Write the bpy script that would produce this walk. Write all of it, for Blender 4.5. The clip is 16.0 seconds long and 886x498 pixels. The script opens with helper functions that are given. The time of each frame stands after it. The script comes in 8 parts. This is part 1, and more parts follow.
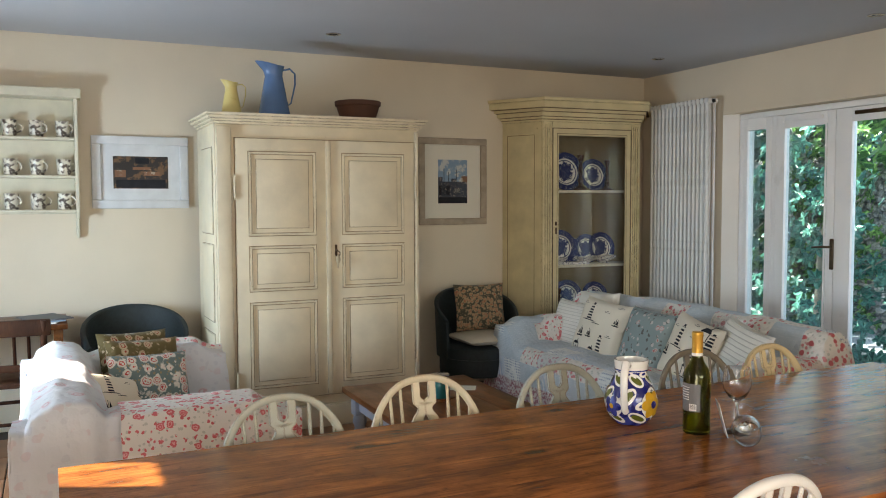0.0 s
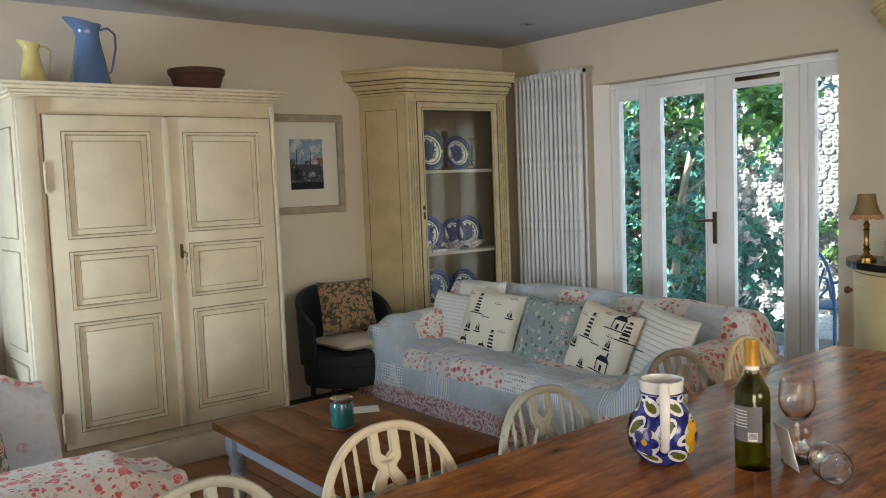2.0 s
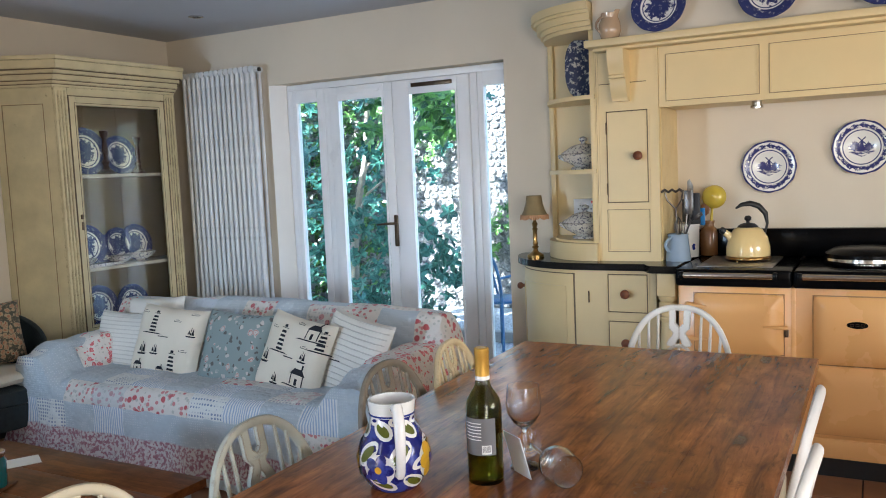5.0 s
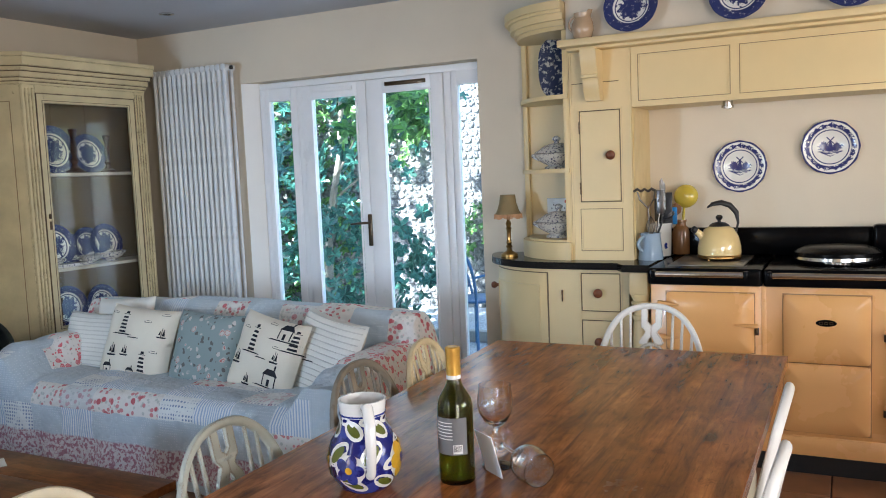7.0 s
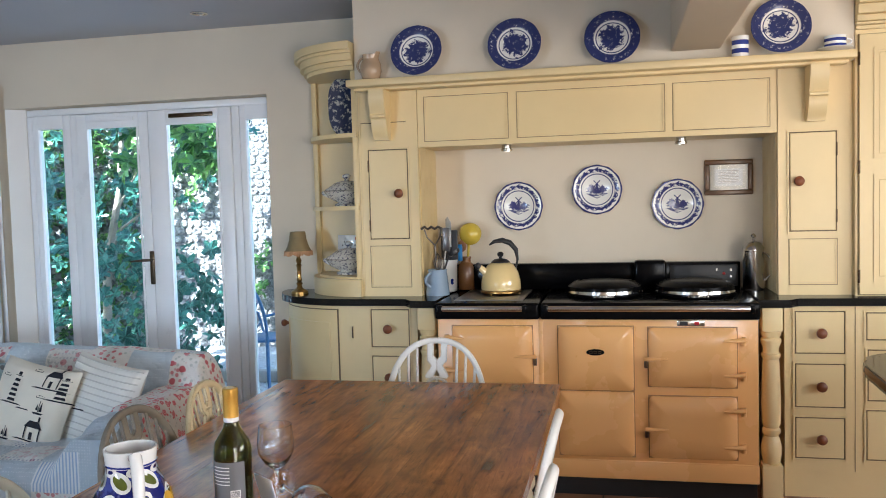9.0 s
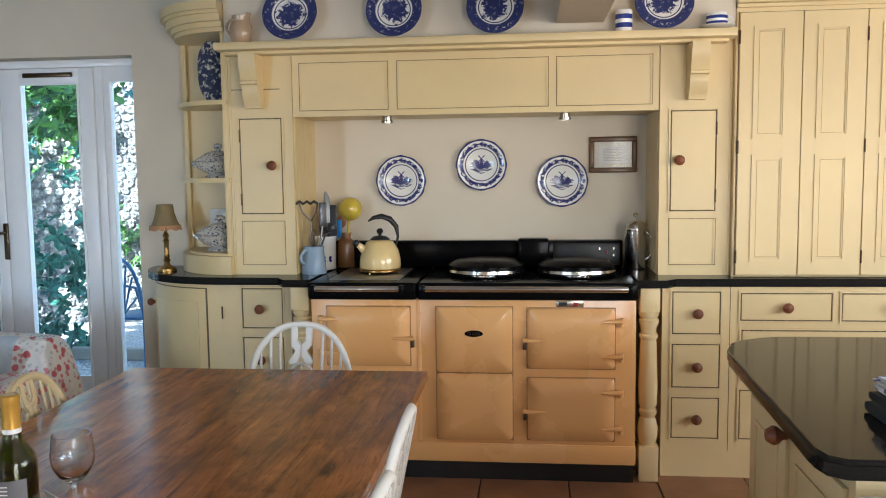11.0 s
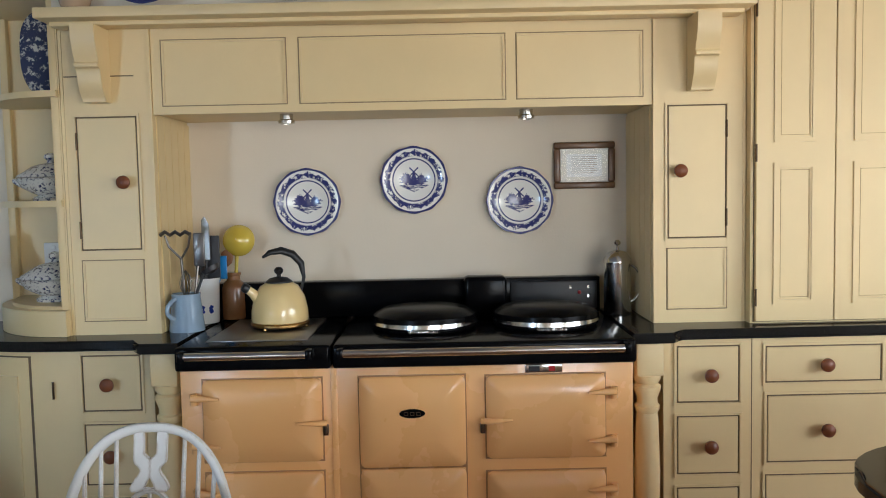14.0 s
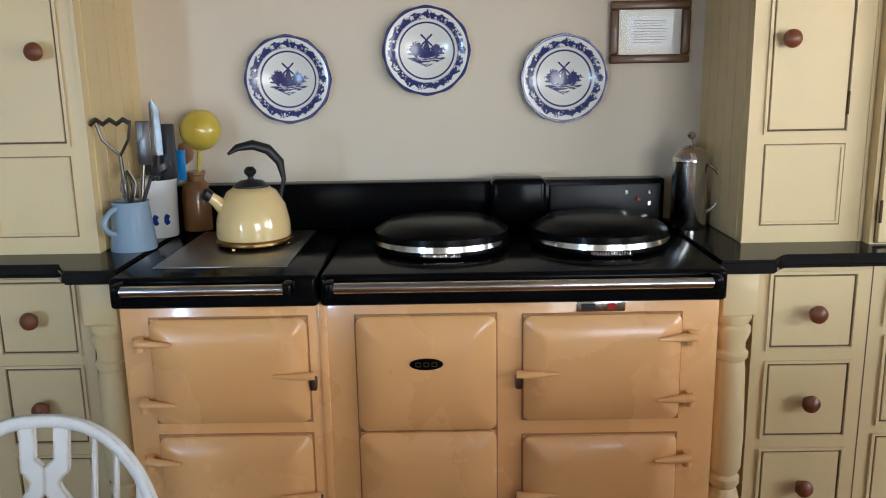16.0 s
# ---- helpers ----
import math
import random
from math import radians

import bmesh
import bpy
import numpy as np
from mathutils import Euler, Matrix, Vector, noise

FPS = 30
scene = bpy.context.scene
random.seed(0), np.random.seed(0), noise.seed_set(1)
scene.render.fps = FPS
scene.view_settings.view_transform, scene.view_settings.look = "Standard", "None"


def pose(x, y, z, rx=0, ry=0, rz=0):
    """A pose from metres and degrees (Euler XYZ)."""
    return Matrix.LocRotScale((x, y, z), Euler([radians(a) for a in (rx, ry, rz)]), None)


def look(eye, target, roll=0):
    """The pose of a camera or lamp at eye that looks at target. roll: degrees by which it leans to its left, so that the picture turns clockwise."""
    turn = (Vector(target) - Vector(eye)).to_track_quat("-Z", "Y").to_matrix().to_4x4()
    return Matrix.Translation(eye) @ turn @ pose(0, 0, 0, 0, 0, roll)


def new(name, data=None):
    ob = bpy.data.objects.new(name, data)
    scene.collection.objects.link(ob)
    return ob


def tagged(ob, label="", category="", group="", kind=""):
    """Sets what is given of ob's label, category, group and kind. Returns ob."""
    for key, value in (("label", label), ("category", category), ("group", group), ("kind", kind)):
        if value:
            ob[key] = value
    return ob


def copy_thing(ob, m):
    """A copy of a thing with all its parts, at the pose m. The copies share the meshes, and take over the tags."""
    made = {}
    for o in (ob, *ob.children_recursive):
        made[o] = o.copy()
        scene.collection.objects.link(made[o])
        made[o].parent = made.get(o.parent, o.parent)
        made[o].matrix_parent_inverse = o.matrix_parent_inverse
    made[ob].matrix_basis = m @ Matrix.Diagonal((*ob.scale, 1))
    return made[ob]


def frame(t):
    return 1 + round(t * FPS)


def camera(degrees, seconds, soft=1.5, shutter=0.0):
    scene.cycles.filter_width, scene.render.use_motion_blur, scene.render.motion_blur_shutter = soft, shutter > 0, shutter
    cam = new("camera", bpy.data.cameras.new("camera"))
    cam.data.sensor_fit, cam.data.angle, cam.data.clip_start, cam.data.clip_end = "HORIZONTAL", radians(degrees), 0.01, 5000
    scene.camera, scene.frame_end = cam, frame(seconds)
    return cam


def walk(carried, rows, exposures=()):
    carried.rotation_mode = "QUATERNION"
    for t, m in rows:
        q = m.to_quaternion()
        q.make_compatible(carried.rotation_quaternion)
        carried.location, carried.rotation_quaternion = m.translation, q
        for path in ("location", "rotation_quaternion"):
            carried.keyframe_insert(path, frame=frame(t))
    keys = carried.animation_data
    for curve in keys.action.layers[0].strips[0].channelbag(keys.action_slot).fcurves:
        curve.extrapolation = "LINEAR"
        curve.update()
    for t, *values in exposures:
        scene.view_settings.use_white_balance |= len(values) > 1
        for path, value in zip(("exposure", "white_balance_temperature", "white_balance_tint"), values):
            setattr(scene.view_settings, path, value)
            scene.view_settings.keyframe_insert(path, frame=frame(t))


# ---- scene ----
cam = camera(56.5, 16.0, soft=1.0)
PATH = [
    (0, (0.04, 0.199, 1.425), (0.9, 2.001, 1.312), -0.2),
    (0.5, (-0.022, 0.448, 1.431), (0.982, 2.17, 1.267), -1.6),
    (1, (-0.023, 0.682, 1.409), (1.03, 2.375, 1.251), -2.6),
    (1.5, (0.034, 0.863, 1.426), (1.089, 2.556, 1.283), -2.0),
    (2, (0.042, 1.031, 1.423), (1.297, 2.58, 1.264), -2.2),
    (2.5, (0.064, 1.189, 1.421), (1.523, 2.546, 1.242), -2.2),
    (3, (0.107, 1.238, 1.421), (1.683, 2.459, 1.256), -1.7),
    (3.5, (0.125, 1.258, 1.433), (1.802, 2.337, 1.278), -1.9),
    (4, (0.133, 1.263, 1.427), (1.859, 2.258, 1.26), -2.1),
    (6.5, (0.152, 1.256, 1.423), (1.921, 2.169, 1.236), -2.5),
    (7, (0.157, 1.256, 1.421), (1.942, 2.14, 1.237), -2.4),
    (7.5, (0.168, 1.259, 1.42), (2.003, 2.04, 1.267), -2.5),
    (8, (0.168, 1.252, 1.417), (2.062, 1.884, 1.292), -2.5),
    (8.5, (0.16, 1.228, 1.423), (2.091, 1.735, 1.309), -2.1),
    (8.7, (0.16, 1.226, 1.42), (2.103, 1.69, 1.31), -1.9),
    (10.8, (0.312, 1.099, 1.442), (2.286, 1.367, 1.259), -0.8),
    (11, (0.364, 1.089, 1.44), (2.344, 1.299, 1.251), -0.7),
    (11.5, (0.534, 1.142, 1.439), (2.525, 1.137, 1.256), -1.5),
    (12, (0.68, 1.199, 1.435), (2.672, 1.105, 1.283), -1.6),
    (12.5, (0.784, 1.227, 1.437), (2.779, 1.258, 1.305), -0.9),
    (13, (0.988, 1.197, 1.449), (2.979, 1.336, 1.32), -0.8),
    (13.5, (1.179, 1.204, 1.442), (3.173, 1.3, 1.309), -0.7),
    (14, (1.409, 1.238, 1.423), (3.404, 1.234, 1.282), -1.2),
    (14.5, (1.632, 1.236, 1.434), (3.625, 1.217, 1.262), -1.4),
    (15, (1.836, 1.213, 1.425), (3.822, 1.264, 1.197), -1.2),
    (15.5, (2.011, 1.242, 1.427), (3.983, 1.267, 1.095), -1.3),
    (16, (2.117, 1.287, 1.418), (4.070, 1.298, 0.988), -1.0),
]
walk(cam, [(t, look(eye, target, roll)) for t, eye, target, roll in PATH], exposures=((0.0, 1.97, 7150, 13), (2.0, 2.0, 7150, 13), (4.0, 2.28, 6250, 14), (7.0, 2.4, 6050, 14), (8.5, 2.36, 6000, 14), (11.0, 2.17, 5950, 11), (12.0, 2.16, 6100, 11), (13.0, 2.11, 5850, 10), (14.5, 2.06, 5650, 10), (16.0, 2.17, 5500, 10)))

# ---- world, sun, daylight in the openings ----
SUN_EL, SUN_DIR = radians(40), Vector((1.0, -0.45, 0)).normalized()
world = bpy.data.worlds.new("sky")
scene.world = world
world.use_nodes = True
wn = world.node_tree
sky = wn.nodes.new("ShaderNodeTexSky")
sky.sky_type, sky.sun_disc = "NISHITA", False
sky.sun_elevation = SUN_EL
sky.sun_rotation = math.atan2(-SUN_DIR.x, -SUN_DIR.y)
wn.links.new(sky.outputs[0], wn.nodes["Background"].inputs[0])
wn.nodes["Background"].inputs[1].default_value = 0.15


def lamp(name, kind, m, energy, color, size=None):
    data = bpy.data.lights.new(name, kind)
    data.energy, data.color = energy, color
    if size:
        data.shape, data.size, data.size_y = "RECTANGLE", size[0], size[1]
    ob = new(name, data)
    ob.matrix_world = m
    return ob


sun_way = Vector((SUN_DIR.x * math.cos(SUN_EL), SUN_DIR.y * math.cos(SUN_EL), -math.sin(SUN_EL)))
sun = lamp("sun", "SUN", look((0, 0, 8), Vector((0, 0, 8)) + sun_way), 5.0, (1.0, 0.95, 0.87))
sun.data.angle = radians(0.6)
SOFT = (1.0, 0.95, 0.88)
for pane_y, pane_w in ((3.767, 0.35), (4.309, 0.36)):
    lamp("daylight_garden_doors", "AREA", look((4.735, pane_y, 1.12), (0, pane_y, 1.0)), 0.4, (0.52, 0.77, 1.0), (pane_w, 1.62))
lamp("daylight_west_window", "AREA", look((-1.28, 4.57, 1.08), (1, 4.57, 0.7)), 17, (0.52, 0.75, 1.0), (0.42, 0.6))
lamp("daylight_south_west_window", "AREA", look((-1.28, -0.9, 1.1), (2, -0.9, 0.7)), 22, SOFT, (2.0, 1.9))
lamp("daylight_south_window", "AREA", look((1.6, -2.72, 1.5), (2.3, 0, 0.8)), 18, SOFT, (2.6, 1.1))


# ---- materials ----
def nd(t, kind, **inputs):
    n = t.nodes.new(kind)
    for key, value in inputs.items():
        n.inputs[key.replace("_", " ")].default_value = value
    return n


def mix(t, fac, a, b, blend="MIX"):
    n = t.nodes.new("ShaderNodeMix")
    n.data_type, n.blend_type = "RGBA", blend
    for i, v in ((0, fac), (6, a), (7, b)):
        if hasattr(v, "links"):
            t.links.new(v, n.inputs[i])
        elif i == 0:
            n.inputs[0].default_value = v
        else:
            n.inputs[i].default_value = (*v[:3], 1)
    return n.outputs[2]


def calc(t, op, a, b=0.0, c=0.0):
    n = t.nodes.new("ShaderNodeMath")
    n.operation = op
    for i, v in enumerate((a, b, c)):
        if hasattr(v, "links"):
            t.links.new(v, n.inputs[i])
        else:
            n.inputs[i].default_value = v
    return n.outputs[0]


def step(t, value, lo, hi):
    n = nd(t, "ShaderNodeMapRange")
    n.inputs[1].default_value, n.inputs[2].default_value = lo, hi
    t.links.new(value, n.inputs[0])
    return n.outputs[0]


def place(t, scale=(1, 1, 1), turn=(0, 0, 0), source="Object"):
    c = t.nodes.new("ShaderNodeTexCoord")
    m = t.nodes.new("ShaderNodeMapping")
    m.inputs["Scale"].default_value = scale
    m.inputs["Rotation"].default_value = turn
    t.links.new(c.outputs[source], m.inputs[0])
    return m.outputs[0]


def noise_tex(t, vec, scale, detail=4.0, rough=0.55, distort=0.0):
    n = nd(t, "ShaderNodeTexNoise", Scale=scale, Detail=detail, Roughness=rough, Distortion=distort)
    t.links.new(vec, n.inputs["Vector"])
    return n.outputs[0]


def start(name, rough=0.5, metal=0.0, coat=0.0, spec=0.5):
    m = bpy.data.materials.new(name)
    m.use_nodes = True
    t = m.node_tree
    p = t.nodes["Principled BSDF"]
    p.inputs["Roughness"].default_value, p.inputs["Metallic"].default_value = rough, metal
    p.inputs["Coat Weight"].default_value, p.inputs["Specular IOR Level"].default_value = coat, spec
    p.inputs["Coat Roughness"].default_value = 0.08
    return m, t, p


def relief(t, p, height, strength, distance=0.002):
    b = nd(t, "ShaderNodeBump", Strength=strength, Distance=distance)
    t.links.new(height, b.inputs["Height"])
    t.links.new(b.outputs[0], p.inputs["Normal"])


def paint(name, color, rough=0.5, var=0.12, scale=3.0, fine=90.0, bump=0.15, metal=0.0, coat=0.0, wear=None, wear_at=0.66, spec=0.5):
    """Paint, plaster, enamel or glaze: two scales of variation, fine relief and, where given, worn spots along edges and in patches."""
    m, t, p = start(name, rough, metal, coat, spec)
    v = place(t)
    big, small = noise_tex(t, v, scale, 5), noise_tex(t, v, fine, 3)
    dark = tuple(c * (1 - var) for c in color)
    light = tuple(min(1, c * (1 + var * 0.5)) for c in color)
    col = mix(t, step(t, big, 0.3, 0.7), dark, light)
    col = mix(t, calc(t, "MULTIPLY", small, 0.25), col, dark)
    if wear:
        patch = step(t, noise_tex(t, v, 26, 6, 0.7), wear_at, wear_at + 0.06)
        bev = nd(t, "ShaderNodeBevel", Radius=0.008)
        bev.samples = 3
        geo = t.nodes.new("ShaderNodeNewGeometry")
        dot = t.nodes.new("ShaderNodeVectorMath")
        dot.operation = "DOT_PRODUCT"
        t.links.new(bev.outputs[0], dot.inputs[0])
        t.links.new(geo.outputs["Normal"], dot.inputs[1])
        rim = calc(t, "MULTIPLY", step(t, dot.outputs["Value"], 0.97, 0.80), step(t, noise_tex(t, v, 14, 5, 0.7), 0.38, 0.54))
        col = mix(t, calc(t, "MAXIMUM", calc(t, "MULTIPLY", patch, 0.45), rim), col, wear)
    t.links.new(col, p.inputs["Base Color"])
    r = calc(t, "MULTIPLY_ADD", big, 0.16, rough - 0.08)
    t.links.new(r, p.inputs["Roughness"])
    relief(t, p, small, bump)
    return m


def wood(name, dark, light, rough=0.4, along=0, grain=26.0, knots=True, coat=0.0, spec=0.18, pores=False):
    m, t, p = start(name, rough, coat=coat, spec=spec)
    info = t.nodes.new("ShaderNodeObjectInfo")
    sc = [grain, grain, grain]
    sc[along] = grain * 0.16
    v = place(t, tuple(sc))
    off = t.nodes.new("ShaderNodeVectorMath")
    off.operation = "ADD"
    t.links.new(v, off.inputs[0])
    comb = t.nodes.new("ShaderNodeCombineXYZ")
    for i in range(3):
        t.links.new(calc(t, "MULTIPLY", info.outputs["Random"], 37.0), comb.inputs[i])
    t.links.new(comb.outputs[0], off.inputs[1])
    fibre = noise_tex(t, off.outputs[0], 1.0, 8, 0.65, 0.6)
    fine = noise_tex(t, off.outputs[0], 5.0, 4, 0.6)
    blotch = noise_tex(t, place(t), 4.5, 8, 0.68)
    col = mix(t, step(t, fibre, 0.32, 0.70), dark, light)
    col = mix(t, calc(t, "MULTIPLY", step(t, blotch, 0.42, 0.66), 0.6), col, tuple(c * 0.8 for c in dark))
    col = mix(t, calc(t, "MULTIPLY", step(t, fine, 0.56, 0.72), 0.6), col, tuple(c * 0.45 for c in dark))
    if pores:
        pv = [130.0, 130.0, 130.0]
        pv[along] = 3.0
        pore = noise_tex(t, place(t, tuple(pv)), 1.0, 3, 0.6)
        col = mix(t, calc(t, "MULTIPLY", step(t, pore, 0.56, 0.70), 0.4), col, tuple(c * 0.5 for c in dark))
        scuff = noise_tex(t, place(t), 16.0, 6, 0.75)
        col = mix(t, calc(t, "MULTIPLY", step(t, scuff, 0.58, 0.72), 0.7), col, tuple(c * 0.55 for c in dark))
    if knots:
        kv = [5.0, 5.0, 5.0]
        kv[along] = 1.9
        vo = nd(t, "ShaderNodeTexVoronoi", Scale=1.0)
        t.links.new(place(t, tuple(kv)), vo.inputs["Vector"])
        col = mix(t, calc(t, "MULTIPLY", step(t, vo.outputs["Distance"], 0.13, 0.05), 0.8), col, tuple(c * 0.25 for c in dark))
    t.links.new(col, p.inputs["Base Color"])
    t.links.new(calc(t, "MULTIPLY_ADD", blotch, 0.35, rough - 0.17), p.inputs["Roughness"])
    relief(t, p, fibre, 0.25, 0.0015)
    return m


def floral(name, ground, flower, heart, scale=9.0, leaf=(0.35, 0.4, 0.3), fill=0.42, quilt=True):
    """Printed cotton: blooms strewn over a ground colour, with small buds between and stitched relief."""
    m, t, p = start(name, 0.9, spec=0.15)
    p.inputs["Sheen Weight"].default_value = 0.15
    v = place(t)
    wob = t.nodes.new("ShaderNodeVectorMath")
    wob.operation = "MULTIPLY_ADD"
    nv = nd(t, "ShaderNodeTexNoise", Scale=scale * 3)
    t.links.new(v, nv.inputs["Vector"])
    t.links.new(nv.outputs[1], wob.inputs[0])
    wob.inputs[1].default_value = (0.35 / scale,) * 3
    t.links.new(v, wob.inputs[2])
    col = ground
    for s, size, tint in ((scale * 2.3, 0.30, leaf), (scale * 1.7, 0.26, flower), (scale, fill, flower)):
        vo = nd(t, "ShaderNodeTexVoronoi", Scale=s, Randomness=0.8)
        t.links.new(wob.outputs[0], vo.inputs["Vector"])
        d = vo.outputs["Distance"]
        col = mix(t, step(t, d, size, size * 0.85), col, tint)
        if s == scale:
            ring = calc(t, "SINE", calc(t, "MULTIPLY", d, 42.0))
            col = mix(t, calc(t, "MULTIPLY", step(t, d, size * 0.85, size * 0.7), step(t, ring, 0.0, 0.6)), col, heart)
    grime = noise_tex(t, v, 4, 4)
    col = mix(t, calc(t, "MULTIPLY", grime, 0.18), col, tuple(c * 0.6 for c in ground))
    t.links.new(col, p.inputs["Base Color"])
    h = noise_tex(t, v, 160, 3)
    if quilt:
        puff = nd(t, "ShaderNodeTexVoronoi", Scale=26.0)
        t.links.new(v, puff.inputs["Vector"])
        h = calc(t, "MULTIPLY_ADD", noise_tex(t, v, 55, 3), 0.5, calc(t, "SUBTRACT", 1.0, puff.outputs["Distance"]))
    relief(t, p, h, 0.5 if quilt else 0.2, 0.006 if quilt else 0.002)
    return m


def patchwork(name):
    """A washed quilt: square patches of plain blue-grey, red rose print, dots and stripes."""
    m, t, p = start(name, 0.92, spec=0.12)
    p.inputs["Sheen Weight"].default_value = 0.2
    v = place(t)
    flat = t.nodes.new("ShaderNodeSeparateXYZ")
    t.links.new(v, flat.inputs[0])
    along = calc(t, "MULTIPLY", calc(t, "ADD", flat.outputs[0], flat.outputs[2]), 6.0)
    across = calc(t, "MULTIPLY", flat.outputs[1], 4.6)
    cell = t.nodes.new("ShaderNodeCombineXYZ")
    t.links.new(calc(t, "FLOOR", along), cell.inputs[0])
    t.links.new(calc(t, "FLOOR", across), cell.inputs[1])
    pick = t.nodes.new("ShaderNodeTexWhiteNoise")
    t.links.new(cell.outputs[0], pick.inputs["Vector"])
    r = pick.outputs["Value"]
    base = mix(t, noise_tex(t, v, 5, 4), (0.38, 0.45, 0.49), (0.54, 0.59, 0.61))
    dots = nd(t, "ShaderNodeTexVoronoi", Scale=55.0, Randomness=0.0)
    t.links.new(v, dots.inputs["Vector"])
    dotted = mix(t, step(t, dots.outputs["Distance"], 0.36, 0.26), (0.70, 0.71, 0.68), (0.22, 0.28, 0.38))
    stripe = mix(t, step(t, calc(t, "SINE", calc(t, "MULTIPLY", flat.outputs[1], 420.0)), -0.1, 0.3), (0.72, 0.72, 0.70), (0.36, 0.46, 0.58))
    rose = (0.70, 0.66, 0.60)
    for s, size, tint in ((38, 0.34, (0.50, 0.50, 0.44)), (30, 0.34, (0.60, 0.24, 0.24)), (17, 0.30, (0.52, 0.12, 0.13))):
        vo = nd(t, "ShaderNodeTexVoronoi", Scale=float(s), Randomness=0.9)
        t.links.new(v, vo.inputs["Vector"])
        rose = mix(t, step(t, vo.outputs["Distance"], size, size * 0.8), rose, tint)
    tiny = nd(t, "ShaderNodeTexVoronoi", Scale=85.0, Randomness=0.2)
    t.links.new(v, tiny.inputs["Vector"])
    base = mix(t, calc(t, "MULTIPLY", step(t, tiny.outputs["Distance"], 0.32, 0.22), 0.5), base, (0.74, 0.76, 0.76))
    col = mix(t, step(t, r, 0.58, 0.59), base, rose)
    col = mix(t, step(t, r, 0.73, 0.74), col, dotted)
    col = mix(t, step(t, r, 0.86, 0.87), col, stripe)
    hem = step(t, flat.outputs[2], 0.20, 0.19)
    hem2 = mix(t, step(t, noise_tex(t, v, 62, 3), 0.46, 0.56), (0.60, 0.54, 0.52), (0.36, 0.17, 0.20))
    col = mix(t, hem, col, hem2)
    low = step(t, flat.outputs[2], 0.06, 0.055)
    col = mix(t, low, col, base)
    t.links.new(col, p.inputs["Base Color"])
    puff = nd(t, "ShaderNodeTexVoronoi", Scale=34.0)
    t.links.new(v, puff.inputs["Vector"])
    relief(t, p, calc(t, "MULTIPLY_ADD", noise_tex(t, v, 60, 4), 0.6, calc(t, "SUBTRACT", 1.0, puff.outputs["Distance"])), 0.7, 0.008)
    return m


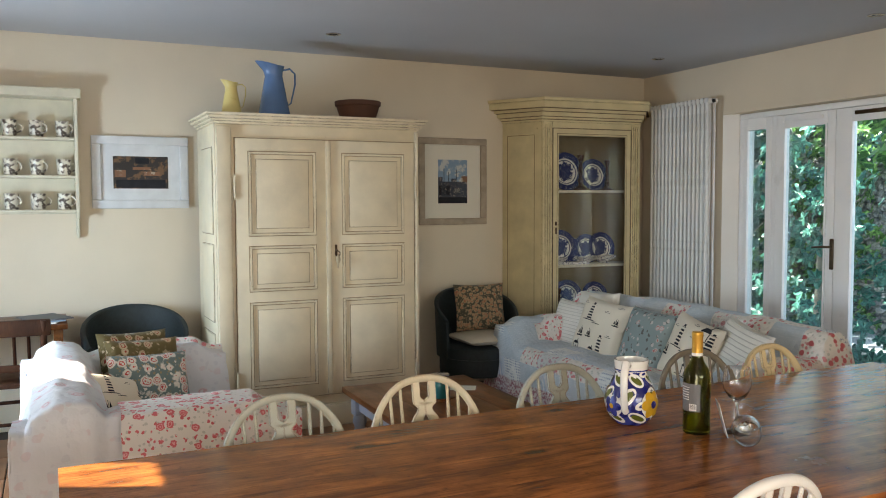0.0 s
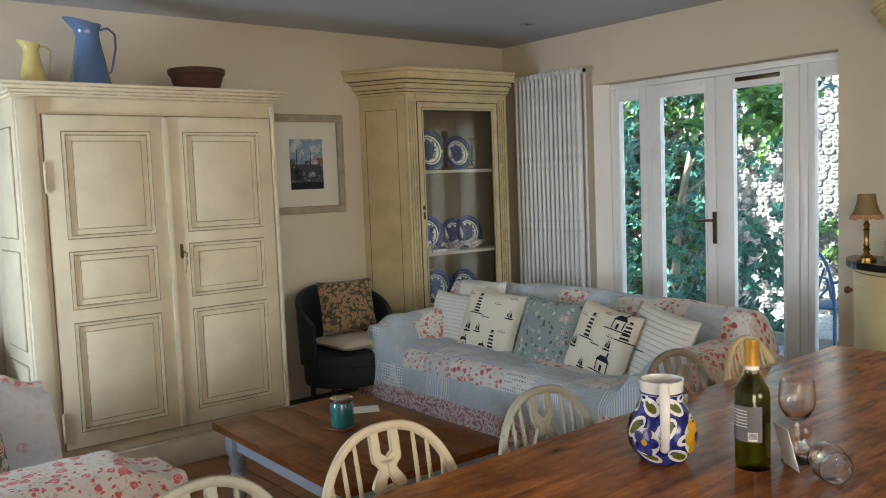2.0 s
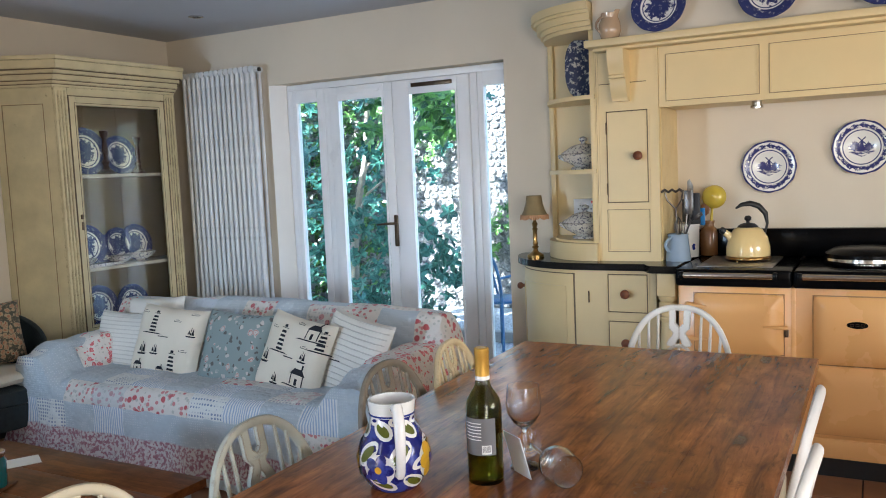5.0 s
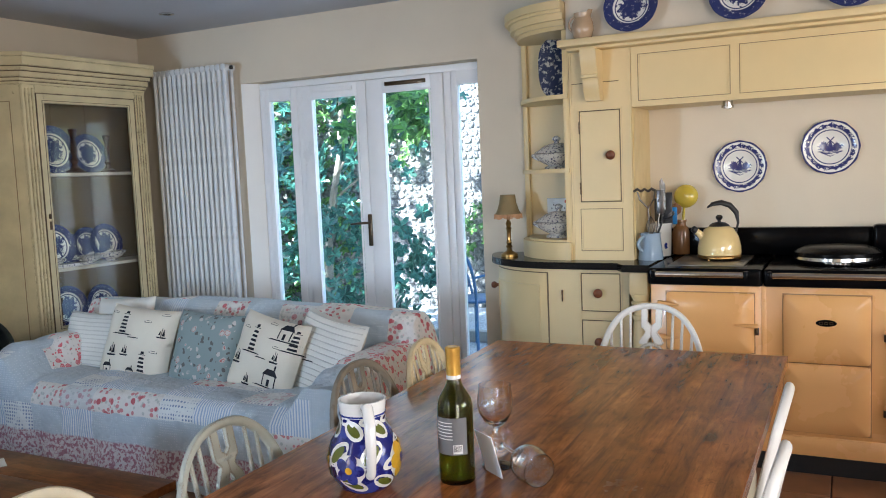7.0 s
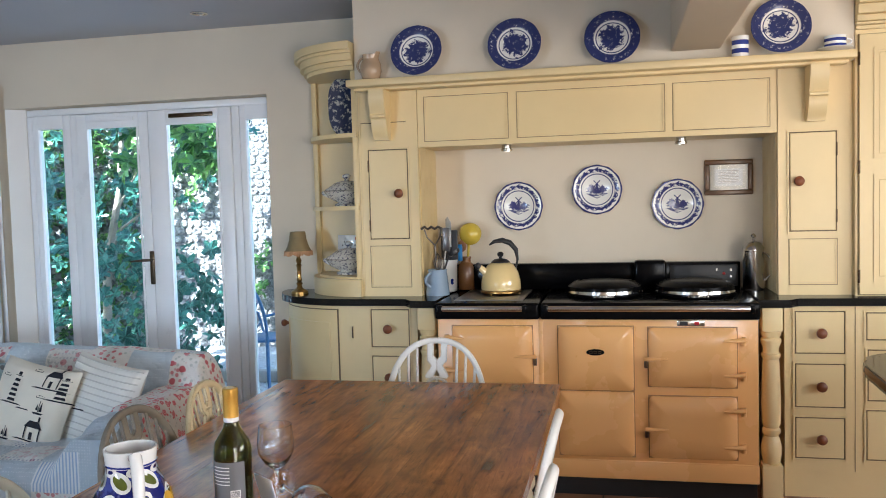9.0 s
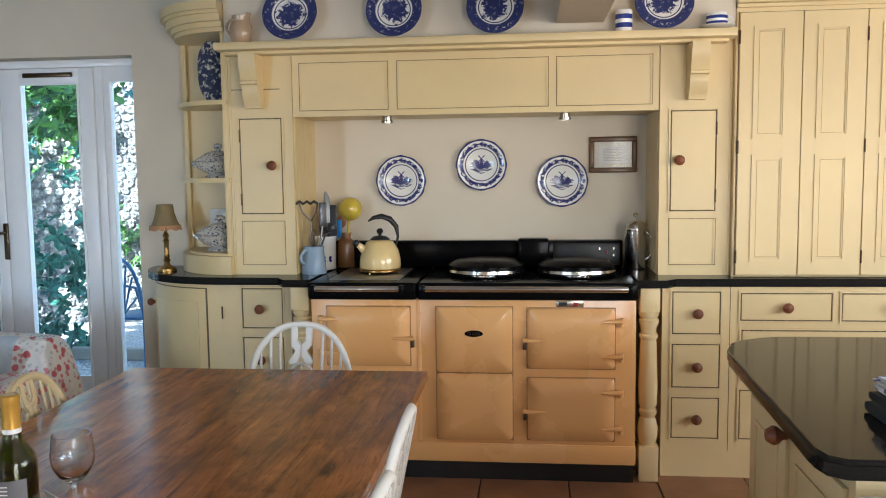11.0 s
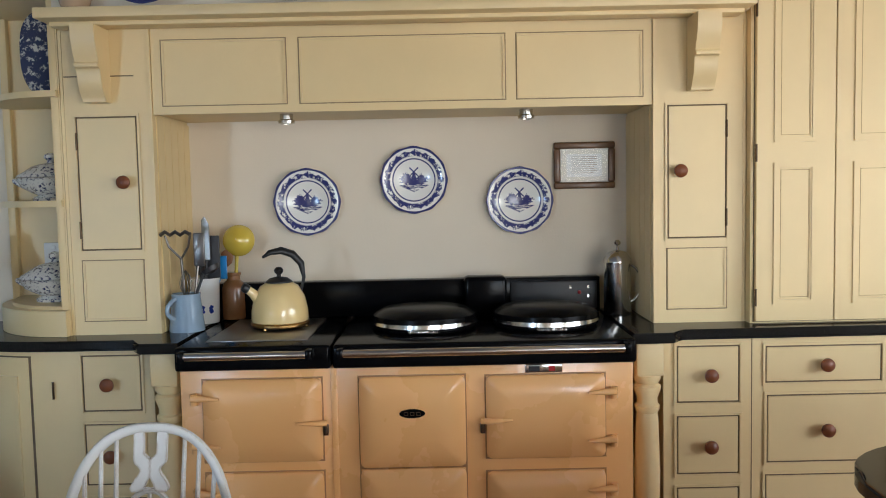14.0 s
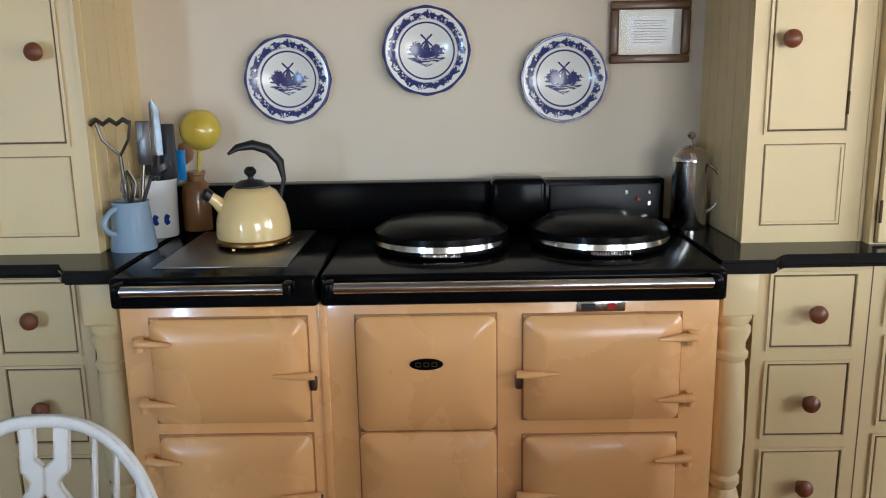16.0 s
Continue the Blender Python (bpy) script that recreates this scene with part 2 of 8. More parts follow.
def delft(name, rim=0.72, centre=0.34, ground=(0.80, 0.79, 0.74), blue=(0.02, 0.05, 0.26), full=False, view=False):
    """Blue and white transfer-printed glaze: a figured rim and a figured middle, by the distance from the dish's axis."""
    m, t, p = start(name, 0.2, coat=0.12)
    v = place(t)
    length = t.nodes.new("ShaderNodeVectorMath")
    length.operation = "LENGTH"
    flat = t.nodes.new("ShaderNodeVectorMath")
    flat.operation = "MULTIPLY"
    flat.inputs[1].default_value = (1, 1, 0)
    t.links.new(v, flat.inputs[0])
    t.links.new(flat.outputs[0], length.inputs[0])
    r = length.outputs["Value"]
    fig = noise_tex(t, v, 60, 5, 0.7)
    fine = noise_tex(t, v, 140, 3, 0.6)
    band = calc(t, "MULTIPLY", step(t, r, rim, rim + 0.004), step(t, fig, 0.30 if full else 0.40, 0.42 if full else 0.46))
    edge = step(t, r, 0.1235, 0.125)
    if view:
        band = calc(t, "MULTIPLY", band, step(t, calc(t, "MULTIPLY_ADD", noise_tex(t, v, 45, 2), 0.03, r), 0.130, 0.127))
    wob = calc(t, "MULTIPLY_ADD", noise_tex(t, v, 42, 4), 0.11, -0.06)
    if view:
        # a shore with water below, trees either side and a windmill with crossed sails; local x is up
        xyz = t.nodes.new("ShaderNodeSeparateXYZ")
        t.links.new(v, xyz.inputs[0])
        up, side = xyz.outputs[0], xyz.outputs[1]

        def away(a, c):
            return calc(t, "ABSOLUTE", calc(t, "SUBTRACT", a, c))

        ragged = calc(t, "MULTIPLY_ADD", noise_tex(t, v, 130, 4, 0.7), 0.05, -0.025)
        streak = noise_tex(t, place(t, (150, 22, 1)), 1.0, 4, 0.6)
        pond = calc(t, "ADD", calc(t, "MULTIPLY", away(up, -0.022), 2.2), away(side, 0.0))
        water = calc(t, "MULTIPLY", step(t, pond, 0.062, 0.054), step(t, streak, 0.44, 0.52))
        shore = step(t, calc(t, "ADD", calc(t, "ADD", calc(t, "MULTIPLY", away(up, -0.008), 4.0), away(side, 0.004)), ragged), 0.060, 0.054)
        tree = step(t, calc(t, "ADD", calc(t, "ADD", away(up, 0.006), away(side, 0.03)), ragged), 0.029, 0.025)
        hut = step(t, calc(t, "ADD", calc(t, "ADD", away(up, 0.002), calc(t, "MULTIPLY", away(side, -0.03), 0.8)), ragged), 0.023, 0.019)
        tower = calc(t, "MULTIPLY", step(t, calc(t, "ADD", away(side, 0.0), calc(t, "MULTIPLY", up, 0.25)), 0.013, 0.010), step(t, away(up, 0.012), 0.022, 0.019))
        arms = calc(t, "MULTIPLY", step(t, away(away(up, 0.032), calc(t, "ABSOLUTE", side)), 0.0045, 0.003), step(t, calc(t, "ADD", away(up, 0.032), calc(t, "ABSOLUTE", side)), 0.036, 0.033))
        mid = calc(t, "MAXIMUM", calc(t, "MAXIMUM", water, shore), calc(t, "MAXIMUM", calc(t, "MAXIMUM", tree, hut), calc(t, "MAXIMUM", tower, arms)))
        mid = calc(t, "MULTIPLY", mid, step(t, fine, 0.24, 0.36))
    else:
        mid = calc(t, "MULTIPLY", step(t, calc(t, "ADD", r, wob), centre, centre - 0.006), step(t, fig, (0.32 if full else 0.44), (0.42 if full else 0.5)))
    line = calc(t, "MULTIPLY", step(t, r, rim - 0.012, rim - 0.010), step(t, r, rim - 0.005, rim - 0.007))
    ink = calc(t, "MAXIMUM", calc(t, "MAXIMUM", band, mid), calc(t, "MAXIMUM", line, edge))
    tone = mix(t, fine, blue, tuple(c * 1.35 + 0.008 for c in blue))
    t.links.new(mix(t, calc(t, "MULTIPLY", ink, 0.97), ground, tone), p.inputs["Base Color"])
    return m


def printed(name, ground, ink, scale=30.0, cover=0.52, rough=0.15, coat=0.3):
    """Glazed ware or printed cloth with one ink figured over the ground."""
    m, t, p = start(name, rough, coat=coat)
    v = place(t)
    n = noise_tex(t, v, scale, 5, 0.7)
    col = mix(t, step(t, n, cover, cover + 0.05), ground, ink)
    col = mix(t, calc(t, "MULTIPLY", noise_tex(t, v, 4), 0.12), col, tuple(c * 0.6 for c in ground))
    t.links.new(col, p.inputs["Base Color"])
    relief(t, p, noise_tex(t, v, 150), 0.1)
    return m


def glass(name, tint=(1, 1, 1), rough=0.0, ior=1.45):
    m, t, p = start(name, rough)
    p.inputs["Base Color"].default_value = (*tint, 1)
    p.inputs["Transmission Weight"].default_value = 1.0
    p.inputs["IOR"].default_value = ior
    return m


def pane_glass(name, tint=(0.90, 0.985, 1.0), film=0.35):
    """Thin window glass: mostly clear, with a mirror film that grows towards glancing angles."""
    m, t, p = start(name, 0.02)
    out = t.nodes["Material Output"]
    clear, shine = nd(t, "ShaderNodeBsdfTransparent", Color=(*tint, 1)), nd(t, "ShaderNodeBsdfGlossy", Roughness=0.02)
    fres = nd(t, "ShaderNodeFresnel", IOR=1.5)
    both = t.nodes.new("ShaderNodeMixShader")
    t.links.new(calc(t, "MULTIPLY", fres.outputs[0], film), both.inputs[0])
    t.links.new(clear.outputs[0], both.inputs[1])
    t.links.new(shine.outputs[0], both.inputs[2])
    t.links.new(both.outputs[0], out.inputs[0])
    return m


M = {
    "wall": paint("cream_plaster", (0.72, 0.632, 0.495), 0.85, 0.06, 1.6, 120, 0.25, spec=0.2),
    # white ceiling coloured mid-grey: its dim look is put into the base colour
    "ceiling": paint("dimmed_white_ceiling", (0.50, 0.50, 0.52), 0.9, 0.05, 1.2, 90, 0.2, spec=0.2),
    # whiter than the wall: garden light on the splay, put into its colour
    "reveal": paint("daylit_reveal_tone", (0.84, 0.82, 0.78), 0.7, 0.05, 2, 90, 0.2, spec=0.2),
    "upvc": paint("white_frame_plastic", (0.88, 0.885, 0.89), 0.3, 0.04, 4, 60, 0.03),
    "armoire": paint("aged_ivory_paint", (0.79, 0.69, 0.50), 0.55, 0.14, 5, 70, 0.3, wear=(0.13, 0.075, 0.035), wear_at=0.71),
    "cabinet": paint("aged_straw_paint", (0.72, 0.61, 0.36), 0.5, 0.2, 5, 70, 0.35, wear=(0.11, 0.065, 0.025), wear_at=0.66),
    "glaze": paint("brown_glaze_line", (0.30, 0.205, 0.105), 0.7, 0.3, 30, 90, 0.2),
    # tone for the soft shading inside the larder's panel mouldings
    "panel_shade": paint("honey_shade_line", (0.46, 0.32, 0.14), 0.7, 0.3, 30, 90, 0.2),
    "rack": paint("worn_cream_paint", (0.68, 0.64, 0.50), 0.6, 0.15, 6, 80, 0.3, wear=(0.28, 0.19, 0.1), wear_at=0.66),
    "kitchen": paint("kitchen_cream_paint", (0.74, 0.575, 0.295), 0.42, 0.07, 2.5, 60, 0.12),
    "groove": paint("shadow_gap_brown", (0.16, 0.11, 0.06), 0.8, 0.3, 20, 80, 0.1),
    "granite": None, "enamel": paint("buff_enamel", (0.84, 0.455, 0.165), 0.27, 0.025, 3, 45, 0.05, coat=0.35),
    "black_enamel": paint("black_enamel", (0.004, 0.004, 0.0045), 0.16, 0.3, 8, 60, 0.05, spec=0.08),
    "lid_black": paint("worn_black_enamel", (0.004, 0.004, 0.004), 0.24, 0.3, 8, 60, 0.05, spec=0.05),
    "black": paint("matt_black", (0.010, 0.010, 0.011), 0.45, 0.3, 8, 80, 0.1),
    "steel": paint("polished_steel", (0.62, 0.61, 0.59), 0.16, 0.08, 6, 80, 0.03, metal=1.0),
    "gunmetal": paint("dull_utensil_steel", (0.20, 0.19, 0.18), 0.32, 0.2, 14, 120, 0.05, metal=1.0),
    "brushed": paint("scratched_steel_plate", (0.30, 0.29, 0.27), 0.34, 0.2, 14, 160, 0.1, metal=1.0),
    "bronze": paint("aged_bronze", (0.12, 0.08, 0.05), 0.35, 0.3, 20, 80, 0.1, metal=1.0),
    "brass": paint("aged_brass", (0.40, 0.24, 0.08), 0.3, 0.25, 20, 80, 0.1, metal=1.0),
    "knob": paint("turned_cherry_wood", (0.20, 0.055, 0.014), 0.42, 0.3, 20, 60, 0.1, coat=0.1),
    "table": wood("waxed_pine_table", (0.14, 0.039, 0.009), (0.72, 0.245, 0.056), 0.2, 0, 20, spec=0.24, pores=True),
    "coffee": wood("waxed_pine_low_table", (0.10, 0.030, 0.008), (0.30, 0.100, 0.026), 0.34, 1, 24, pores=True),
    "blue_grey": paint("blue_grey_paint", (0.36, 0.42, 0.52), 0.5, 0.1, 5, 70, 0.15, wear=(0.5, 0.5, 0.5), wear_at=0.7),
    "chair_white": paint("chipped_white_paint", (0.78, 0.76, 0.70), 0.5, 0.08, 8, 70, 0.2, wear=(0.36, 0.25, 0.14), wear_at=0.70),
    "chair_sage": paint("faded_sage_paint", (0.47, 0.48, 0.40), 0.55, 0.16, 8, 70, 0.25, wear=(0.20, 0.14, 0.09), wear_at=0.64),
    "chair_worn": paint("weathered_taupe_paint", (0.24, 0.20, 0.145), 0.6, 0.25, 9, 70, 0.3, wear=(0.12, 0.08, 0.05), wear_at=0.62),
    "chair_straw": paint("straw_yellow_paint", (0.70, 0.56, 0.32), 0.5, 0.12, 8, 70, 0.2, wear=(0.28, 0.17, 0.07), wear_at=0.68),
    # darker enamel tone that stands in for the shadow round the oven doors
    "enamel_seam_shade": paint("enamel_joint_shade", (0.40, 0.20, 0.075), 0.6, 0.2, 20, 60, 0.1),
    "chair_cream": paint("chipped_cream_paint", (0.72, 0.64, 0.46), 0.5, 0.1, 8, 70, 0.2, wear=(0.30, 0.19, 0.09), wear_at=0.69),
    "dark_wood": wood("dark_stained_wood", (0.035, 0.014, 0.008), (0.10, 0.04, 0.02), 0.4, 2, 24, False),
    "loom": paint("dark_green_woven_fibre", (0.018, 0.028, 0.030), 0.6, 0.4, 40, 200, 0.8),
    "tile": paint("terracotta_floor_tile", (0.33, 0.155, 0.075), 0.45, 0.35, 5, 40, 0.3),
    "grout": paint("dark_grout", (0.06, 0.05, 0.045), 0.9, 0.2, 8, 60, 0.3),
    "quilt": patchwork("washed_patchwork_quilt"),
    "rose_quilt": floral("pink_rose_quilt", (0.78, 0.73, 0.67), (0.66, 0.12, 0.14), (0.80, 0.38, 0.38), 22.0, (0.56, 0.54, 0.48), 0.35),
    "white_quilt": floral("white_quilt_small_roses", (0.74, 0.75, 0.77), (0.72, 0.66, 0.68), (0.70, 0.45, 0.47), 9.0, (0.68, 0.69, 0.72), 0.3),
    "cush_white": paint("ribbed_off_white_cotton", (0.74, 0.71, 0.64), 0.95, 0.06, 6, 120, 0.4, spec=0.1),
    "cush_line": paint("grey_rib_stitch", (0.62, 0.59, 0.53), 0.95, 0.1, 6, 120, 0.2, spec=0.1),
    "cush_canvas": paint("cream_canvas", (0.74, 0.67, 0.54), 0.95, 0.06, 6, 150, 0.4, spec=0.1),
    "ink": paint("black_print", (0.03, 0.03, 0.035), 0.9, 0.2, 20, 120, 0.2, spec=0.1),
    "cush_teal": floral("sage_bird_print", (0.25, 0.31, 0.30), (0.55, 0.50, 0.46), (0.45, 0.10, 0.09), 13.0, (0.12, 0.11, 0.10), 0.24, False),
    "cush_brown": floral("brown_rose_print", (0.17, 0.13, 0.055), (0.62, 0.50, 0.33), (0.38, 0.05, 0.035), 17.0, (0.24, 0.18, 0.09), 0.40, False),
    "cush_rose": floral("aqua_rose_print", (0.17, 0.23, 0.22), (0.78, 0.74, 0.66), (0.60, 0.06, 0.06), 20.0, (0.34, 0.27, 0.16), 0.56, False),
    "cush_ochre": floral("rust_circle_print", (0.085, 0.08, 0.055), (0.44, 0.32, 0.19), (0.36, 0.08, 0.035), 36.0, (0.28, 0.20, 0.12), 0.56, False),
    "delft": delft("blue_windmill_plate_glaze", 0.092, 0.074, blue=(0.003, 0.009, 0.11), view=True),
    "willow": delft("blue_transfer_plate_glaze", 0.084, 0.058, full=True, blue=(0.005, 0.014, 0.10)),
    "ware": printed("blue_figured_tureen_glaze", (0.74, 0.72, 0.66), (0.012, 0.02, 0.10), 85, 0.53),
    "platter": printed("dark_blue_platter_glaze", (0.58, 0.58, 0.55), (0.02, 0.035, 0.10), 34, 0.42),
    "cup_print": printed("brown_figured_cup_glaze", (0.70, 0.65, 0.54), (0.08, 0.06, 0.05), 40, 0.50),
    "white_china": paint("white_china", (0.80, 0.79, 0.75), 0.15, 0.03, 8, 40, 0.02, coat=0.4),
    "stripe_blue": paint("cobalt_glaze", (0.02, 0.04, 0.24), 0.15, 0.1, 8, 40, 0.02, coat=0.4),
    "stoneware": paint("buff_stoneware", (0.48, 0.33, 0.20), 0.2, 0.15, 9, 50, 0.05, coat=0.4),
    "brown_stone": paint("brown_stoneware", (0.26, 0.12, 0.045), 0.22, 0.2, 12, 50, 0.05, coat=0.4),
    "kettle": paint("cream_enamel", (0.80, 0.60, 0.27), 0.12, 0.05, 6, 40, 0.02, coat=0.6),
    "yellow": paint("mustard_enamel", (0.62, 0.47, 0.06), 0.2, 0.08, 8, 50, 0.03, coat=0.4),
    "blue_enamel": paint("blue_enamel", (0.10, 0.19, 0.36), 0.25, 0.1, 8, 50, 0.03, coat=0.4),
    "pale_blue": paint("pale_blue_enamel", (0.28, 0.37, 0.46), 0.2, 0.08, 8, 50, 0.03, coat=0.4),
    "yellow_jug": paint("faded_yellow_enamel", (0.72, 0.58, 0.22), 0.3, 0.08, 8, 50, 0.03, coat=0.2),
    "terracotta": paint("terracotta_bowl", (0.095, 0.036, 0.018), 0.7, 0.2, 14, 60, 0.3),
    "fridge": paint("pale_blue_fridge_lacquer", (0.22, 0.32, 0.38), 0.22, 0.05, 3, 40, 0.02, coat=0.5),
    "parchment": paint("aged_lampshade_cloth", (0.24, 0.175, 0.08), 0.8, 0.15, 18, 90, 0.3),
    "fringe": paint("peach_fringe", (0.55, 0.30, 0.15), 0.9, 0.2, 30, 120, 0.4),
    "teal_wax": paint("teal_candle_glass", (0.01, 0.16, 0.17), 0.12, 0.15, 14, 60, 0.03, coat=0.6),
    "linen": None, "paper": paint("white_paper", (0.78, 0.77, 0.74), 0.8, 0.04, 8, 60, 0.05),
    "gilt": paint("dark_gilt_wood", (0.13, 0.055, 0.014), 0.4, 0.3, 30, 80, 0.3, coat=0.2),
    "frame_white": paint("whitewashed_frame", (0.68, 0.70, 0.71), 0.6, 0.12, 9, 80, 0.3),
    "frame_grey": paint("limed_oak_frame", (0.42, 0.34, 0.25), 0.65, 0.25, 14, 90, 0.4),
    "mount": paint("cream_mount_board", (0.74, 0.70, 0.60), 0.9, 0.03, 6, 90, 0.1),
    "rad": paint("white_radiator_enamel", (0.70, 0.71, 0.71), 0.28, 0.05, 6, 50, 0.03),
    "red": paint("red_plastic", (0.45, 0.02, 0.02), 0.3, 0.1, 10, 40, 0.02),
    "foil": paint("gold_foil", (0.72, 0.42, 0.08), 0.3, 0.15, 20, 80, 0.1, metal=0.6),
    "label": paint("grey_wine_label", (0.15, 0.15, 0.155), 0.6, 0.1, 10, 60, 0.05),
    "bottle": glass("green_bottle_glass", (0.27, 0.29, 0.045)), "clear": glass("clear_glass"),
    "wine": glass("white_wine", (0.80, 0.78, 0.25), 0.0, 1.33),
    "pane": pane_glass("window_glass"), "picture_glass": pane_glass("picture_glass", (0.97, 0.97, 0.97), 0.24),
    "gravel": None, "flint": None, "leaf": None, "bark": paint("pale_fig_bark", (0.42, 0.36, 0.30), 0.9, 0.25, 12, 60, 0.6),
    "blue_iron": paint("blue_painted_iron", (0.03, 0.12, 0.26), 0.4, 0.2, 10, 60, 0.1),
    "outside": paint("garden_render", (0.45, 0.42, 0.38), 0.9, 0.1, 3, 60, 0.3),
    "utensil": paint("dark_nylon", (0.03, 0.03, 0.033), 0.35, 0.2, 12, 60, 0.05),
    "blue_plastic": paint("blue_plastic", (0.02, 0.22, 0.55), 0.3, 0.1, 12, 60, 0.02),
    "spoon_wood": wood("kitchen_spoon_wood", (0.20, 0.09, 0.04), (0.36, 0.19, 0.09), 0.6, 2, 40, False),
}


def granite():
    m, t, p = start("black_speckled_granite", 0.09, spec=0.08)
    v = place(t)
    vo = nd(t, "ShaderNodeTexVoronoi", Scale=320.0)
    t.links.new(v, vo.inputs["Vector"])
    col = mix(t, step(t, vo.outputs["Distance"], 0.22, 0.12), (0.012, 0.012, 0.012), (0.10, 0.085, 0.06))
    col = mix(t, noise_tex(t, v, 30, 5), col, (0.02, 0.018, 0.016))
    t.links.new(col, p.inputs["Base Color"])
    relief(t, p, noise_tex(t, v, 90), 0.02)
    return m


def stripes(name, ground, band, count, axis=0):
    m, t, p = start(name, 0.9, spec=0.1)
    s = t.nodes.new("ShaderNodeSeparateXYZ")
    t.links.new(place(t), s.inputs[0])
    col = mix(t, step(t, calc(t, "SINE", calc(t, "MULTIPLY", s.outputs[axis], count)), 0.55, 0.65), ground, band)
    t.links.new(col, p.inputs["Base Color"])
    relief(t, p, noise_tex(t, place(t), 120), 0.4)
    return m


def leafy(name, dark, light):
    m, t, p = start(name, 0.30, spec=0.7)
    info = t.nodes.new("ShaderNodeNewGeometry")
    obj = t.nodes.new("ShaderNodeObjectInfo")
    mixed = calc(t, "FRACT", calc(t, "ADD", info.outputs["Random Per Island"], obj.outputs["Random"]))
    col = mix(t, mixed, dark, light)
    col = mix(t, step(t, noise_tex(t, place(t), 22, 5, 0.7), 0.5, 0.76), col, tuple(c * 0.6 for c in dark))
    col = mix(t, calc(t, "MULTIPLY", step(t, noise_tex(t, place(t), 60, 3), 0.56, 0.70), 0.5), col, tuple(min(1, c * 1.5 + 0.02) for c in light))
    t.links.new(col, p.inputs["Base Color"])
    p.inputs["Subsurface Weight"].default_value = 0.0
    tr = t.nodes.new("ShaderNodeBsdfTranslucent")
    t.links.new(col, tr.inputs[0])
    both = t.nodes.new("ShaderNodeMixShader")
    both.inputs[0].default_value = 0.3
    t.links.new(p.outputs[0], both.inputs[1])
    t.links.new(tr.outputs[0], both.inputs[2])
    t.links.new(both.outputs[0], t.nodes["Material Output"].inputs[0])
    return m


def stones(name, cols, scale):
    m, t, p = start(name, 0.9)
    v = place(t)
    vo = nd(t, "ShaderNodeTexVoronoi", Scale=scale)
    t.links.new(v, vo.inputs["Vector"])
    bw = t.nodes.new("ShaderNodeRGBToBW")
    t.links.new(vo.outputs["Color"], bw.inputs[0])
    col = mix(t, bw.outputs[0], cols[0], cols[1])
    col = mix(t, step(t, vo.outputs["Distance"], 0.45, 0.7), col, cols[2])
    t.links.new(col, p.inputs["Base Color"])
    relief(t, p, calc(t, "SUBTRACT", 1.0, vo.outputs["Distance"]), 0.8, 0.02)
    return m


M["granite"] = granite()
M["linen"] = stripes("striped_tea_towel", (0.74, 0.74, 0.73), (0.16, 0.18, 0.32), 95.0, 0)
M["gravel"] = stones("pale_gravel", ((0.52, 0.54, 0.57), (0.74, 0.75, 0.77), (0.30, 0.31, 0.33)), 45)
M["flint"] = stones("rubble_stone", ((0.30, 0.29, 0.29), (0.55, 0.53, 0.52), (0.18, 0.18, 0.19)), 14)
M["leaf"] = leafy("fig_leaf", (0.006, 0.045, 0.034), (0.10, 0.33, 0.26))
M["ivy"] = leafy("ivy_leaf", (0.010, 0.065, 0.030), (0.24, 0.48, 0.12))


# ---- building helpers ----
def box(bm, x0, y0, z0, x1, y1, z1, bev=0.0, seg=2):
    vs = [bm.verts.new(p) for p in ((x0, y0, z0), (x1, y0, z0), (x1, y1, z0), (x0, y1, z0), (x0, y0, z1), (x1, y0, z1), (x1, y1, z1), (x0, y1, z1))]
    fs = [bm.faces.new([vs[i] for i in q]) for q in ((3, 2, 1, 0), (4, 5, 6, 7), (0, 1, 5, 4), (1, 2, 6, 5), (2, 3, 7, 6), (3, 0, 4, 7))]
    if bev:
        es = list({e for f in fs for e in f.edges})
        bmesh.ops.bevel(bm, geom=es, offset=bev, segments=seg, affect="EDGES", profile=0.5)
    return bm


def sheet(bm, nu, nv, f, close_u=False, close_v=False):
    """A grid of quads over f(u, v), u and v from 0 to 1."""
    grid = [[bm.verts.new(f(i / (nu if close_u else nu - 1), j / (nv if close_v else nv - 1))) for j in range(nv)] for i in range(nu)]
    for i in range(nu if close_u else nu - 1):
        for j in range(nv if close_v else nv - 1):
            a, b = grid[i][j], grid[(i + 1) % nu][j]
            c, d = grid[(i + 1) % nu][(j + 1) % nv], grid[i][(j + 1) % nv]
            bm.faces.new((a, b, c, d))
    return grid


def lathe(bm, profile, seg=28, m=None, wobble=0.0, caps=True):
    """Turned shape: profile of (radius, height), closed at both ends."""
    m = m or Matrix()
    rings = []
    for r, z in profile:
        rings.append([bm.verts.new(m @ Vector((r * math.cos(2 * math.pi * k / seg) * (1 + wobble * math.sin(8 * math.pi * k / seg)), r * math.sin(2 * math.pi * k / seg) * (1 + wobble * math.sin(8 * math.pi * k / seg)), z))) for k in range(seg)])
    for a, b in zip(rings, rings[1:]):
        for k in range(seg):
            bm.faces.new((a[k], a[(k + 1) % seg], b[(k + 1) % seg], b[k]))
    if caps:
        bm.faces.new(list(reversed(rings[0])))
        bm.faces.new(rings[-1])
    return bm


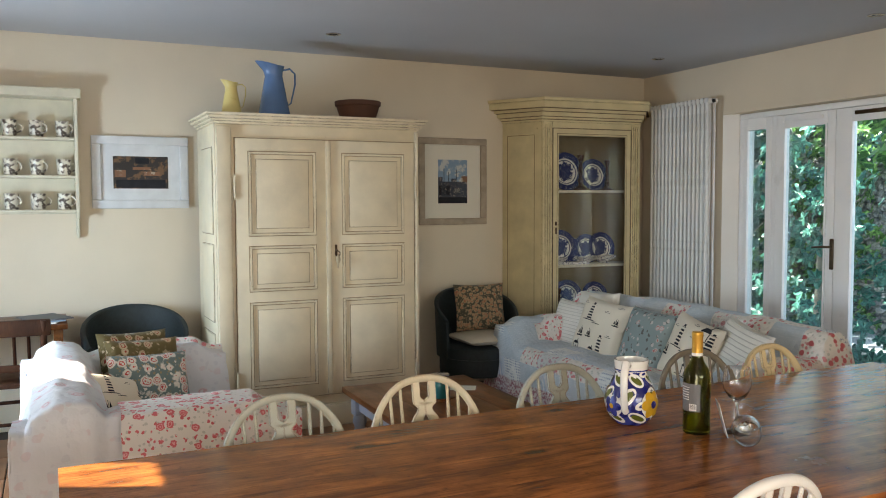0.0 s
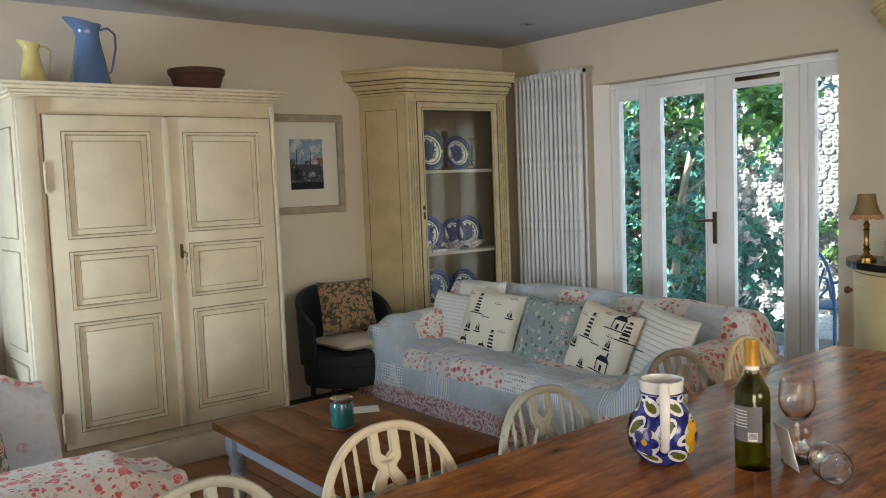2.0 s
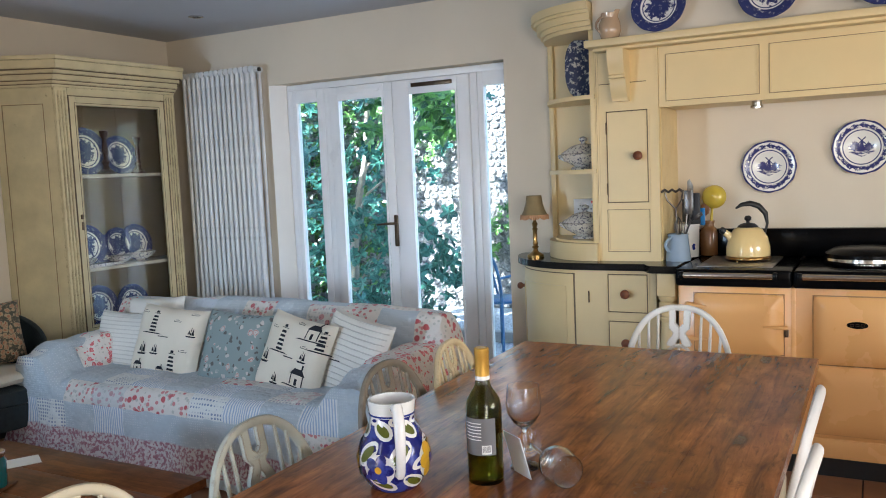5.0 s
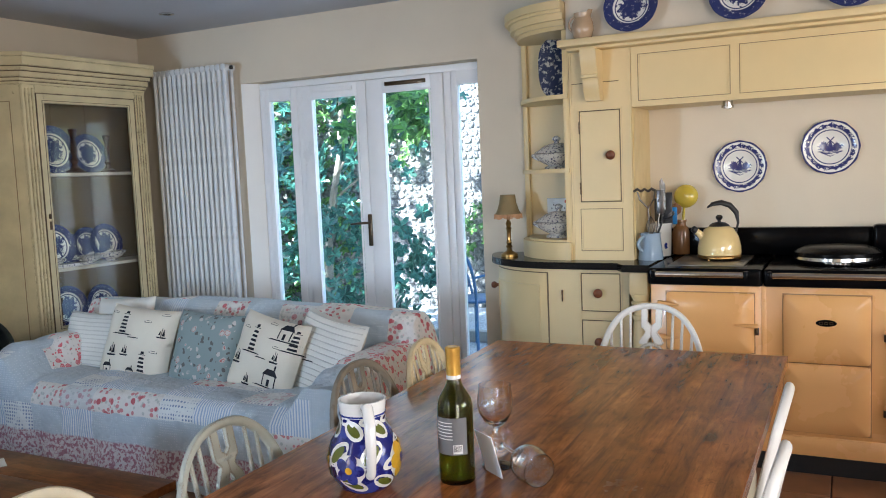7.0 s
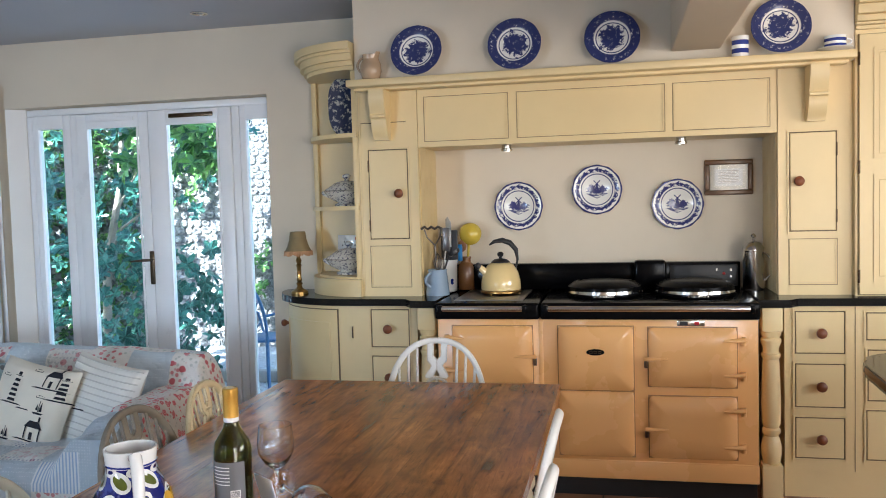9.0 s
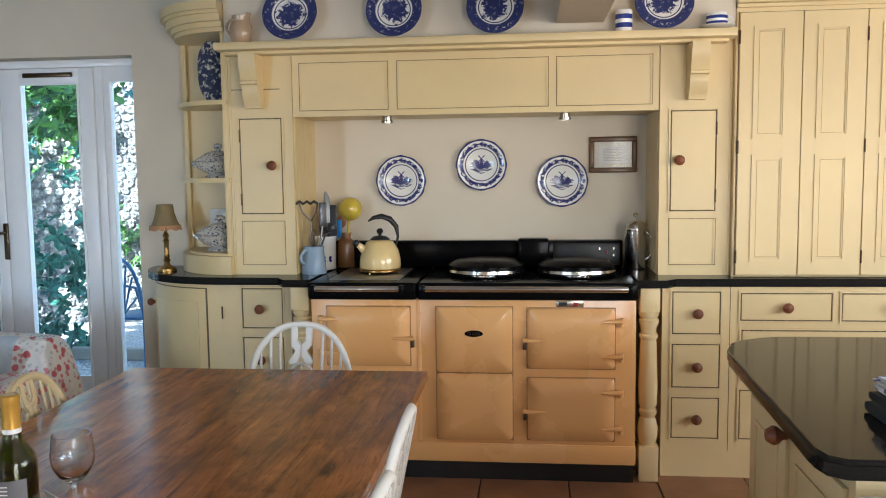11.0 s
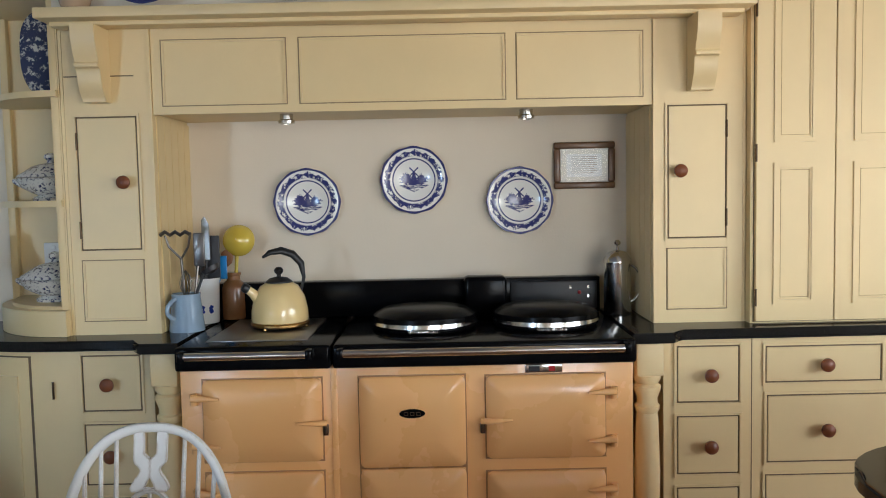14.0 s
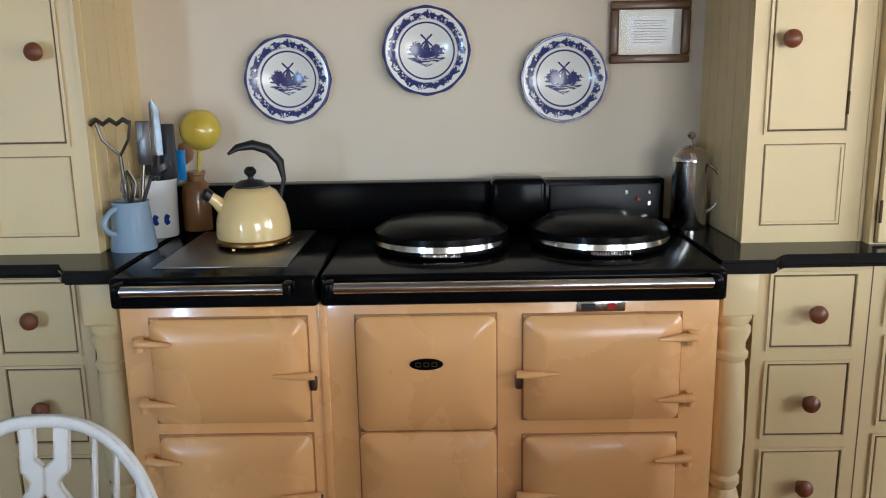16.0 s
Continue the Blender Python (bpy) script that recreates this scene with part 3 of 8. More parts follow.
def tube(bm, pts, r, seg=10, flat=1.0):
    """A rod along pts; r one radius or one for each point."""
    pts = [Vector(p) for p in pts]
    rad = r if isinstance(r, (list, tuple)) else [r] * len(pts)
    rings, side = [], None
    for i, p in enumerate(pts):
        d = (pts[min(i + 1, len(pts) - 1)] - pts[max(i - 1, 0)]).normalized()
        if side is None:
            side = d.orthogonal().normalized()
        side = (side - d * side.dot(d)).normalized()
        up = d.cross(side)
        rings.append([bm.verts.new(p + (side * math.cos(2 * math.pi * k / seg) + up * flat * math.sin(2 * math.pi * k / seg)) * rad[i]) for k in range(seg)])
    for a, b in zip(rings, rings[1:]):
        for k in range(seg):
            bm.faces.new((a[k], a[(k + 1) % seg], b[(k + 1) % seg], b[k]))
    bm.faces.new(list(reversed(rings[0])))
    bm.faces.new(rings[-1])
    return bm


def prism(bm, outline, depth, m=None):
    """A flat outline of (a, b) pushed out by depth along its third axis, placed by m."""
    m = m or Matrix()
    lo = [bm.verts.new(m @ Vector((a, b, 0))) for a, b in outline]
    hi = [bm.verts.new(m @ Vector((a, b, depth))) for a, b in outline]
    n = len(outline)
    bm.faces.new(list(reversed(lo)))
    bm.faces.new(hi)
    for i in range(n):
        bm.faces.new((lo[i], lo[(i + 1) % n], hi[(i + 1) % n], hi[i]))
    return bm


def mesh_of(name, bm, material, smooth=True, sharp=38):
    bmesh.ops.recalc_face_normals(bm, faces=bm.faces)
    me = bpy.data.meshes.new(name)
    bm.to_mesh(me)
    bm.free()
    me.materials.append(material)
    if smooth:
        me.polygons.foreach_set("use_smooth", [True] * len(me.polygons))
        me.set_sharp_from_angle(angle=radians(sharp))
    return me


def part(name, bm, material, parent=None, label="", smooth=True, at=None):
    ob = new(name, mesh_of(name, bm, material, smooth))
    if parent is not None:
        ob.parent = parent
    if at is not None:
        ob.matrix_basis = at
    if label:
        ob["label"] = label
    return ob


def thing(name, label, category, at=None, group="", kind=""):
    ob = new(name)
    ob.empty_display_size = 0.1
    ob.matrix_basis = at or Matrix()
    return tagged(ob, label, category, group, kind)


def solo(name, bm, material, label, category, at=None, group="", kind="", smooth=True):
    ob = part(name, bm, material, None, "", smooth, at)
    return tagged(ob, label, category, group, kind)


def bxm(*a, **k):
    return box(bmesh.new(), *a, **k)


def ring_strip(bm, x, y0, y1, z0, z1, w, d, side=-1):
    """A rectangular frame of strips of width w standing d proud of the plane x."""
    a, b = sorted((x, x + side * d))
    box(bm, a, y0, z0, b, y0 + w, z1)
    box(bm, a, y1 - w, z0, b, y1, z1)
    box(bm, a, y0 + w, z0, b, y1 - w, z0 + w)
    box(bm, a, y0 + w, z1 - w, b, y1 - w, z1)
    return bm


# ---- the room: floor, walls, ceiling ----
EAST, NORTH0, SLOPE, CEIL = 4.71, 5.94, 0.006, 2.485


def north(x):
    return NORTH0 + SLOPE * (EAST - x)


def structure(name, bm, material, label, category, smooth=False):
    return tagged(part(name, bm, material, None, "", smooth), label, category, "", "structure")


floor = structure("floor", bxm(-1.45, -2.9, -0.2, EAST + 0.2, 6.2, -0.012), M["grout"], "brown tiled floor with dark joints", "floor")
ceiling = structure("ceiling", bxm(-1.25, -2.9, CEIL, EAST + 0.24, 6.2, CEIL + 0.25), M["ceiling"], "plain white ceiling, its dimness put into a grey colour", "ceiling")
FD0, FD1, FDH = 3.235, 5.004, 2.085
bm = bmesh.new()
box(bm, EAST, -2.9, 0, EAST + 0.24, FD0, CEIL)
box(bm, EAST, FD1, 0, EAST + 0.24, 6.2, CEIL)
box(bm, EAST, FD0, FDH, EAST + 0.24, FD1, CEIL)
box(bm, EAST, FD0, -0.2, EAST + 0.24, FD1, 0.02)
structure("wall_east", bm, M["wall"], "cream plastered wall with garden doors", "wall")
bm = bmesh.new()
prism(bm, [(EAST, FD1), (EAST + 0.24, FD1), (EAST + 0.24, 4.923), (EAST + 0.085, 4.923)], FDH)
structure("trim_door_reveal", bm, M["reveal"], "splayed reveal beside the garden doors, coloured white for the daylight on it", "reveal")
bm = bmesh.new()
prism(bm, [(-1.45, north(-1.45)), (EAST, north(EAST)), (EAST, 6.2), (-1.45, 6.2)], CEIL)
structure("wall_north", bm, M["wall"], "cream plastered wall behind the wardrobe", "wall")
bm = bmesh.new()
WIN = ((-1.9, 0.1, 0.12, 2.1), (2.86, 3.10, 0.7, 2.15), (4.35, 4.8, 0.8, 2.15))
WEST = -1.15
edges = [-2.9] + [v for w in WIN for v in w[:2]] + [north(WEST)]
for a, b in zip(edges[::2], edges[1::2]):
    box(bm, WEST - 0.1, a, 0, WEST, b, CEIL)
for a, b, lo, hi in WIN:
    box(bm, WEST - 0.1, a, 0, WEST, b, lo)
    box(bm, WEST - 0.1, a, hi, WEST, b, CEIL)
structure("wall_west", bm, M["wall"], "cream plastered wall with windows", "wall")
bm = bmesh.new()
box(bm, WEST, -2.9, 0, 0.3, -2.6, CEIL)
box(bm, 2.9, -2.9, 0, EAST, -2.6, CEIL)
box(bm, 0.3, -2.9, 0, 2.9, -2.6, 0.95)
box(bm, 0.3, -2.9, 2.05, 2.9, -2.6, CEIL)
structure("wall_south", bm, M["wall"], "cream plastered wall with a wide window", "wall")
bm = bxm(-1.15, 0.75, 2.105, 4.26, 0.972, CEIL, bev=0.006)
structure("ceiling_beam", bm, M["wall"], "boxed-in plastered beam below the ceiling", "beam")
bm = bmesh.new()
box(bm, 4.275, 0.165, 2.02, EAST, 2.55, CEIL)
structure("chimney_breast", bm, M["wall"], "cream plastered chimney breast above the mantel shelf", "wall")


# ---- kitchen wall ----
K = M["kitchen"]
FACE, BASE, TOP = 4.312, 4.235, 0.938


def knob(parent, x, y, z, r=0.024, way=-1):
    m = Matrix.Translation((x, y, z)) @ Matrix.Rotation(radians(90 * way), 4, "Y")
    bm = lathe(bmesh.new(), [(0.009, 0), (0.010, 0.012), (0.012, 0.016), (r * 0.85, 0.022), (r, 0.030), (r * 0.95, 0.038), (r * 0.6, 0.045), (0.002, 0.047)], 18, m)
    return part("knob", bm, M["knob"], parent, "turned cherry-red wooden knob")


def beaded(parent, name, x, y0, y1, z0, z1, pull=None, proud=0.004):
    """An inset drawer or door front in a dark gap, with a bead round it."""
    g = part("gap", bxm(x - 0.0015, y0, z0, x + 0.006, y1, z1), M["groove"], parent, smooth=False)
    f = part(name, bxm(x - proud, y0 + 0.005, z0 + 0.005, x + 0.015, y1 - 0.005, z1 - 0.005, bev=0.0015, seg=1), K, parent)
    bm = ring_strip(bmesh.new(), x - proud, y0 - 0.009, y1 + 0.009, z0 - 0.009, z1 + 0.009, 0.008, 0.003)
    part("bead", bm, K, parent, smooth=False)
    if pull:
        knob(f, x - proud, pull[0], pull[1])
    return f


def fielded(parent, x, y0, y1, z0, z1):
    """A flush panel marked by a scored moulding."""
    part("moulding", ring_strip(bmesh.new(), x, y0, y1, z0, z1, 0.0035, 0.0012), M["glaze"], parent, smooth=False)
    part("panel", ring_strip(bmesh.new(), x, y0 + 0.0045, y1 - 0.0045, z0 + 0.0045, z1 - 0.0045, 0.007, 0.004), K, parent, smooth=False)


def hinge(parent, x, y, z):
    part("hinge", lathe(bmesh.new(), [(0.004, -0.03), (0.004, 0.03)], 8, Matrix.Translation((x - 0.004, y, z))), M["bronze"], parent)


def wall_cupboard(y0, y1, knob_y, hinge_y, inner):
    c = thing("wall_cupboard", "cream painted cupboard beside the cooker alcove, door shut", "cupboard", group="cupboards beside the cooker")
    part("body", bxm(FACE, y0, TOP, EAST - 0.004, y1, 2.02), K, c, smooth=False)
    if y0 > 1:
        d0, d1 = 2.29, 2.503
    else:
        d0, d1 = 0.232, 0.44
    d = beaded(c, "door", FACE, d0, d1, 1.238, 1.705, (knob_y, 1.475))
    for z in (1.31, 1.62):
        hinge(d, FACE, hinge_y, z)
    fielded(c, FACE, d0 - 0.004, d1 + 0.004, 0.985, 1.205)
    if y0 > 1:
        part("rail_groove", bxm(FACE - 0.001, y0 + 0.06, 1.842, FACE + 0.004, y1 - 0.012, 1.846), M["groove"], c, smooth=False)
    part("edge_bead", bxm(FACE - 0.004, y0, TOP + 0.005, FACE, y0 + 0.01, 2.0), K, c, smooth=False)
    part("edge_bead", bxm(FACE - 0.004, y1 - 0.01, TOP + 0.005, FACE, y1, 2.0), K, c, smooth=False)
    for i in range(5):
        x = FACE + 0.03 + i * 0.075
        part("board", bxm(x, inner - 0.0025, TOP + 0.004, x + 0.071, inner + 0.0025, 1.70), K, c, smooth=False)
    return c


wall_cupboard(2.235, 2.55, 2.335, 2.503, 2.233)
wall_cupboard(0.165, 0.49, 0.402, 0.232, 0.492)

mantel = thing("overmantel", "cream panelled mantel with moulded shelf over the cooker", "mantel")
part("fascia", bxm(FACE + 0.004, 0.492, 1.708, FACE + 0.05, 2.233, 2.02), K, mantel, smooth=False)
part("soffit", bxm(FACE + 0.05, 0.492, 1.712, EAST - 0.004, 2.233, 1.735), K, mantel, smooth=False)
for a, b in ((1.762, 2.2), (1.0, 1.722), (0.521, 0.966)):
    fielded(mantel, FACE + 0.004, a, b, 1.735, 1.966)
bm = bxm(4.16, 0.182, 2.015, EAST - 0.3, 2.563, 2.05, bev=0.004)
part("shelf", bm, K, mantel)
part("bed_mould", bxm(4.225, 0.2, 2.0, 4.3, 2.54, 2.019, bev=0.006), K, mantel)


def corbel(y):
    out = [(0, 0)]
    for i in range(9):
        a = radians(90 * i / 8)
        out.append((0.125 - 0.03 * (1 - math.cos(a)), -0.02 - 0.10 * i / 8))
    out += [(0.098, -0.125), (0.105, -0.128), (0.105, -0.138), (0.09, -0.142)]
    for i in range(7):
        out.append((0.085 - 0.035 * (i / 6) ** 2, -0.15 - 0.09 * i / 6))
    out += [(0.05, -0.25), (0, -0.25)]
    out = [(0, 0), (0.125, 0)] + out[1:]
    m = Matrix.Translation((FACE, y - 0.04, 2.0)) @ Matrix(((-1, 0, 0, 0), (0, 0, 1, 0), (0, 1, 0, 0), (0, 0, 0, 1)))
    part("corbel", prism(bmesh.new(), out, 0.08, m), K, mantel, "scrolled shelf bracket")


corbel(2.415)
corbel(0.33)
for y in (1.79, 0.92):
    s = thing("spotlight", "small chrome downlight under the mantel", "lamp", group="mantel downlights")
    part("housing", lathe(bmesh.new(), [(0.024, 0), (0.024, -0.02), (0.03, -0.024), (0.03, -0.034), (0.02, -0.036), (0.018, -0.02)], 20, Matrix.Translation((4.43, y, 1.712))), M["steel"], s)

# base units
base = thing("base_unit", "cream painted drawer unit with cherry-red knobs", "cabinet", group="kitchen base units")
part("body", bxm(BASE, 2.245, 0.1, EAST - 0.004, 2.60, TOP - 0.036), K, base, smooth=False)
part("plinth", bxm(BASE + 0.03, 2.245, 0, EAST - 0.01, 2.60, 0.1), K, base, smooth=False)
for z0, z1 in ((0.682, 0.88), (0.42, 0.638), (0.16, 0.375)):
    beaded(base, "drawer", BASE, 2.287, 2.492, z0, z1, (2.395, (z0 + z1) / 2 + 0.0))

RC, RR = (4.70, 2.60), 0.50
end_unit = thing("curved_end_unit", "cream base unit with a bowed door", "cabinet", group="kitchen base units")


def bow(bm, r0, r1, z0, z1, a0=90, a1=180, n=22, c=RC):
    """A slab bent round the end of the run, from radius r0 to r1."""
    def f(u, v):
        a = radians(a0 + (a1 - a0) * u)
        r, z = ((r0, z0), (r1, z0), (r1, z1), (r0, z1))[int(v * 4 + 0.5) % 4]
        return Vector((c[0] + r * math.cos(a) * (c[0] - BASE) / RR, c[1] + r * math.sin(a), z))
    g = sheet(bm, n, 4, f, close_v=True)
    bm.faces.new(g[0])
    bm.faces.new(list(reversed(g[-1])))
    return bm


part("body", bow(bmesh.new(), 0.02, RR, 0.1, TOP - 0.036), K, end_unit)
part("plinth", bow(bmesh.new(), 0.02, RR - 0.03, 0, 0.1), K, end_unit)
part("gap", bow(bmesh.new(), RR, RR + 0.0015, 0.15, 0.88, 112, 172), M["groove"], end_unit)
d = part("door", bow(bmesh.new(), RR, RR + 0.004, 0.155, 0.875, 113, 171), K, end_unit)
for a0, a1, z0, z1 in ((118, 119.2, 0.22, 0.81), (165, 166.2, 0.22, 0.81), (119.2, 165, 0.80, 0.81), (119.2, 165, 0.22, 0.23)):
    part("moulding", bow(bmesh.new(), RR + 0.004, RR + 0.010, z0, z1, a0, a1), K, d)
a = radians(115.5)
kb = Matrix.Translation((RC[0] + (RR + 0.004) * math.cos(a) * (RC[0] - BASE) / RR, RC[1] + (RR + 0.004) * math.sin(a), 0.77)) @ Matrix.Rotation(a, 4, "Z") @ Matrix.Rotation(radians(90), 4, "Y")
part("knob", lathe(bmesh.new(), [(0.009, 0), (0.01, 0.012), (0.018, 0.02), (0.021, 0.03), (0.013, 0.044), (0.002, 0.047)], 18, kb), M["knob"], d, "turned cherry-red wooden knob")
hinge(end_unit, BASE - 0.004, 2.592, 0.76)

# worktops
wt = bmesh.new()
out = [(EAST - 0.003, 2.112), (4.105, 2.112), (4.105, 2.25), (4.15, 2.28), (4.195, 2.285), (4.195, 2.60)]
for i in range(1, 17):
    a = radians(180 - 90 * i / 16)
    out.append((RC[0] + (RC[0] - 4.195) * math.cos(a), RC[1] + 0.54 * math.sin(a)))
out[-1] = (EAST - 0.003, out[-1][1])
prism(wt, out, 0.036, Matrix.Translation((0, 0, TOP - 0.036)))
bmesh.ops.bevel(wt, geom=[e for e in wt.edges if abs(e.verts[0].co.z - e.verts[1].co.z) < 1e-5], offset=0.007, segments=2, affect="EDGES")
solo("worktop", wt, M["granite"], "polished black granite worktop with a rounded end", "worktop", group="granite worktops")
wt = bmesh.new()
prism(wt, [(EAST - 0.003, 0.612), (EAST - 0.003, -0.815), (4.19, -0.815), (4.175, -0.80), (4.175, 0.43), (4.15, 0.445), (4.105, 0.47), (4.105, 0.612)], 0.036, Matrix.Translation((0, 0, TOP - 0.036)))
bmesh.ops.bevel(wt, geom=[e for e in wt.edges if abs(e.verts[0].co.z - e.verts[1].co.z) < 1e-5], offset=0.007, segments=2, affect="EDGES")
solo("worktop", wt, M["granite"], "long polished black granite worktop under the larder", "worktop", group="granite worktops")


def turned_post(y):
    p = thing("turned_post", "cream painted turned post carrying the worktop", "post", group="turned posts beside the cooker")
    bm = bmesh.new()
    x = 4.165
    box(bm, x - 0.045, y - 0.045, 0.79, x + 0.045, y + 0.045, TOP - 0.037, bev=0.006)
    box(bm, x - 0.045, y - 0.045, 0, x + 0.045, y + 0.045, 0.17, bev=0.006)
    prof = [(0.03, 0.165), (0.038, 0.18), (0.044, 0.21), (0.046, 0.25), (0.036, 0.29), (0.03, 0.30), (0.040, 0.315), (0.040, 0.33), (0.032, 0.34), (0.041, 0.36), (0.043, 0.45), (0.037, 0.64), (0.034, 0.66), (0.042, 0.672), (0.042, 0.684), (0.035, 0.69), (0.034, 0.71), (0.045, 0.74), (0.045, 0.752), (0.036, 0.76), (0.045, 0.775), (0.045, 0.79), (0.03, 0.795)]
    lathe(bm, prof, 28, Matrix.Translation((x, y, 0)))
    part("shaft", bm, K, p)


turned_post(2.172)
turned_post(0.55)

ru = thing("base_unit", "wide cream drawer unit with cherry-red knobs", "cabinet", group="kitchen base units")
BR = 4.20
part("body", bxm(BR, -0.80, 0.125, EAST - 0.004, 0.485, TOP - 0.036), K, ru, smooth=False)
part("plinth", bxm(BR + 0.01, -0.80, 0, EAST - 0.01, 0.485, 0.125), K, ru, smooth=False)
for z0, z1 in ((0.678, 0.876), (0.427, 0.632), (0.187, 0.381)):
    beaded(ru, "drawer", BR, 0.224, 0.44, z0, z1, (0.33, (z0 + z1) / 2))
for y0, y1 in ((-0.264, 0.136), (-0.745, -0.305)):
    beaded(ru, "drawer", BR, y0, y1, 0.742, 0.87, ((y0 + y1) / 2 - 0.0, 0.806))
beaded(ru, "drawer", BR, -0.745, 0.13, 0.462, 0.70, (-0.069, 0.58))
beaded(ru, "drawer", BR, -0.745, 0.135, 0.187, 0.421, (-0.069, 0.30))
part("stile_groove", bxm(BR - 0.001, 0.18, 0.13, BR + 0.004, 0.183, 0.9), M["groove"], ru, smooth=False)

tall = thing("larder_cupboard", "tall cream cupboard with three panelled folding doors", "cupboard")
TF = 4.27
part("body", bxm(TF, -0.735, TOP, EAST - 0.004, 0.163, 2.2), K, tall, smooth=False)
bm = bmesh.new()
for x, z0, z1 in ((TF - 0.012, 2.15, 2.17), (TF - 0.02, 2.17, 2.185), (TF - 0.03, 2.185, 2.215), (TF - 0.05, 2.215, 2.26), (TF - 0.065, 2.26, 2.29)):
    box(bm, x, -0.735 - (TF - x), z0, EAST - 0.004, 0.163, z1, bev=0.003, seg=1)
part("cornice", bm, K, tall)
for i, (y1, y0) in enumerate(((0.150, -0.122), (-0.125, -0.397), (-0.400, -0.672))):
    part("gap", bxm(TF - 0.001, y0 - 0.003, TOP + 0.004, TF + 0.004, y1 + 0.003, 2.132), M["groove"], tall, smooth=False)
    dr = part("door", bxm(TF - 0.018, y0, TOP + 0.008, TF, y1, 2.128, bev=0.002, seg=1), K, tall)
    for z0, z1 in ((1.005, 1.495), (1.565, 2.068)):
        a, b = y0 + 0.065, y1 - 0.06
        part("panel", ring_strip(bmesh.new(), TF - 0.018, a, b, z0, z1, 0.016, 0.006), K, dr, smooth=False)
        part("moulding", ring_strip(bmesh.new(), TF - 0.018, a + 0.017, b - 0.017, z0 + 0.017, z1 - 0.017, 0.005, 0.003), K, dr, smooth=False)
        # soft shade of the moulding, painted as a thin brown line
        part("groove", ring_strip(bmesh.new(), TF - 0.018, a + 0.024, b - 0.024, z0 + 0.024, z1 - 0.024, 0.002, 0.001), M["panel_shade"], dr, smooth=False)
    for z in (1.03, 1.53, 2.02):
        if i != 1:
            hinge(dr, TF - 0.018, y1 + 0.001, z)
    if i == 2:
        knob(dr, TF - 0.018, y0 + 0.028, 1.527, 0.024)

# rounded corner shelves
sh = thing("corner_shelf", "rounded cream open shelf unit with moulded top", "shelf")
SC, SR = (EAST - 0.002, 2.555), 0.385


def quarter(bm, r, z0, z1, rx=None, c=SC, n=16):
    rx = rx or r * 1.12
    pts = [(c[0], c[1])] + [(c[0] - rx * math.cos(radians(90 * i / n)), c[1] + r * math.sin(radians(90 * i / n))) for i in range(n + 1)]
    return prism(bm, pts, z1 - z0, Matrix.Translation((0, 0, z0)))


def arc(bm, r0, r1, z0, z1, n=18):
    def f(u, v):
        a = radians(90 * u)
        r, z = ((r0, z0), (r1, z0), (r1, z1), (r0, z1))[int(v * 4 + 0.5) % 4]
        return Vector((SC[0] - r * 1.12 * math.cos(a), SC[1] + r * math.sin(a), z))
    g = sheet(bm, n, 4, f, close_v=True)
    bm.faces.new(g[0])
    bm.faces.new(list(reversed(g[-1])))
    return bm


part("back_panel", bxm(EAST - 0.022, 2.556, TOP, EAST - 0.004, 2.555 + SR, 2.15), K, sh, smooth=False)
part("side_panel", bxm(4.305, 2.5515, TOP, EAST - 0.022, 2.556, 2.15), K, sh, smooth=False)
part("plinth", arc(bmesh.new(), 0.30, SR + 0.005, TOP + 0.001, 1.03), K, sh)
for z in (1.02, 1.395, 1.775):
    bm = quarter(bmesh.new(), SR - (0.03 if z < 1.1 else 0.005), z, z + 0.022)
    part("shelf", bm, K, sh)
part("stile", bxm(EAST - 0.05, 2.555 + SR - 0.03, 1.03, EAST - 0.022, 2.555 + SR, 2.13, bev=0.004), K, sh)
part("stile", bxm(4.305, 2.5565, 1.03, 4.33, 2.585, 2.13, bev=0.004), K, sh)
for r0, r1, z0, z1 in ((0.10, SR + 0.005, 2.12, 2.14), (0.10, SR + 0.02, 2.14, 2.165), (0.10, SR + 0.04, 2.165, 2.20), (0.10, SR + 0.055, 2.20, 2.215), (0.10, SR + 0.07, 2.215, 2.255)):
    part("cornice", arc(bmesh.new(), r0, r1, z0, z1), K, sh)

sock = thing("socket", "white double wall socket in the corner shelf", "socket")
part("plate", bxm(EAST - 0.034, 2.66, 1.165, EAST - 0.0225, 2.815, 1.25, bev=0.004), M["white_china"], sock)
bm = bmesh.new()
for y in (2.70, 2.775):
    for dy, dz in ((0, 0.012), (-0.011, -0.008), (0.011, -0.008)):
        box(bm, EAST - 0.0345, y + dy - 0.003, 1.20 + dz - 0.004, EAST - 0.0335, y + dy + 0.003, 1.20 + dz + 0.004)
part("hole", bm, M["black"], sock)
for y in (2.70, 2.775):
    part("rocker", bxm(EAST - 0.037, y - 0.009, 1.222, EAST - 0.0335, y + 0.009, 1.238, bev=0.002), M["red"] if y < 2.72 else M["white_china"], sock, "red-lit rocker" if y < 2.72 else "white rocker")


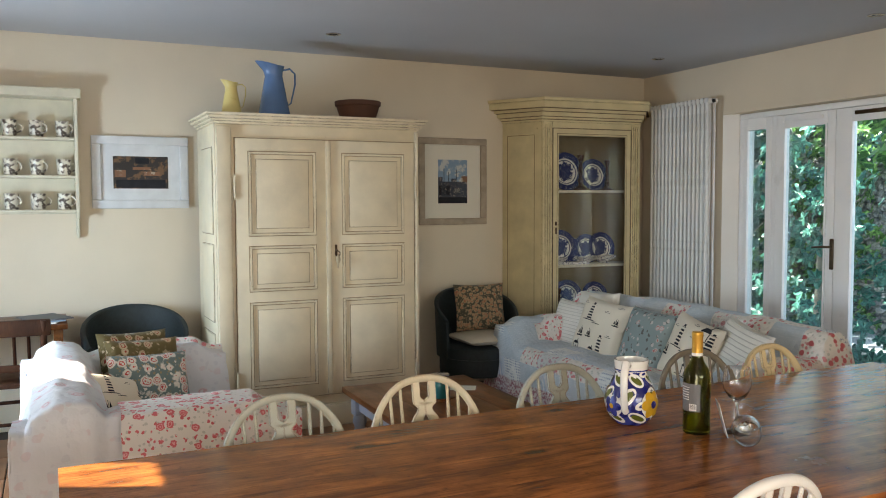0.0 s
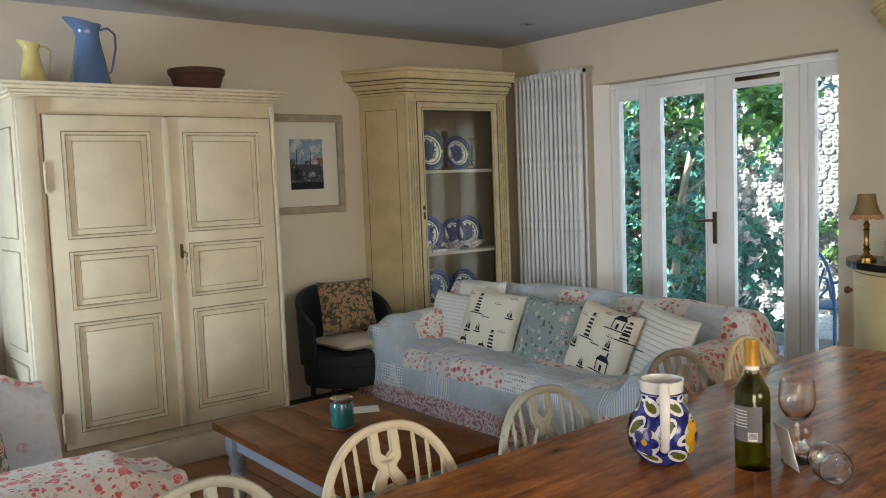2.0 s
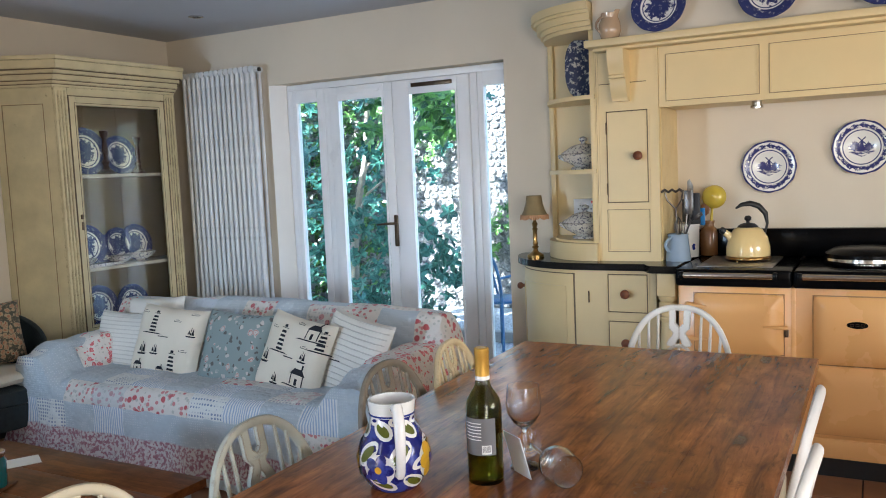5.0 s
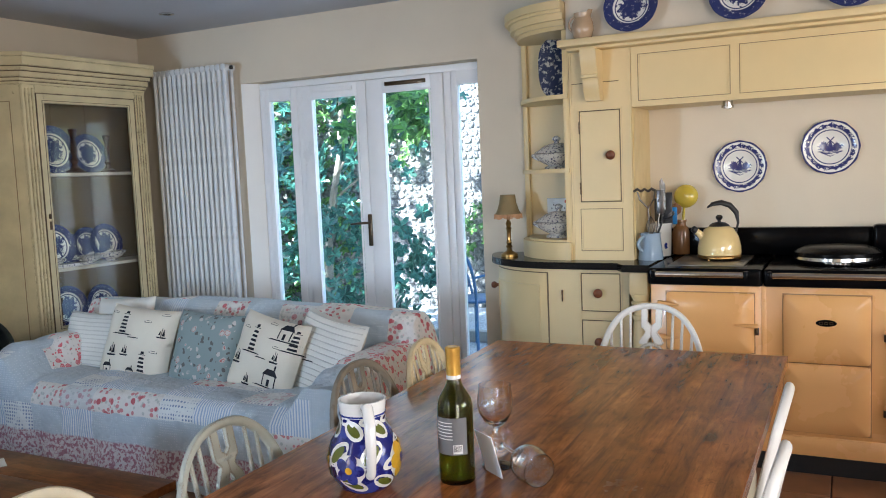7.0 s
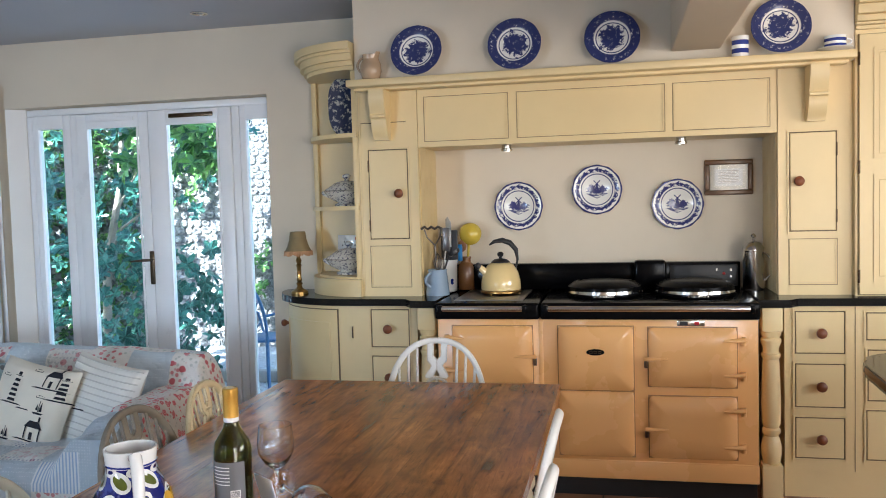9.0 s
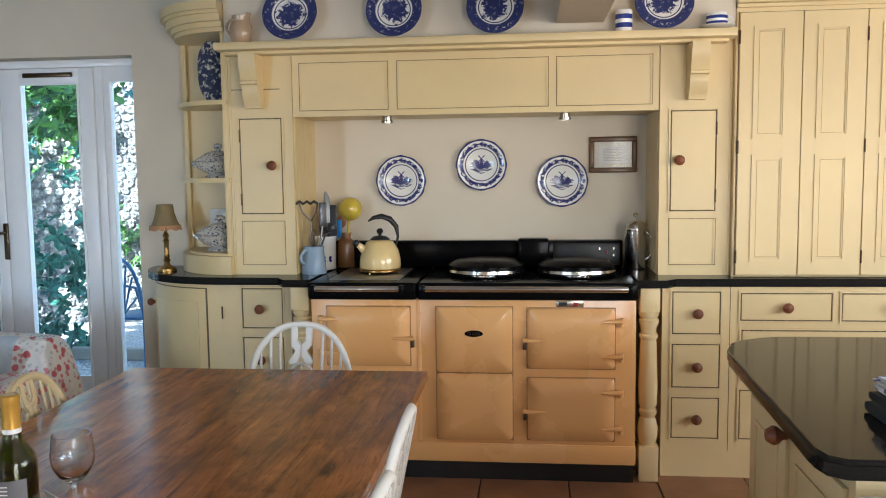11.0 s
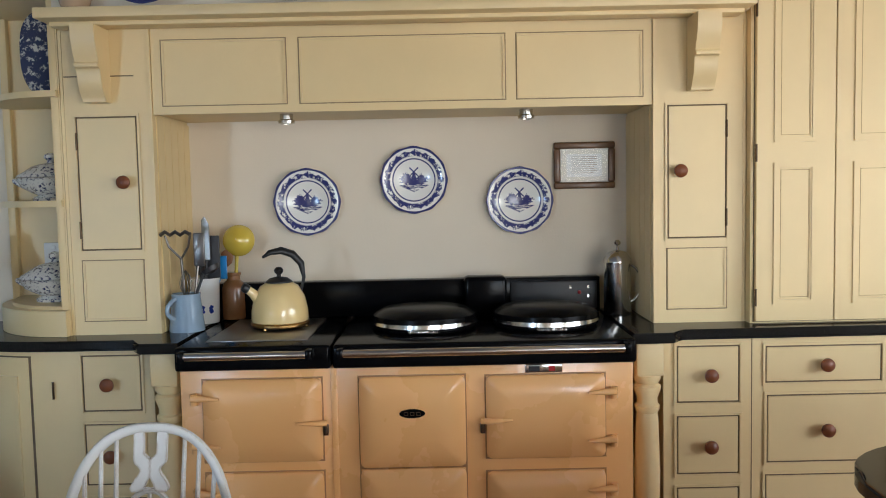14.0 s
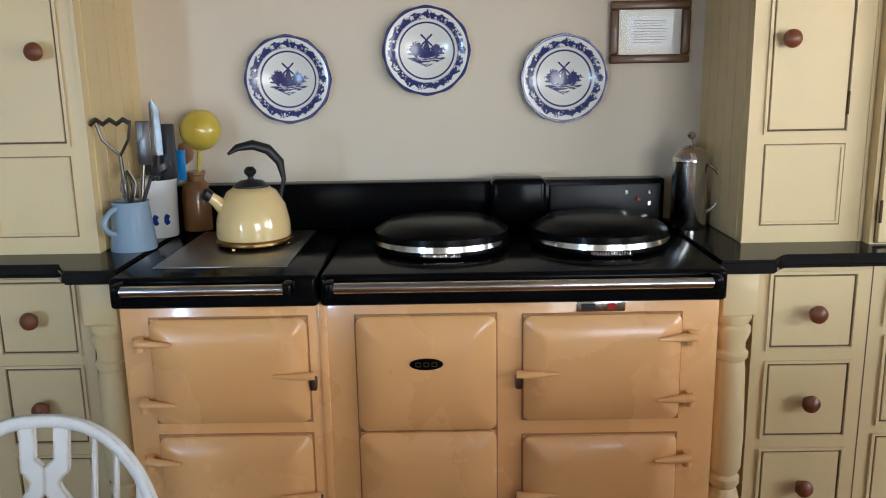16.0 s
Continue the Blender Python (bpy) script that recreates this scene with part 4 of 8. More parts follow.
# range cooker
ck = thing("range_cooker", "buff enamelled cast-iron range cooker with black hob", "cooker")
E0, E1, EX = 0.617, 2.104, 4.078
EN, BE = M["enamel"], M["black_enamel"]
part("body", bxm(EX, E0, 0.10, EAST - 0.03, 1.598, 0.855, bev=0.004), EN, ck)
part("body", bxm(EX, 1.600, 0.10, EAST - 0.03, E1, 0.855, bev=0.004), EN, ck, "buff enamelled companion body")
part("seam_post", bxm(EX - 0.004, 1.59, 0.19, EX + 0.01, 1.61, 0.853, bev=0.001), EN, ck)
part("skirt", bxm(EX - 0.012, E0 - 0.002, 0.095, EX, E1 + 0.002, 0.185, bev=0.006), EN, ck)
part("plinth", bxm(EX + 0.03, E0 + 0.004, 0.0, EAST - 0.04, E1 - 0.004, 0.10), M["black"], ck, smooth=False)


def oven_door(y0, y1, z0, z1, hinges=0, catch=0, badge=False, raised=True):
    bm = bmesh.new()
    rings = []
    h, r = 0.030, 0.02
    for inset, x in ((0, EX), (0, EX - 0.012), (0.006, EX - 0.018), (0.05, EX - h), (0.09, EX - h - 0.001)):
        ring = []
        for cy, cz, a0 in ((y1 - r, z1 - r, 0), (y0 + r, z1 - r, 90), (y0 + r, z0 + r, 180), (y1 - r, z0 + r, 270)):
            for k in range(5):
                a = radians(a0 + 22.5 * k)
                rr = max(r - inset * 0.3, 0.006)
                yy = cy + (rr * math.cos(a)) - math.copysign(inset * 0.9, cy - (y0 + y1) / 2)
                zz = cz + (rr * math.sin(a)) - math.copysign(inset * 0.9, cz - (z0 + z1) / 2)
                ring.append(bm.verts.new((x, yy, zz)))
        rings.append(ring)
    for a, b in zip(rings, rings[1:]):
        for k in range(20):
            bm.faces.new((a[k], a[(k + 1) % 20], b[(k + 1) % 20], b[k]))
    bm.faces.new(rings[-1])
    d = part("oven_door", bm, EN, ck)
    # shadow line round the door, painted as a thin dark strip
    part("door_seam", ring_strip(bmesh.new(), EX, y0 - 0.004, y1 + 0.004, z0 - 0.004, z1 + 0.004, 0.0055, 0.0012), M["enamel_seam_shade"], d, smooth=False)
    zs = (z0 + (z1 - z0) * 0.80, z0 + (z1 - z0) * 0.22)
    if hinges:
        edge = y1 if hinges > 0 else y0
        for z in zs:
            bm = bmesh.new()
            tube(bm, [(EX - 0.026, edge + hinges * 0.032, z), (EX - 0.032, edge, z), (EX - 0.036, edge - hinges * 0.06, z - 0.002)], [0.012, 0.011, 0.004], 12, 0.8)
            lathe(bm, [(0.012, -0.026), (0.012, 0.012)], 14, Matrix.Translation((EX - 0.014, edge + hinges * 0.028, z)))
            part("hinge", bm, EN, d)
    if catch:
        edge = y1 if catch > 0 else y0
        z = z0 + (z1 - z0) * 0.48
        bm = tube(bmesh.new(), [(EX - 0.032, edge + catch * 0.018, z), (EX - 0.038, edge - catch * 0.01, z), (EX - 0.036, edge - catch * 0.085, z + 0.001)], [0.011, 0.010, 0.004], 12, 0.75)
        part("catch_handle", bm, EN, d)
        part("catch", bxm(EX - 0.022, edge + catch * 0.012 - 0.008, z - 0.045, EX, edge + catch * 0.012 + 0.008, z - 0.012, bev=0.003), M["bronze"], d)
    if badge:
        y, z = (y0 + y1) / 2, z1 - 0.118
        bm = lathe(bmesh.new(), [(0.042, 0), (0.042, 0.003), (0.039, 0.005)], 28, Matrix.Translation((EX - 0.0305, y, z)) @ Matrix.Rotation(radians(-90), 4, "Y") @ Matrix.Diagonal((0.36, 1, 1, 1)))
        part("badge", bm, M["black_enamel"], d, "black oval maker's badge")
        bm = bmesh.new()
        for k in (-1, 0, 1):
            ring_strip(bm, EX - 0.0355, y + k * 0.02 - 0.007, y + k * 0.02 + 0.007, z - 0.006, z + 0.006, 0.002, 0.0006)
        part("badge_mark", bm, M["bronze"], d)
    return d


oven_door(1.64, 2.03, 0.545, 0.82, 1, -1)
oven_door(1.64, 2.03, 0.205, 0.508, 1, -1)
oven_door(1.17, 1.518, 0.518, 0.82, badge=True)
oven_door(1.17, 1.518, 0.203, 0.512)
oven_door(0.711, 1.102, 0.54, 0.816, -1, 1)
oven_door(0.711, 1.102, 0.205, 0.495, -1, 1)
th = part("thermometer", bxm(EX - 0.006, 0.85, 0.822, EX, 0.972, 0.85, bev=0.003), M["steel"], ck, "chrome thermometer window")
for y0, y1, mt in ((0.925, 0.96, "black"), (0.875, 0.895, "red")):
    part("scale_mark", bxm(EX - 0.0075, y0, 0.828, EX - 0.006, y1, 0.844), M[mt], th, smooth=False)
# hob
HX = 4.035
part("hob", bxm(HX, E0 - 0.004, 0.856, EAST - 0.03, 1.598, 0.935, bev=0.012, seg=3), BE, ck, "black enamelled hob top")
part("hob", bxm(HX, 1.602, 0.856, EAST - 0.03, E1 + 0.004, 0.935, bev=0.012, seg=3), BE, ck, "black enamelled side hob")
for y0, y1 in ((0.66, 1.56), (1.675, 2.065)):
    bm = tube(bmesh.new(), [(HX - 0.035, y0, 0.912), (HX - 0.035, y1, 0.912)], 0.013, 16)
    r = part("rail", bm, M["steel"], ck, "polished steel towel rail")
    for y in (y0 - 0.008, y1 + 0.008):
        part("rail_bracket", bxm(HX - 0.05, y - 0.012, 0.892, HX + 0.006, y + 0.012, 0.93, bev=0.008), BE, r)
part("warming_plate", bxm(4.13, 1.69, 0.9345, 4.60, 2.03, 0.939, bev=0.002), M["brushed"], ck, "scuffed steel warming plate")
for y in (1.303, 0.868):
    x = 4.36
    lid = part("lid", lathe(bmesh.new(), [(0.18, 0.936), (0.188, 0.945), (0.188, 0.955), (0.184, 0.985), (0.15, 1.006), (0.08, 1.014), (0.0, 1.016)], 48, Matrix.Translation((x, y, 0)), caps=False), M["lid_black"], ck, "black domed hotplate lid")
    bm = bmesh.new()

    def band(u, v, x=x, y=y):
        a = radians(105 + 150 * u)
        w = math.sin(math.pi * u) ** 0.35
        return Vector((x + (0.1915 - 0.002 * v) * math.cos(a), y + (0.1915 - 0.002 * v) * math.sin(a), 0.962 - 0.008 * w + v * 0.015 * w))
    sheet(bm, 40, 5, band)
    part("chrome_band", bm, M["steel"], lid, "chrome band round the lid")
    bm = bmesh.new()
    coil = []
    for k in range(121):
        a, q = radians(180 + (k / 120 - 0.5) * 30), k / 120 * 2 * math.pi * 15
        coil.append((x + (0.196 + 0.005 * math.cos(q)) * math.cos(a), y + (0.196 + 0.005 * math.cos(q)) * math.sin(a), 0.947 + 0.006 * math.sin(q)))
    tube(bm, coil, 0.0018, 5)
    part("coil_handle", bm, M["steel"], lid, "coiled wire handle")
    part("lid_arm", bxm(x + 0.17, y - 0.11, 0.955, x + 0.25, y - 0.005, 0.99, bev=0.006), BE, lid)
    part("lid_arm", bxm(x + 0.17, y + 0.005, 0.955, x + 0.25, y + 0.11, 0.99, bev=0.006), BE, lid)
part("splash_back", bxm(EAST - 0.075, E0, 0.935, EAST - 0.006, 2.20, 1.075, bev=0.005), BE, ck)
part("flue_box", bxm(4.54, 0.99, 0.935, EAST - 0.076, 1.155, 1.092, bev=0.018, seg=3), BE, ck)
cp = part("control_panel", bxm(EAST - 0.085, 0.63, 0.95, EAST - 0.0755, 0.97, 1.06, bev=0.004), M["black"], ck)
part("indicator", lathe(bmesh.new(), [(0.007, 0), (0.007, 0.008), (0.004, 0.011)], 12, Matrix.Translation((EAST - 0.085, 0.70, 1.015)) @ Matrix.Rotation(radians(-90), 4, "Y")), M["red"], cp, "red indicator light")
for y, z in ((0.665, 1.035), (0.735, 1.035), (0.665, 1.0)):
    part("dial_mark", bxm(EAST - 0.0865, y - 0.004, z - 0.006, EAST - 0.085, y + 0.004, z + 0.006), M["steel"], cp, smooth=False)


# ---- plates and things on the kitchen wall ----
def plate_mesh(r, mat, wavy=0.012):
    prof = [(0.0, 0.004), (r * 0.55, 0.004), (r * 0.66, 0.012), (r * 0.97, 0.022), (r, 0.024), (r * 0.99, 0.027), (r * 0.95, 0.027), (r * 0.67, 0.018), (r * 0.6, 0.011), (0.0, 0.010)]
    bm = bmesh.new()
    seg = 60
    rings = [[bm.verts.new(((rr * (1 + (wavy * math.cos(12 * math.pi * 2 * k / seg) if rr > r * 0.9 else 0))) * math.cos(2 * math.pi * k / seg), rr * (1 + (wavy * math.cos(12 * math.pi * 2 * k / seg) if rr > r * 0.9 else 0)) * math.sin(2 * math.pi * k / seg), z)) for k in range(seg)] for rr, z in prof[1:-1]]
    for a, b in zip(rings, rings[1:]):
        for k in range(seg):
            bm.faces.new((a[k], a[(k + 1) % seg], b[(k + 1) % seg], b[k]))
    bm.faces.new(rings[0])
    bm.faces.new(rings[-1])
    return mesh_of("plate", bm, mat)


TOROOM = Matrix.Rotation(radians(-90), 4, "Y")
WALLPLATE = plate_mesh(0.133, M["delft"])
for y, z in ((1.766, 1.390), (1.341, 1.468), (0.923, 1.379)):
    ob = new("wall_plate", WALLPLATE)
    ob.matrix_basis = Matrix.Translation((EAST - 0.0035, y, z)) @ TOROOM
    tagged(ob, "scalloped blue and white windmill plate hung on the wall", "plate", "windmill plates")
SHELFPLATE = plate_mesh(0.131, M["willow"], 0.004)
for y in (2.203, 1.711, 1.245, 0.492):
    ob = new("plate", SHELFPLATE)
    ob.matrix_basis = Matrix.Translation((4.225, y, 2.05 + 0.128)) @ Matrix.Rotation(radians(-76), 4, "Y") @ Matrix.Rotation(y * 9, 4, "Z")
    tagged(ob, "blue and white transferware plate leaning on the mantel shelf", "plate", "plates on the mantel shelf")


def handle_loop(bm, a, b, out, r, seg=10, n=12):
    """A bowed handle from a to b, swung out by the vector out."""
    a, b, out = Vector(a), Vector(b), Vector(out)
    tube(bm, [a.lerp(b, i / n) + out * math.sin(math.pi * i / n) ** 0.7 for i in range(n + 1)], r, seg)


def jug(name, profile, mat, at, label, grip=None, grip_r=0.006, grip_mat=None, group="", spout=0.0):
    j = thing(name, label, "jug", at, group)
    bm = lathe(bmesh.new(), profile + [(r * 0.93, z) for r, z in reversed(profile[1:])], 32)
    if spout:
        top = max(z for r, z in profile)
        for v in bm.verts:
            k = max(0.0, (v.co.z / top - 0.72) / 0.28)
            if v.co.x > 0 and abs(v.co.y) < v.co.x:
                v.co.x *= 1 + spout * k * (1 - abs(v.co.y) / (v.co.x + 1e-6))
                v.co.z += spout * 0.05 * k
    part("body", bm, mat, j)
    if grip:
        bm = bmesh.new()
        handle_loop(bm, *grip, grip_r)
        part("handle", bm, grip_mat or mat, j)
    return j


jug("stoneware_jug", [(0.035, 0), (0.045, 0.01), (0.055, 0.045), (0.052, 0.08), (0.038, 0.105), (0.042, 0.128)], M["stoneware"], Matrix.Translation((4.22, 2.445, 2.05)) @ Matrix.Rotation(radians(-90), 4, "Z"), "small buff stoneware jug on the mantel shelf", ((-0.04, 0, 0.115), (-0.045, 0, 0.04), (-0.028, 0, 0)), spout=0.25)


def striped(name, at, r, h, label, cat):
    c = thing(name, label, cat, at)
    part("body", lathe(bmesh.new(), [(r * 0.9, 0), (r, 0.006), (r, h), (r * 0.93, h), (r * 0.9, 0.01)], 28), M["white_china"], c)
    for z in (0.18, 0.58):
        part("stripe", lathe(bmesh.new(), [(r * 1.003, h * z), (r * 1.008, h * (z + 0.02)), (r * 1.008, h * (z + 0.2)), (r * 1.003, h * (z + 0.22))], 28, caps=False), M["stripe_blue"], c, "cobalt blue band")
    return c


striped("beaker", Matrix.Translation((4.21, 0.668, 2.05)), 0.038, 0.095, "blue and white banded beaker", "beaker")
sc = thing("saucer", "pale saucer under a banded cup", "saucer", Matrix.Translation((4.21, 0.262, 2.05)))
part("body", lathe(bmesh.new(), [(0.035, 0), (0.075, 0.014), (0.076, 0.017), (0.03, 0.006)], 30), M["mount"], sc)
cc = striped("teacup", Matrix.Translation((4.21, 0.262, 2.0575)), 0.047, 0.062, "blue and white banded teacup on a saucer", "cup")
bm = bmesh.new()
handle_loop(bm, (0, -0.046, 0.05), (0, -0.044, 0.02), (0, -0.024, 0), 0.004)
part("handle", bm, M["white_china"], cc)

fr = thing("framed_print", "small gilt-framed page on the alcove wall", "picture", Matrix.Translation((EAST - 0.0035, 0.664, 1.512)))
for y0, y1, z0, z1 in ((-0.121, 0.121, 0.066, 0.092), (-0.121, 0.121, -0.092, -0.066), (-0.121, -0.095, -0.066, 0.066), (0.095, 0.121, -0.066, 0.066)):
    part("frame", bxm(-0.022, y0, z0, 0, y1, z1, bev=0.006, seg=3), M["gilt"], fr)
part("mount", bxm(-0.008, -0.095, -0.066, 0, 0.095, 0.066), M["mount"], fr, smooth=False)
fp = part("glass", bxm(-0.0125, -0.095, -0.066, -0.0105, 0.095, 0.066), M["picture_glass"], fr, smooth=False)
fp.visible_shadow = False
part("page", bxm(-0.009, -0.07, -0.045, -0.008, 0.07, 0.045), M["paper"], fr, smooth=False)
bm = bmesh.new()
for i in range(9):
    box(bm, -0.0096, -0.05 + (0.012 if i % 3 == 2 else 0), 0.033 - i * 0.008, -0.009, 0.05, 0.035 - i * 0.008)
part("text_line", bm, M["frame_grey"], fr, smooth=False)

# kettle on the warming plate
kt = thing("kettle", "cream enamelled whistling kettle with black handle", "kettle", Matrix.Translation((4.40, 1.832, 0.939)) @ Matrix.Rotation(radians(115), 4, "Z") @ Matrix.Diagonal((1.06, 1.06, 1.14, 1)))
part("body", lathe(bmesh.new(), [(0.086, 0.016), (0.096, 0.022), (0.098, 0.03), (0.096, 0.06), (0.086, 0.10), (0.065, 0.132), (0.045, 0.144)], 40), M["kettle"], kt)
part("base_ring", lathe(bmesh.new(), [(0.095, 0.006), (0.1, 0.01), (0.1, 0.016), (0.094, 0.02)], 40), M["brass"], kt)
for k in range(3):
    a = radians(40 + 120 * k)
    part("foot", lathe(bmesh.new(), [(0.006, 0), (0.005, 0.01)], 10, Matrix.Translation((0.088 * math.cos(a), 0.088 * math.sin(a), 0))), M["brass"], kt)
part("lid", lathe(bmesh.new(), [(0.046, 0.143), (0.045, 0.148), (0.03, 0.158), (0.008, 0.162), (0.007, 0.168), (0.015, 0.176), (0.016, 0.184), (0.009, 0.192), (0.001, 0.193)], 28), M["black"], kt, "black lid knob")
bm = tube(bmesh.new(), [(0.068, 0, 0.09), (0.094, 0, 0.116), (0.108, 0, 0.127)], [0.021, 0.015, 0.013], 14)
part("spout", bm, M["kettle"], kt)
part("whistle", lathe(bmesh.new(), [(0.010, 0), (0.015, 0.004), (0.015, 0.02), (0.01, 0.026)], 14, Matrix.Translation((0.104, 0, 0.124)) @ Matrix.Rotation(radians(55), 4, "Y")), M["black"], kt)
pts = [(-0.075, 0, 0.105), (-0.088, 0, 0.155), (-0.08, 0, 0.20), (-0.05, 0, 0.232), (-0.01, 0, 0.245), (0.03, 0, 0.24), (0.055, 0, 0.225)]
part("handle", tube(bmesh.new(), pts, [0.005, 0.007, 0.014, 0.015, 0.014, 0.010, 0.004], 12, 0.8), M["black"], kt, "black arched handle")

# utensil pots
pb = jug("enamel_jug", [(0.062, 0), (0.063, 0.006), (0.05, 0.125), (0.052, 0.135)], M["pale_blue"], Matrix.Translation((4.37, 2.163, TOP)) @ Matrix.Rotation(radians(60), 4, "Z"), "pale blue enamel jug holding kitchen utensils", ((0, 0.05, 0.12), (0, 0.06, 0.05), (0, 0.035, 0)), 0.008)
pw = thing("utensil_pot", "tall white china pot with blue flowers holding spatulas", "pot", Matrix.Translation((4.555, 2.148, TOP)))
part("body", lathe(bmesh.new(), [(0.05, 0), (0.052, 0.006), (0.056, 0.16), (0.059, 0.165), (0.059, 0.172), (0.05, 0.17), (0.046, 0.01)], 32), M["white_china"], pw)
bm = bmesh.new()
for a0 in (150, 185, 220):
    for k in range(7):
        a = radians(a0 + 5 * math.cos(k * 0.9) * (k > 0))
        lathe(bm, [(0.006, 0), (0.0055, 0.0012)], 8, Matrix.Translation((0.0535 * math.cos(a), 0.0535 * math.sin(a), 0.055 + 0.011 * math.sin(k * 0.9) * (k > 0))) @ Matrix.Rotation(a, 4, "Z") @ Matrix.Rotation(radians(90), 4, "Y"))
part("flower_print", bm, M["stripe_blue"], pw)
bs = thing("stoneware_bottle", "small brown stoneware jar", "jar", Matrix.Translation((4.645, 2.06, TOP)))
part("body", lathe(bmesh.new(), [(0.045, 0), (0.047, 0.005), (0.046, 0.12), (0.04, 0.14), (0.026, 0.152), (0.026, 0.168), (0.03, 0.172), (0.03, 0.182), (0.02, 0.182)], 28), M["brown_stone"], bs)


def utensil(name, label, foot, top, r, head=None, mat="gunmetal", head_mat=None):
    u = thing(name, label, "utensil")
    part("shaft", tube(bmesh.new(), [foot, top], r, 8), M[mat], u)
    if head:
        part("head", head, M[head_mat or mat], u)
    return u


J, P2 = (4.46, 2.135), (4.57, 2.085)
hm = bmesh.new()
tube(hm, [(4.340, 2.165, 1.20), (4.330, 2.205, 1.245), (4.325, 2.215, 1.285)], 0.004, 8)
tube(hm, [(4.340, 2.165, 1.20), (4.330, 2.135, 1.245), (4.325, 2.125, 1.295)], 0.004, 8)
tube(hm, [(4.325, 2.125 + 0.018 * i, 1.292 + (0.006 if i % 2 else -0.006)) for i in range(7)], 0.007, 8)
utensil("potato_masher", "steel potato masher standing in a jug", (4.360, 2.160, 0.965), (4.340, 2.165, 1.20), 0.005, hm)
utensil("fish_slice", "slotted steel slice standing in a jug", (4.375, 2.145, 0.965), (4.385, 2.120, 1.17), 0.005, box(bmesh.new(), 4.378, 2.093, 1.17, 4.388, 2.133, 1.29, bev=0.004))
wk = bmesh.new()
for k in range(6):
    a = math.pi * k / 6
    tube(wk, [(4.35 + 0.022 * math.sin(math.pi * i / 10) * math.cos(a) * (1 if j else -1), 2.155 + 0.022 * math.sin(math.pi * i / 10) * math.sin(a) * (1 if j else -1), 1.06 + 0.10 * (i / 10)) for j in (0, 1) for i in (range(11) if j == 0 else range(10, -1, -1))], 0.0013, 5)
utensil("whisk", "wire balloon whisk standing in a jug", (4.355, 2.155, 0.965), (4.350, 2.155, 1.07), 0.005, wk)
lm = lathe(bmesh.new(), [(0.035, 0.0), (0.03, -0.016), (0.002, -0.024), (0.028, -0.012), (0.033, 0.0)], 20, Matrix.Translation((4.375, 2.075, 1.165)) @ Matrix.Rotation(radians(-30), 4, "X"))
utensil("ladle", "black nylon ladle leaning out of the jug", (4.365, 2.165, 0.965), (4.375, 2.095, 1.15), 0.005, lm, "utensil")
utensil("palette_knife", "long serrated steel knife in a white pot", (4.548, 2.153, 0.965), (4.543, 2.133, 1.18), 0.007, prism(bmesh.new(), [(-0.014, 0), (0.016, 0), (0.016, 0.15), (0.004, 0.165), (-0.014, 0.13)], 0.003, Matrix.Translation((4.543, 2.133, 1.18)) @ Matrix(((0, 0, 1, 0), (1, 0, 0, 0), (0, 1, 0, 0), (0, 0, 0, 1)))), "utensil", "brushed")
utensil("spatula", "black nylon spatula in a white pot", (4.563, 2.153, 0.965), (4.568, 2.123, 1.14), 0.006, box(bmesh.new(), 4.561, 2.088, 1.10, 4.571, 2.155, 1.27, bev=0.004), "utensil")
utensil("spatula", "black spatula with a steel end in a white pot", (4.558, 2.163, 0.965), (4.553, 2.158, 1.15), 0.006, box(bmesh.new(), 4.548, 2.133, 1.12, 4.556, 2.178, 1.24, bev=0.003), "utensil")
utensil("scraper", "blue plastic scraper in a white pot", (4.573, 2.143, 0.965), (4.588, 2.093, 1.12), 0.006, box(bmesh.new(), 4.584, 2.068, 1.10, 4.591, 2.098, 1.19, bev=0.003), "blue_plastic")
utensil("wooden_spoon", "dark wooden spoon in a white pot", (4.578, 2.153, 0.965), (4.608, 2.083, 1.15), 0.006, lathe(bmesh.new(), [(0.002, -0.035), (0.02, -0.02), (0.025, 0), (0.02, 0.022), (0.002, 0.035)], 16, Matrix.Translation((4.608, 2.073, 1.18)) @ Matrix.Diagonal((0.3, 1, 1, 1))), "spoon_wood")
yl = lathe(bmesh.new(), [(0.062, 0.0), (0.058, 0.022), (0.04, 0.042), (0.002, 0.052), (0.036, 0.038), (0.053, 0.02), (0.058, 0.0)], 28, Matrix.Translation((4.635, 2.03, 1.245)) @ Matrix.Rotation(radians(-80), 4, "Y"), caps=False)
utensil("enamel_ladle", "mustard yellow enamel ladle standing in a brown jar", (4.645, 2.06, 0.97), (4.64, 2.04, 1.20), 0.007, yl, "yellow")

ct = thing("coffee_pot", "tall polished steel cafetiere", "coffee pot", Matrix.Translation((4.55, 0.566, TOP)) @ Matrix.Diagonal((1.12, 1.12, 1, 1)))
part("body", lathe(bmesh.new(), [(0.046, 0), (0.047, 0.004), (0.045, 0.19), (0.046, 0.2)], 36), M["steel"], ct)
part("lid", lathe(bmesh.new(), [(0.047, 0.2), (0.046, 0.215), (0.03, 0.238), (0.006, 0.246), (0.003, 0.262), (0.011, 0.268), (0.012, 0.276), (0.004, 0.284)], 28), M["steel"], ct)
bm = bmesh.new()
handle_loop(bm, (-0.02, -0.043, 0.19), (-0.02, -0.043, 0.05), (-0.01, -0.035, 0), 0.005)
part("handle", bm, M["steel"], ct)

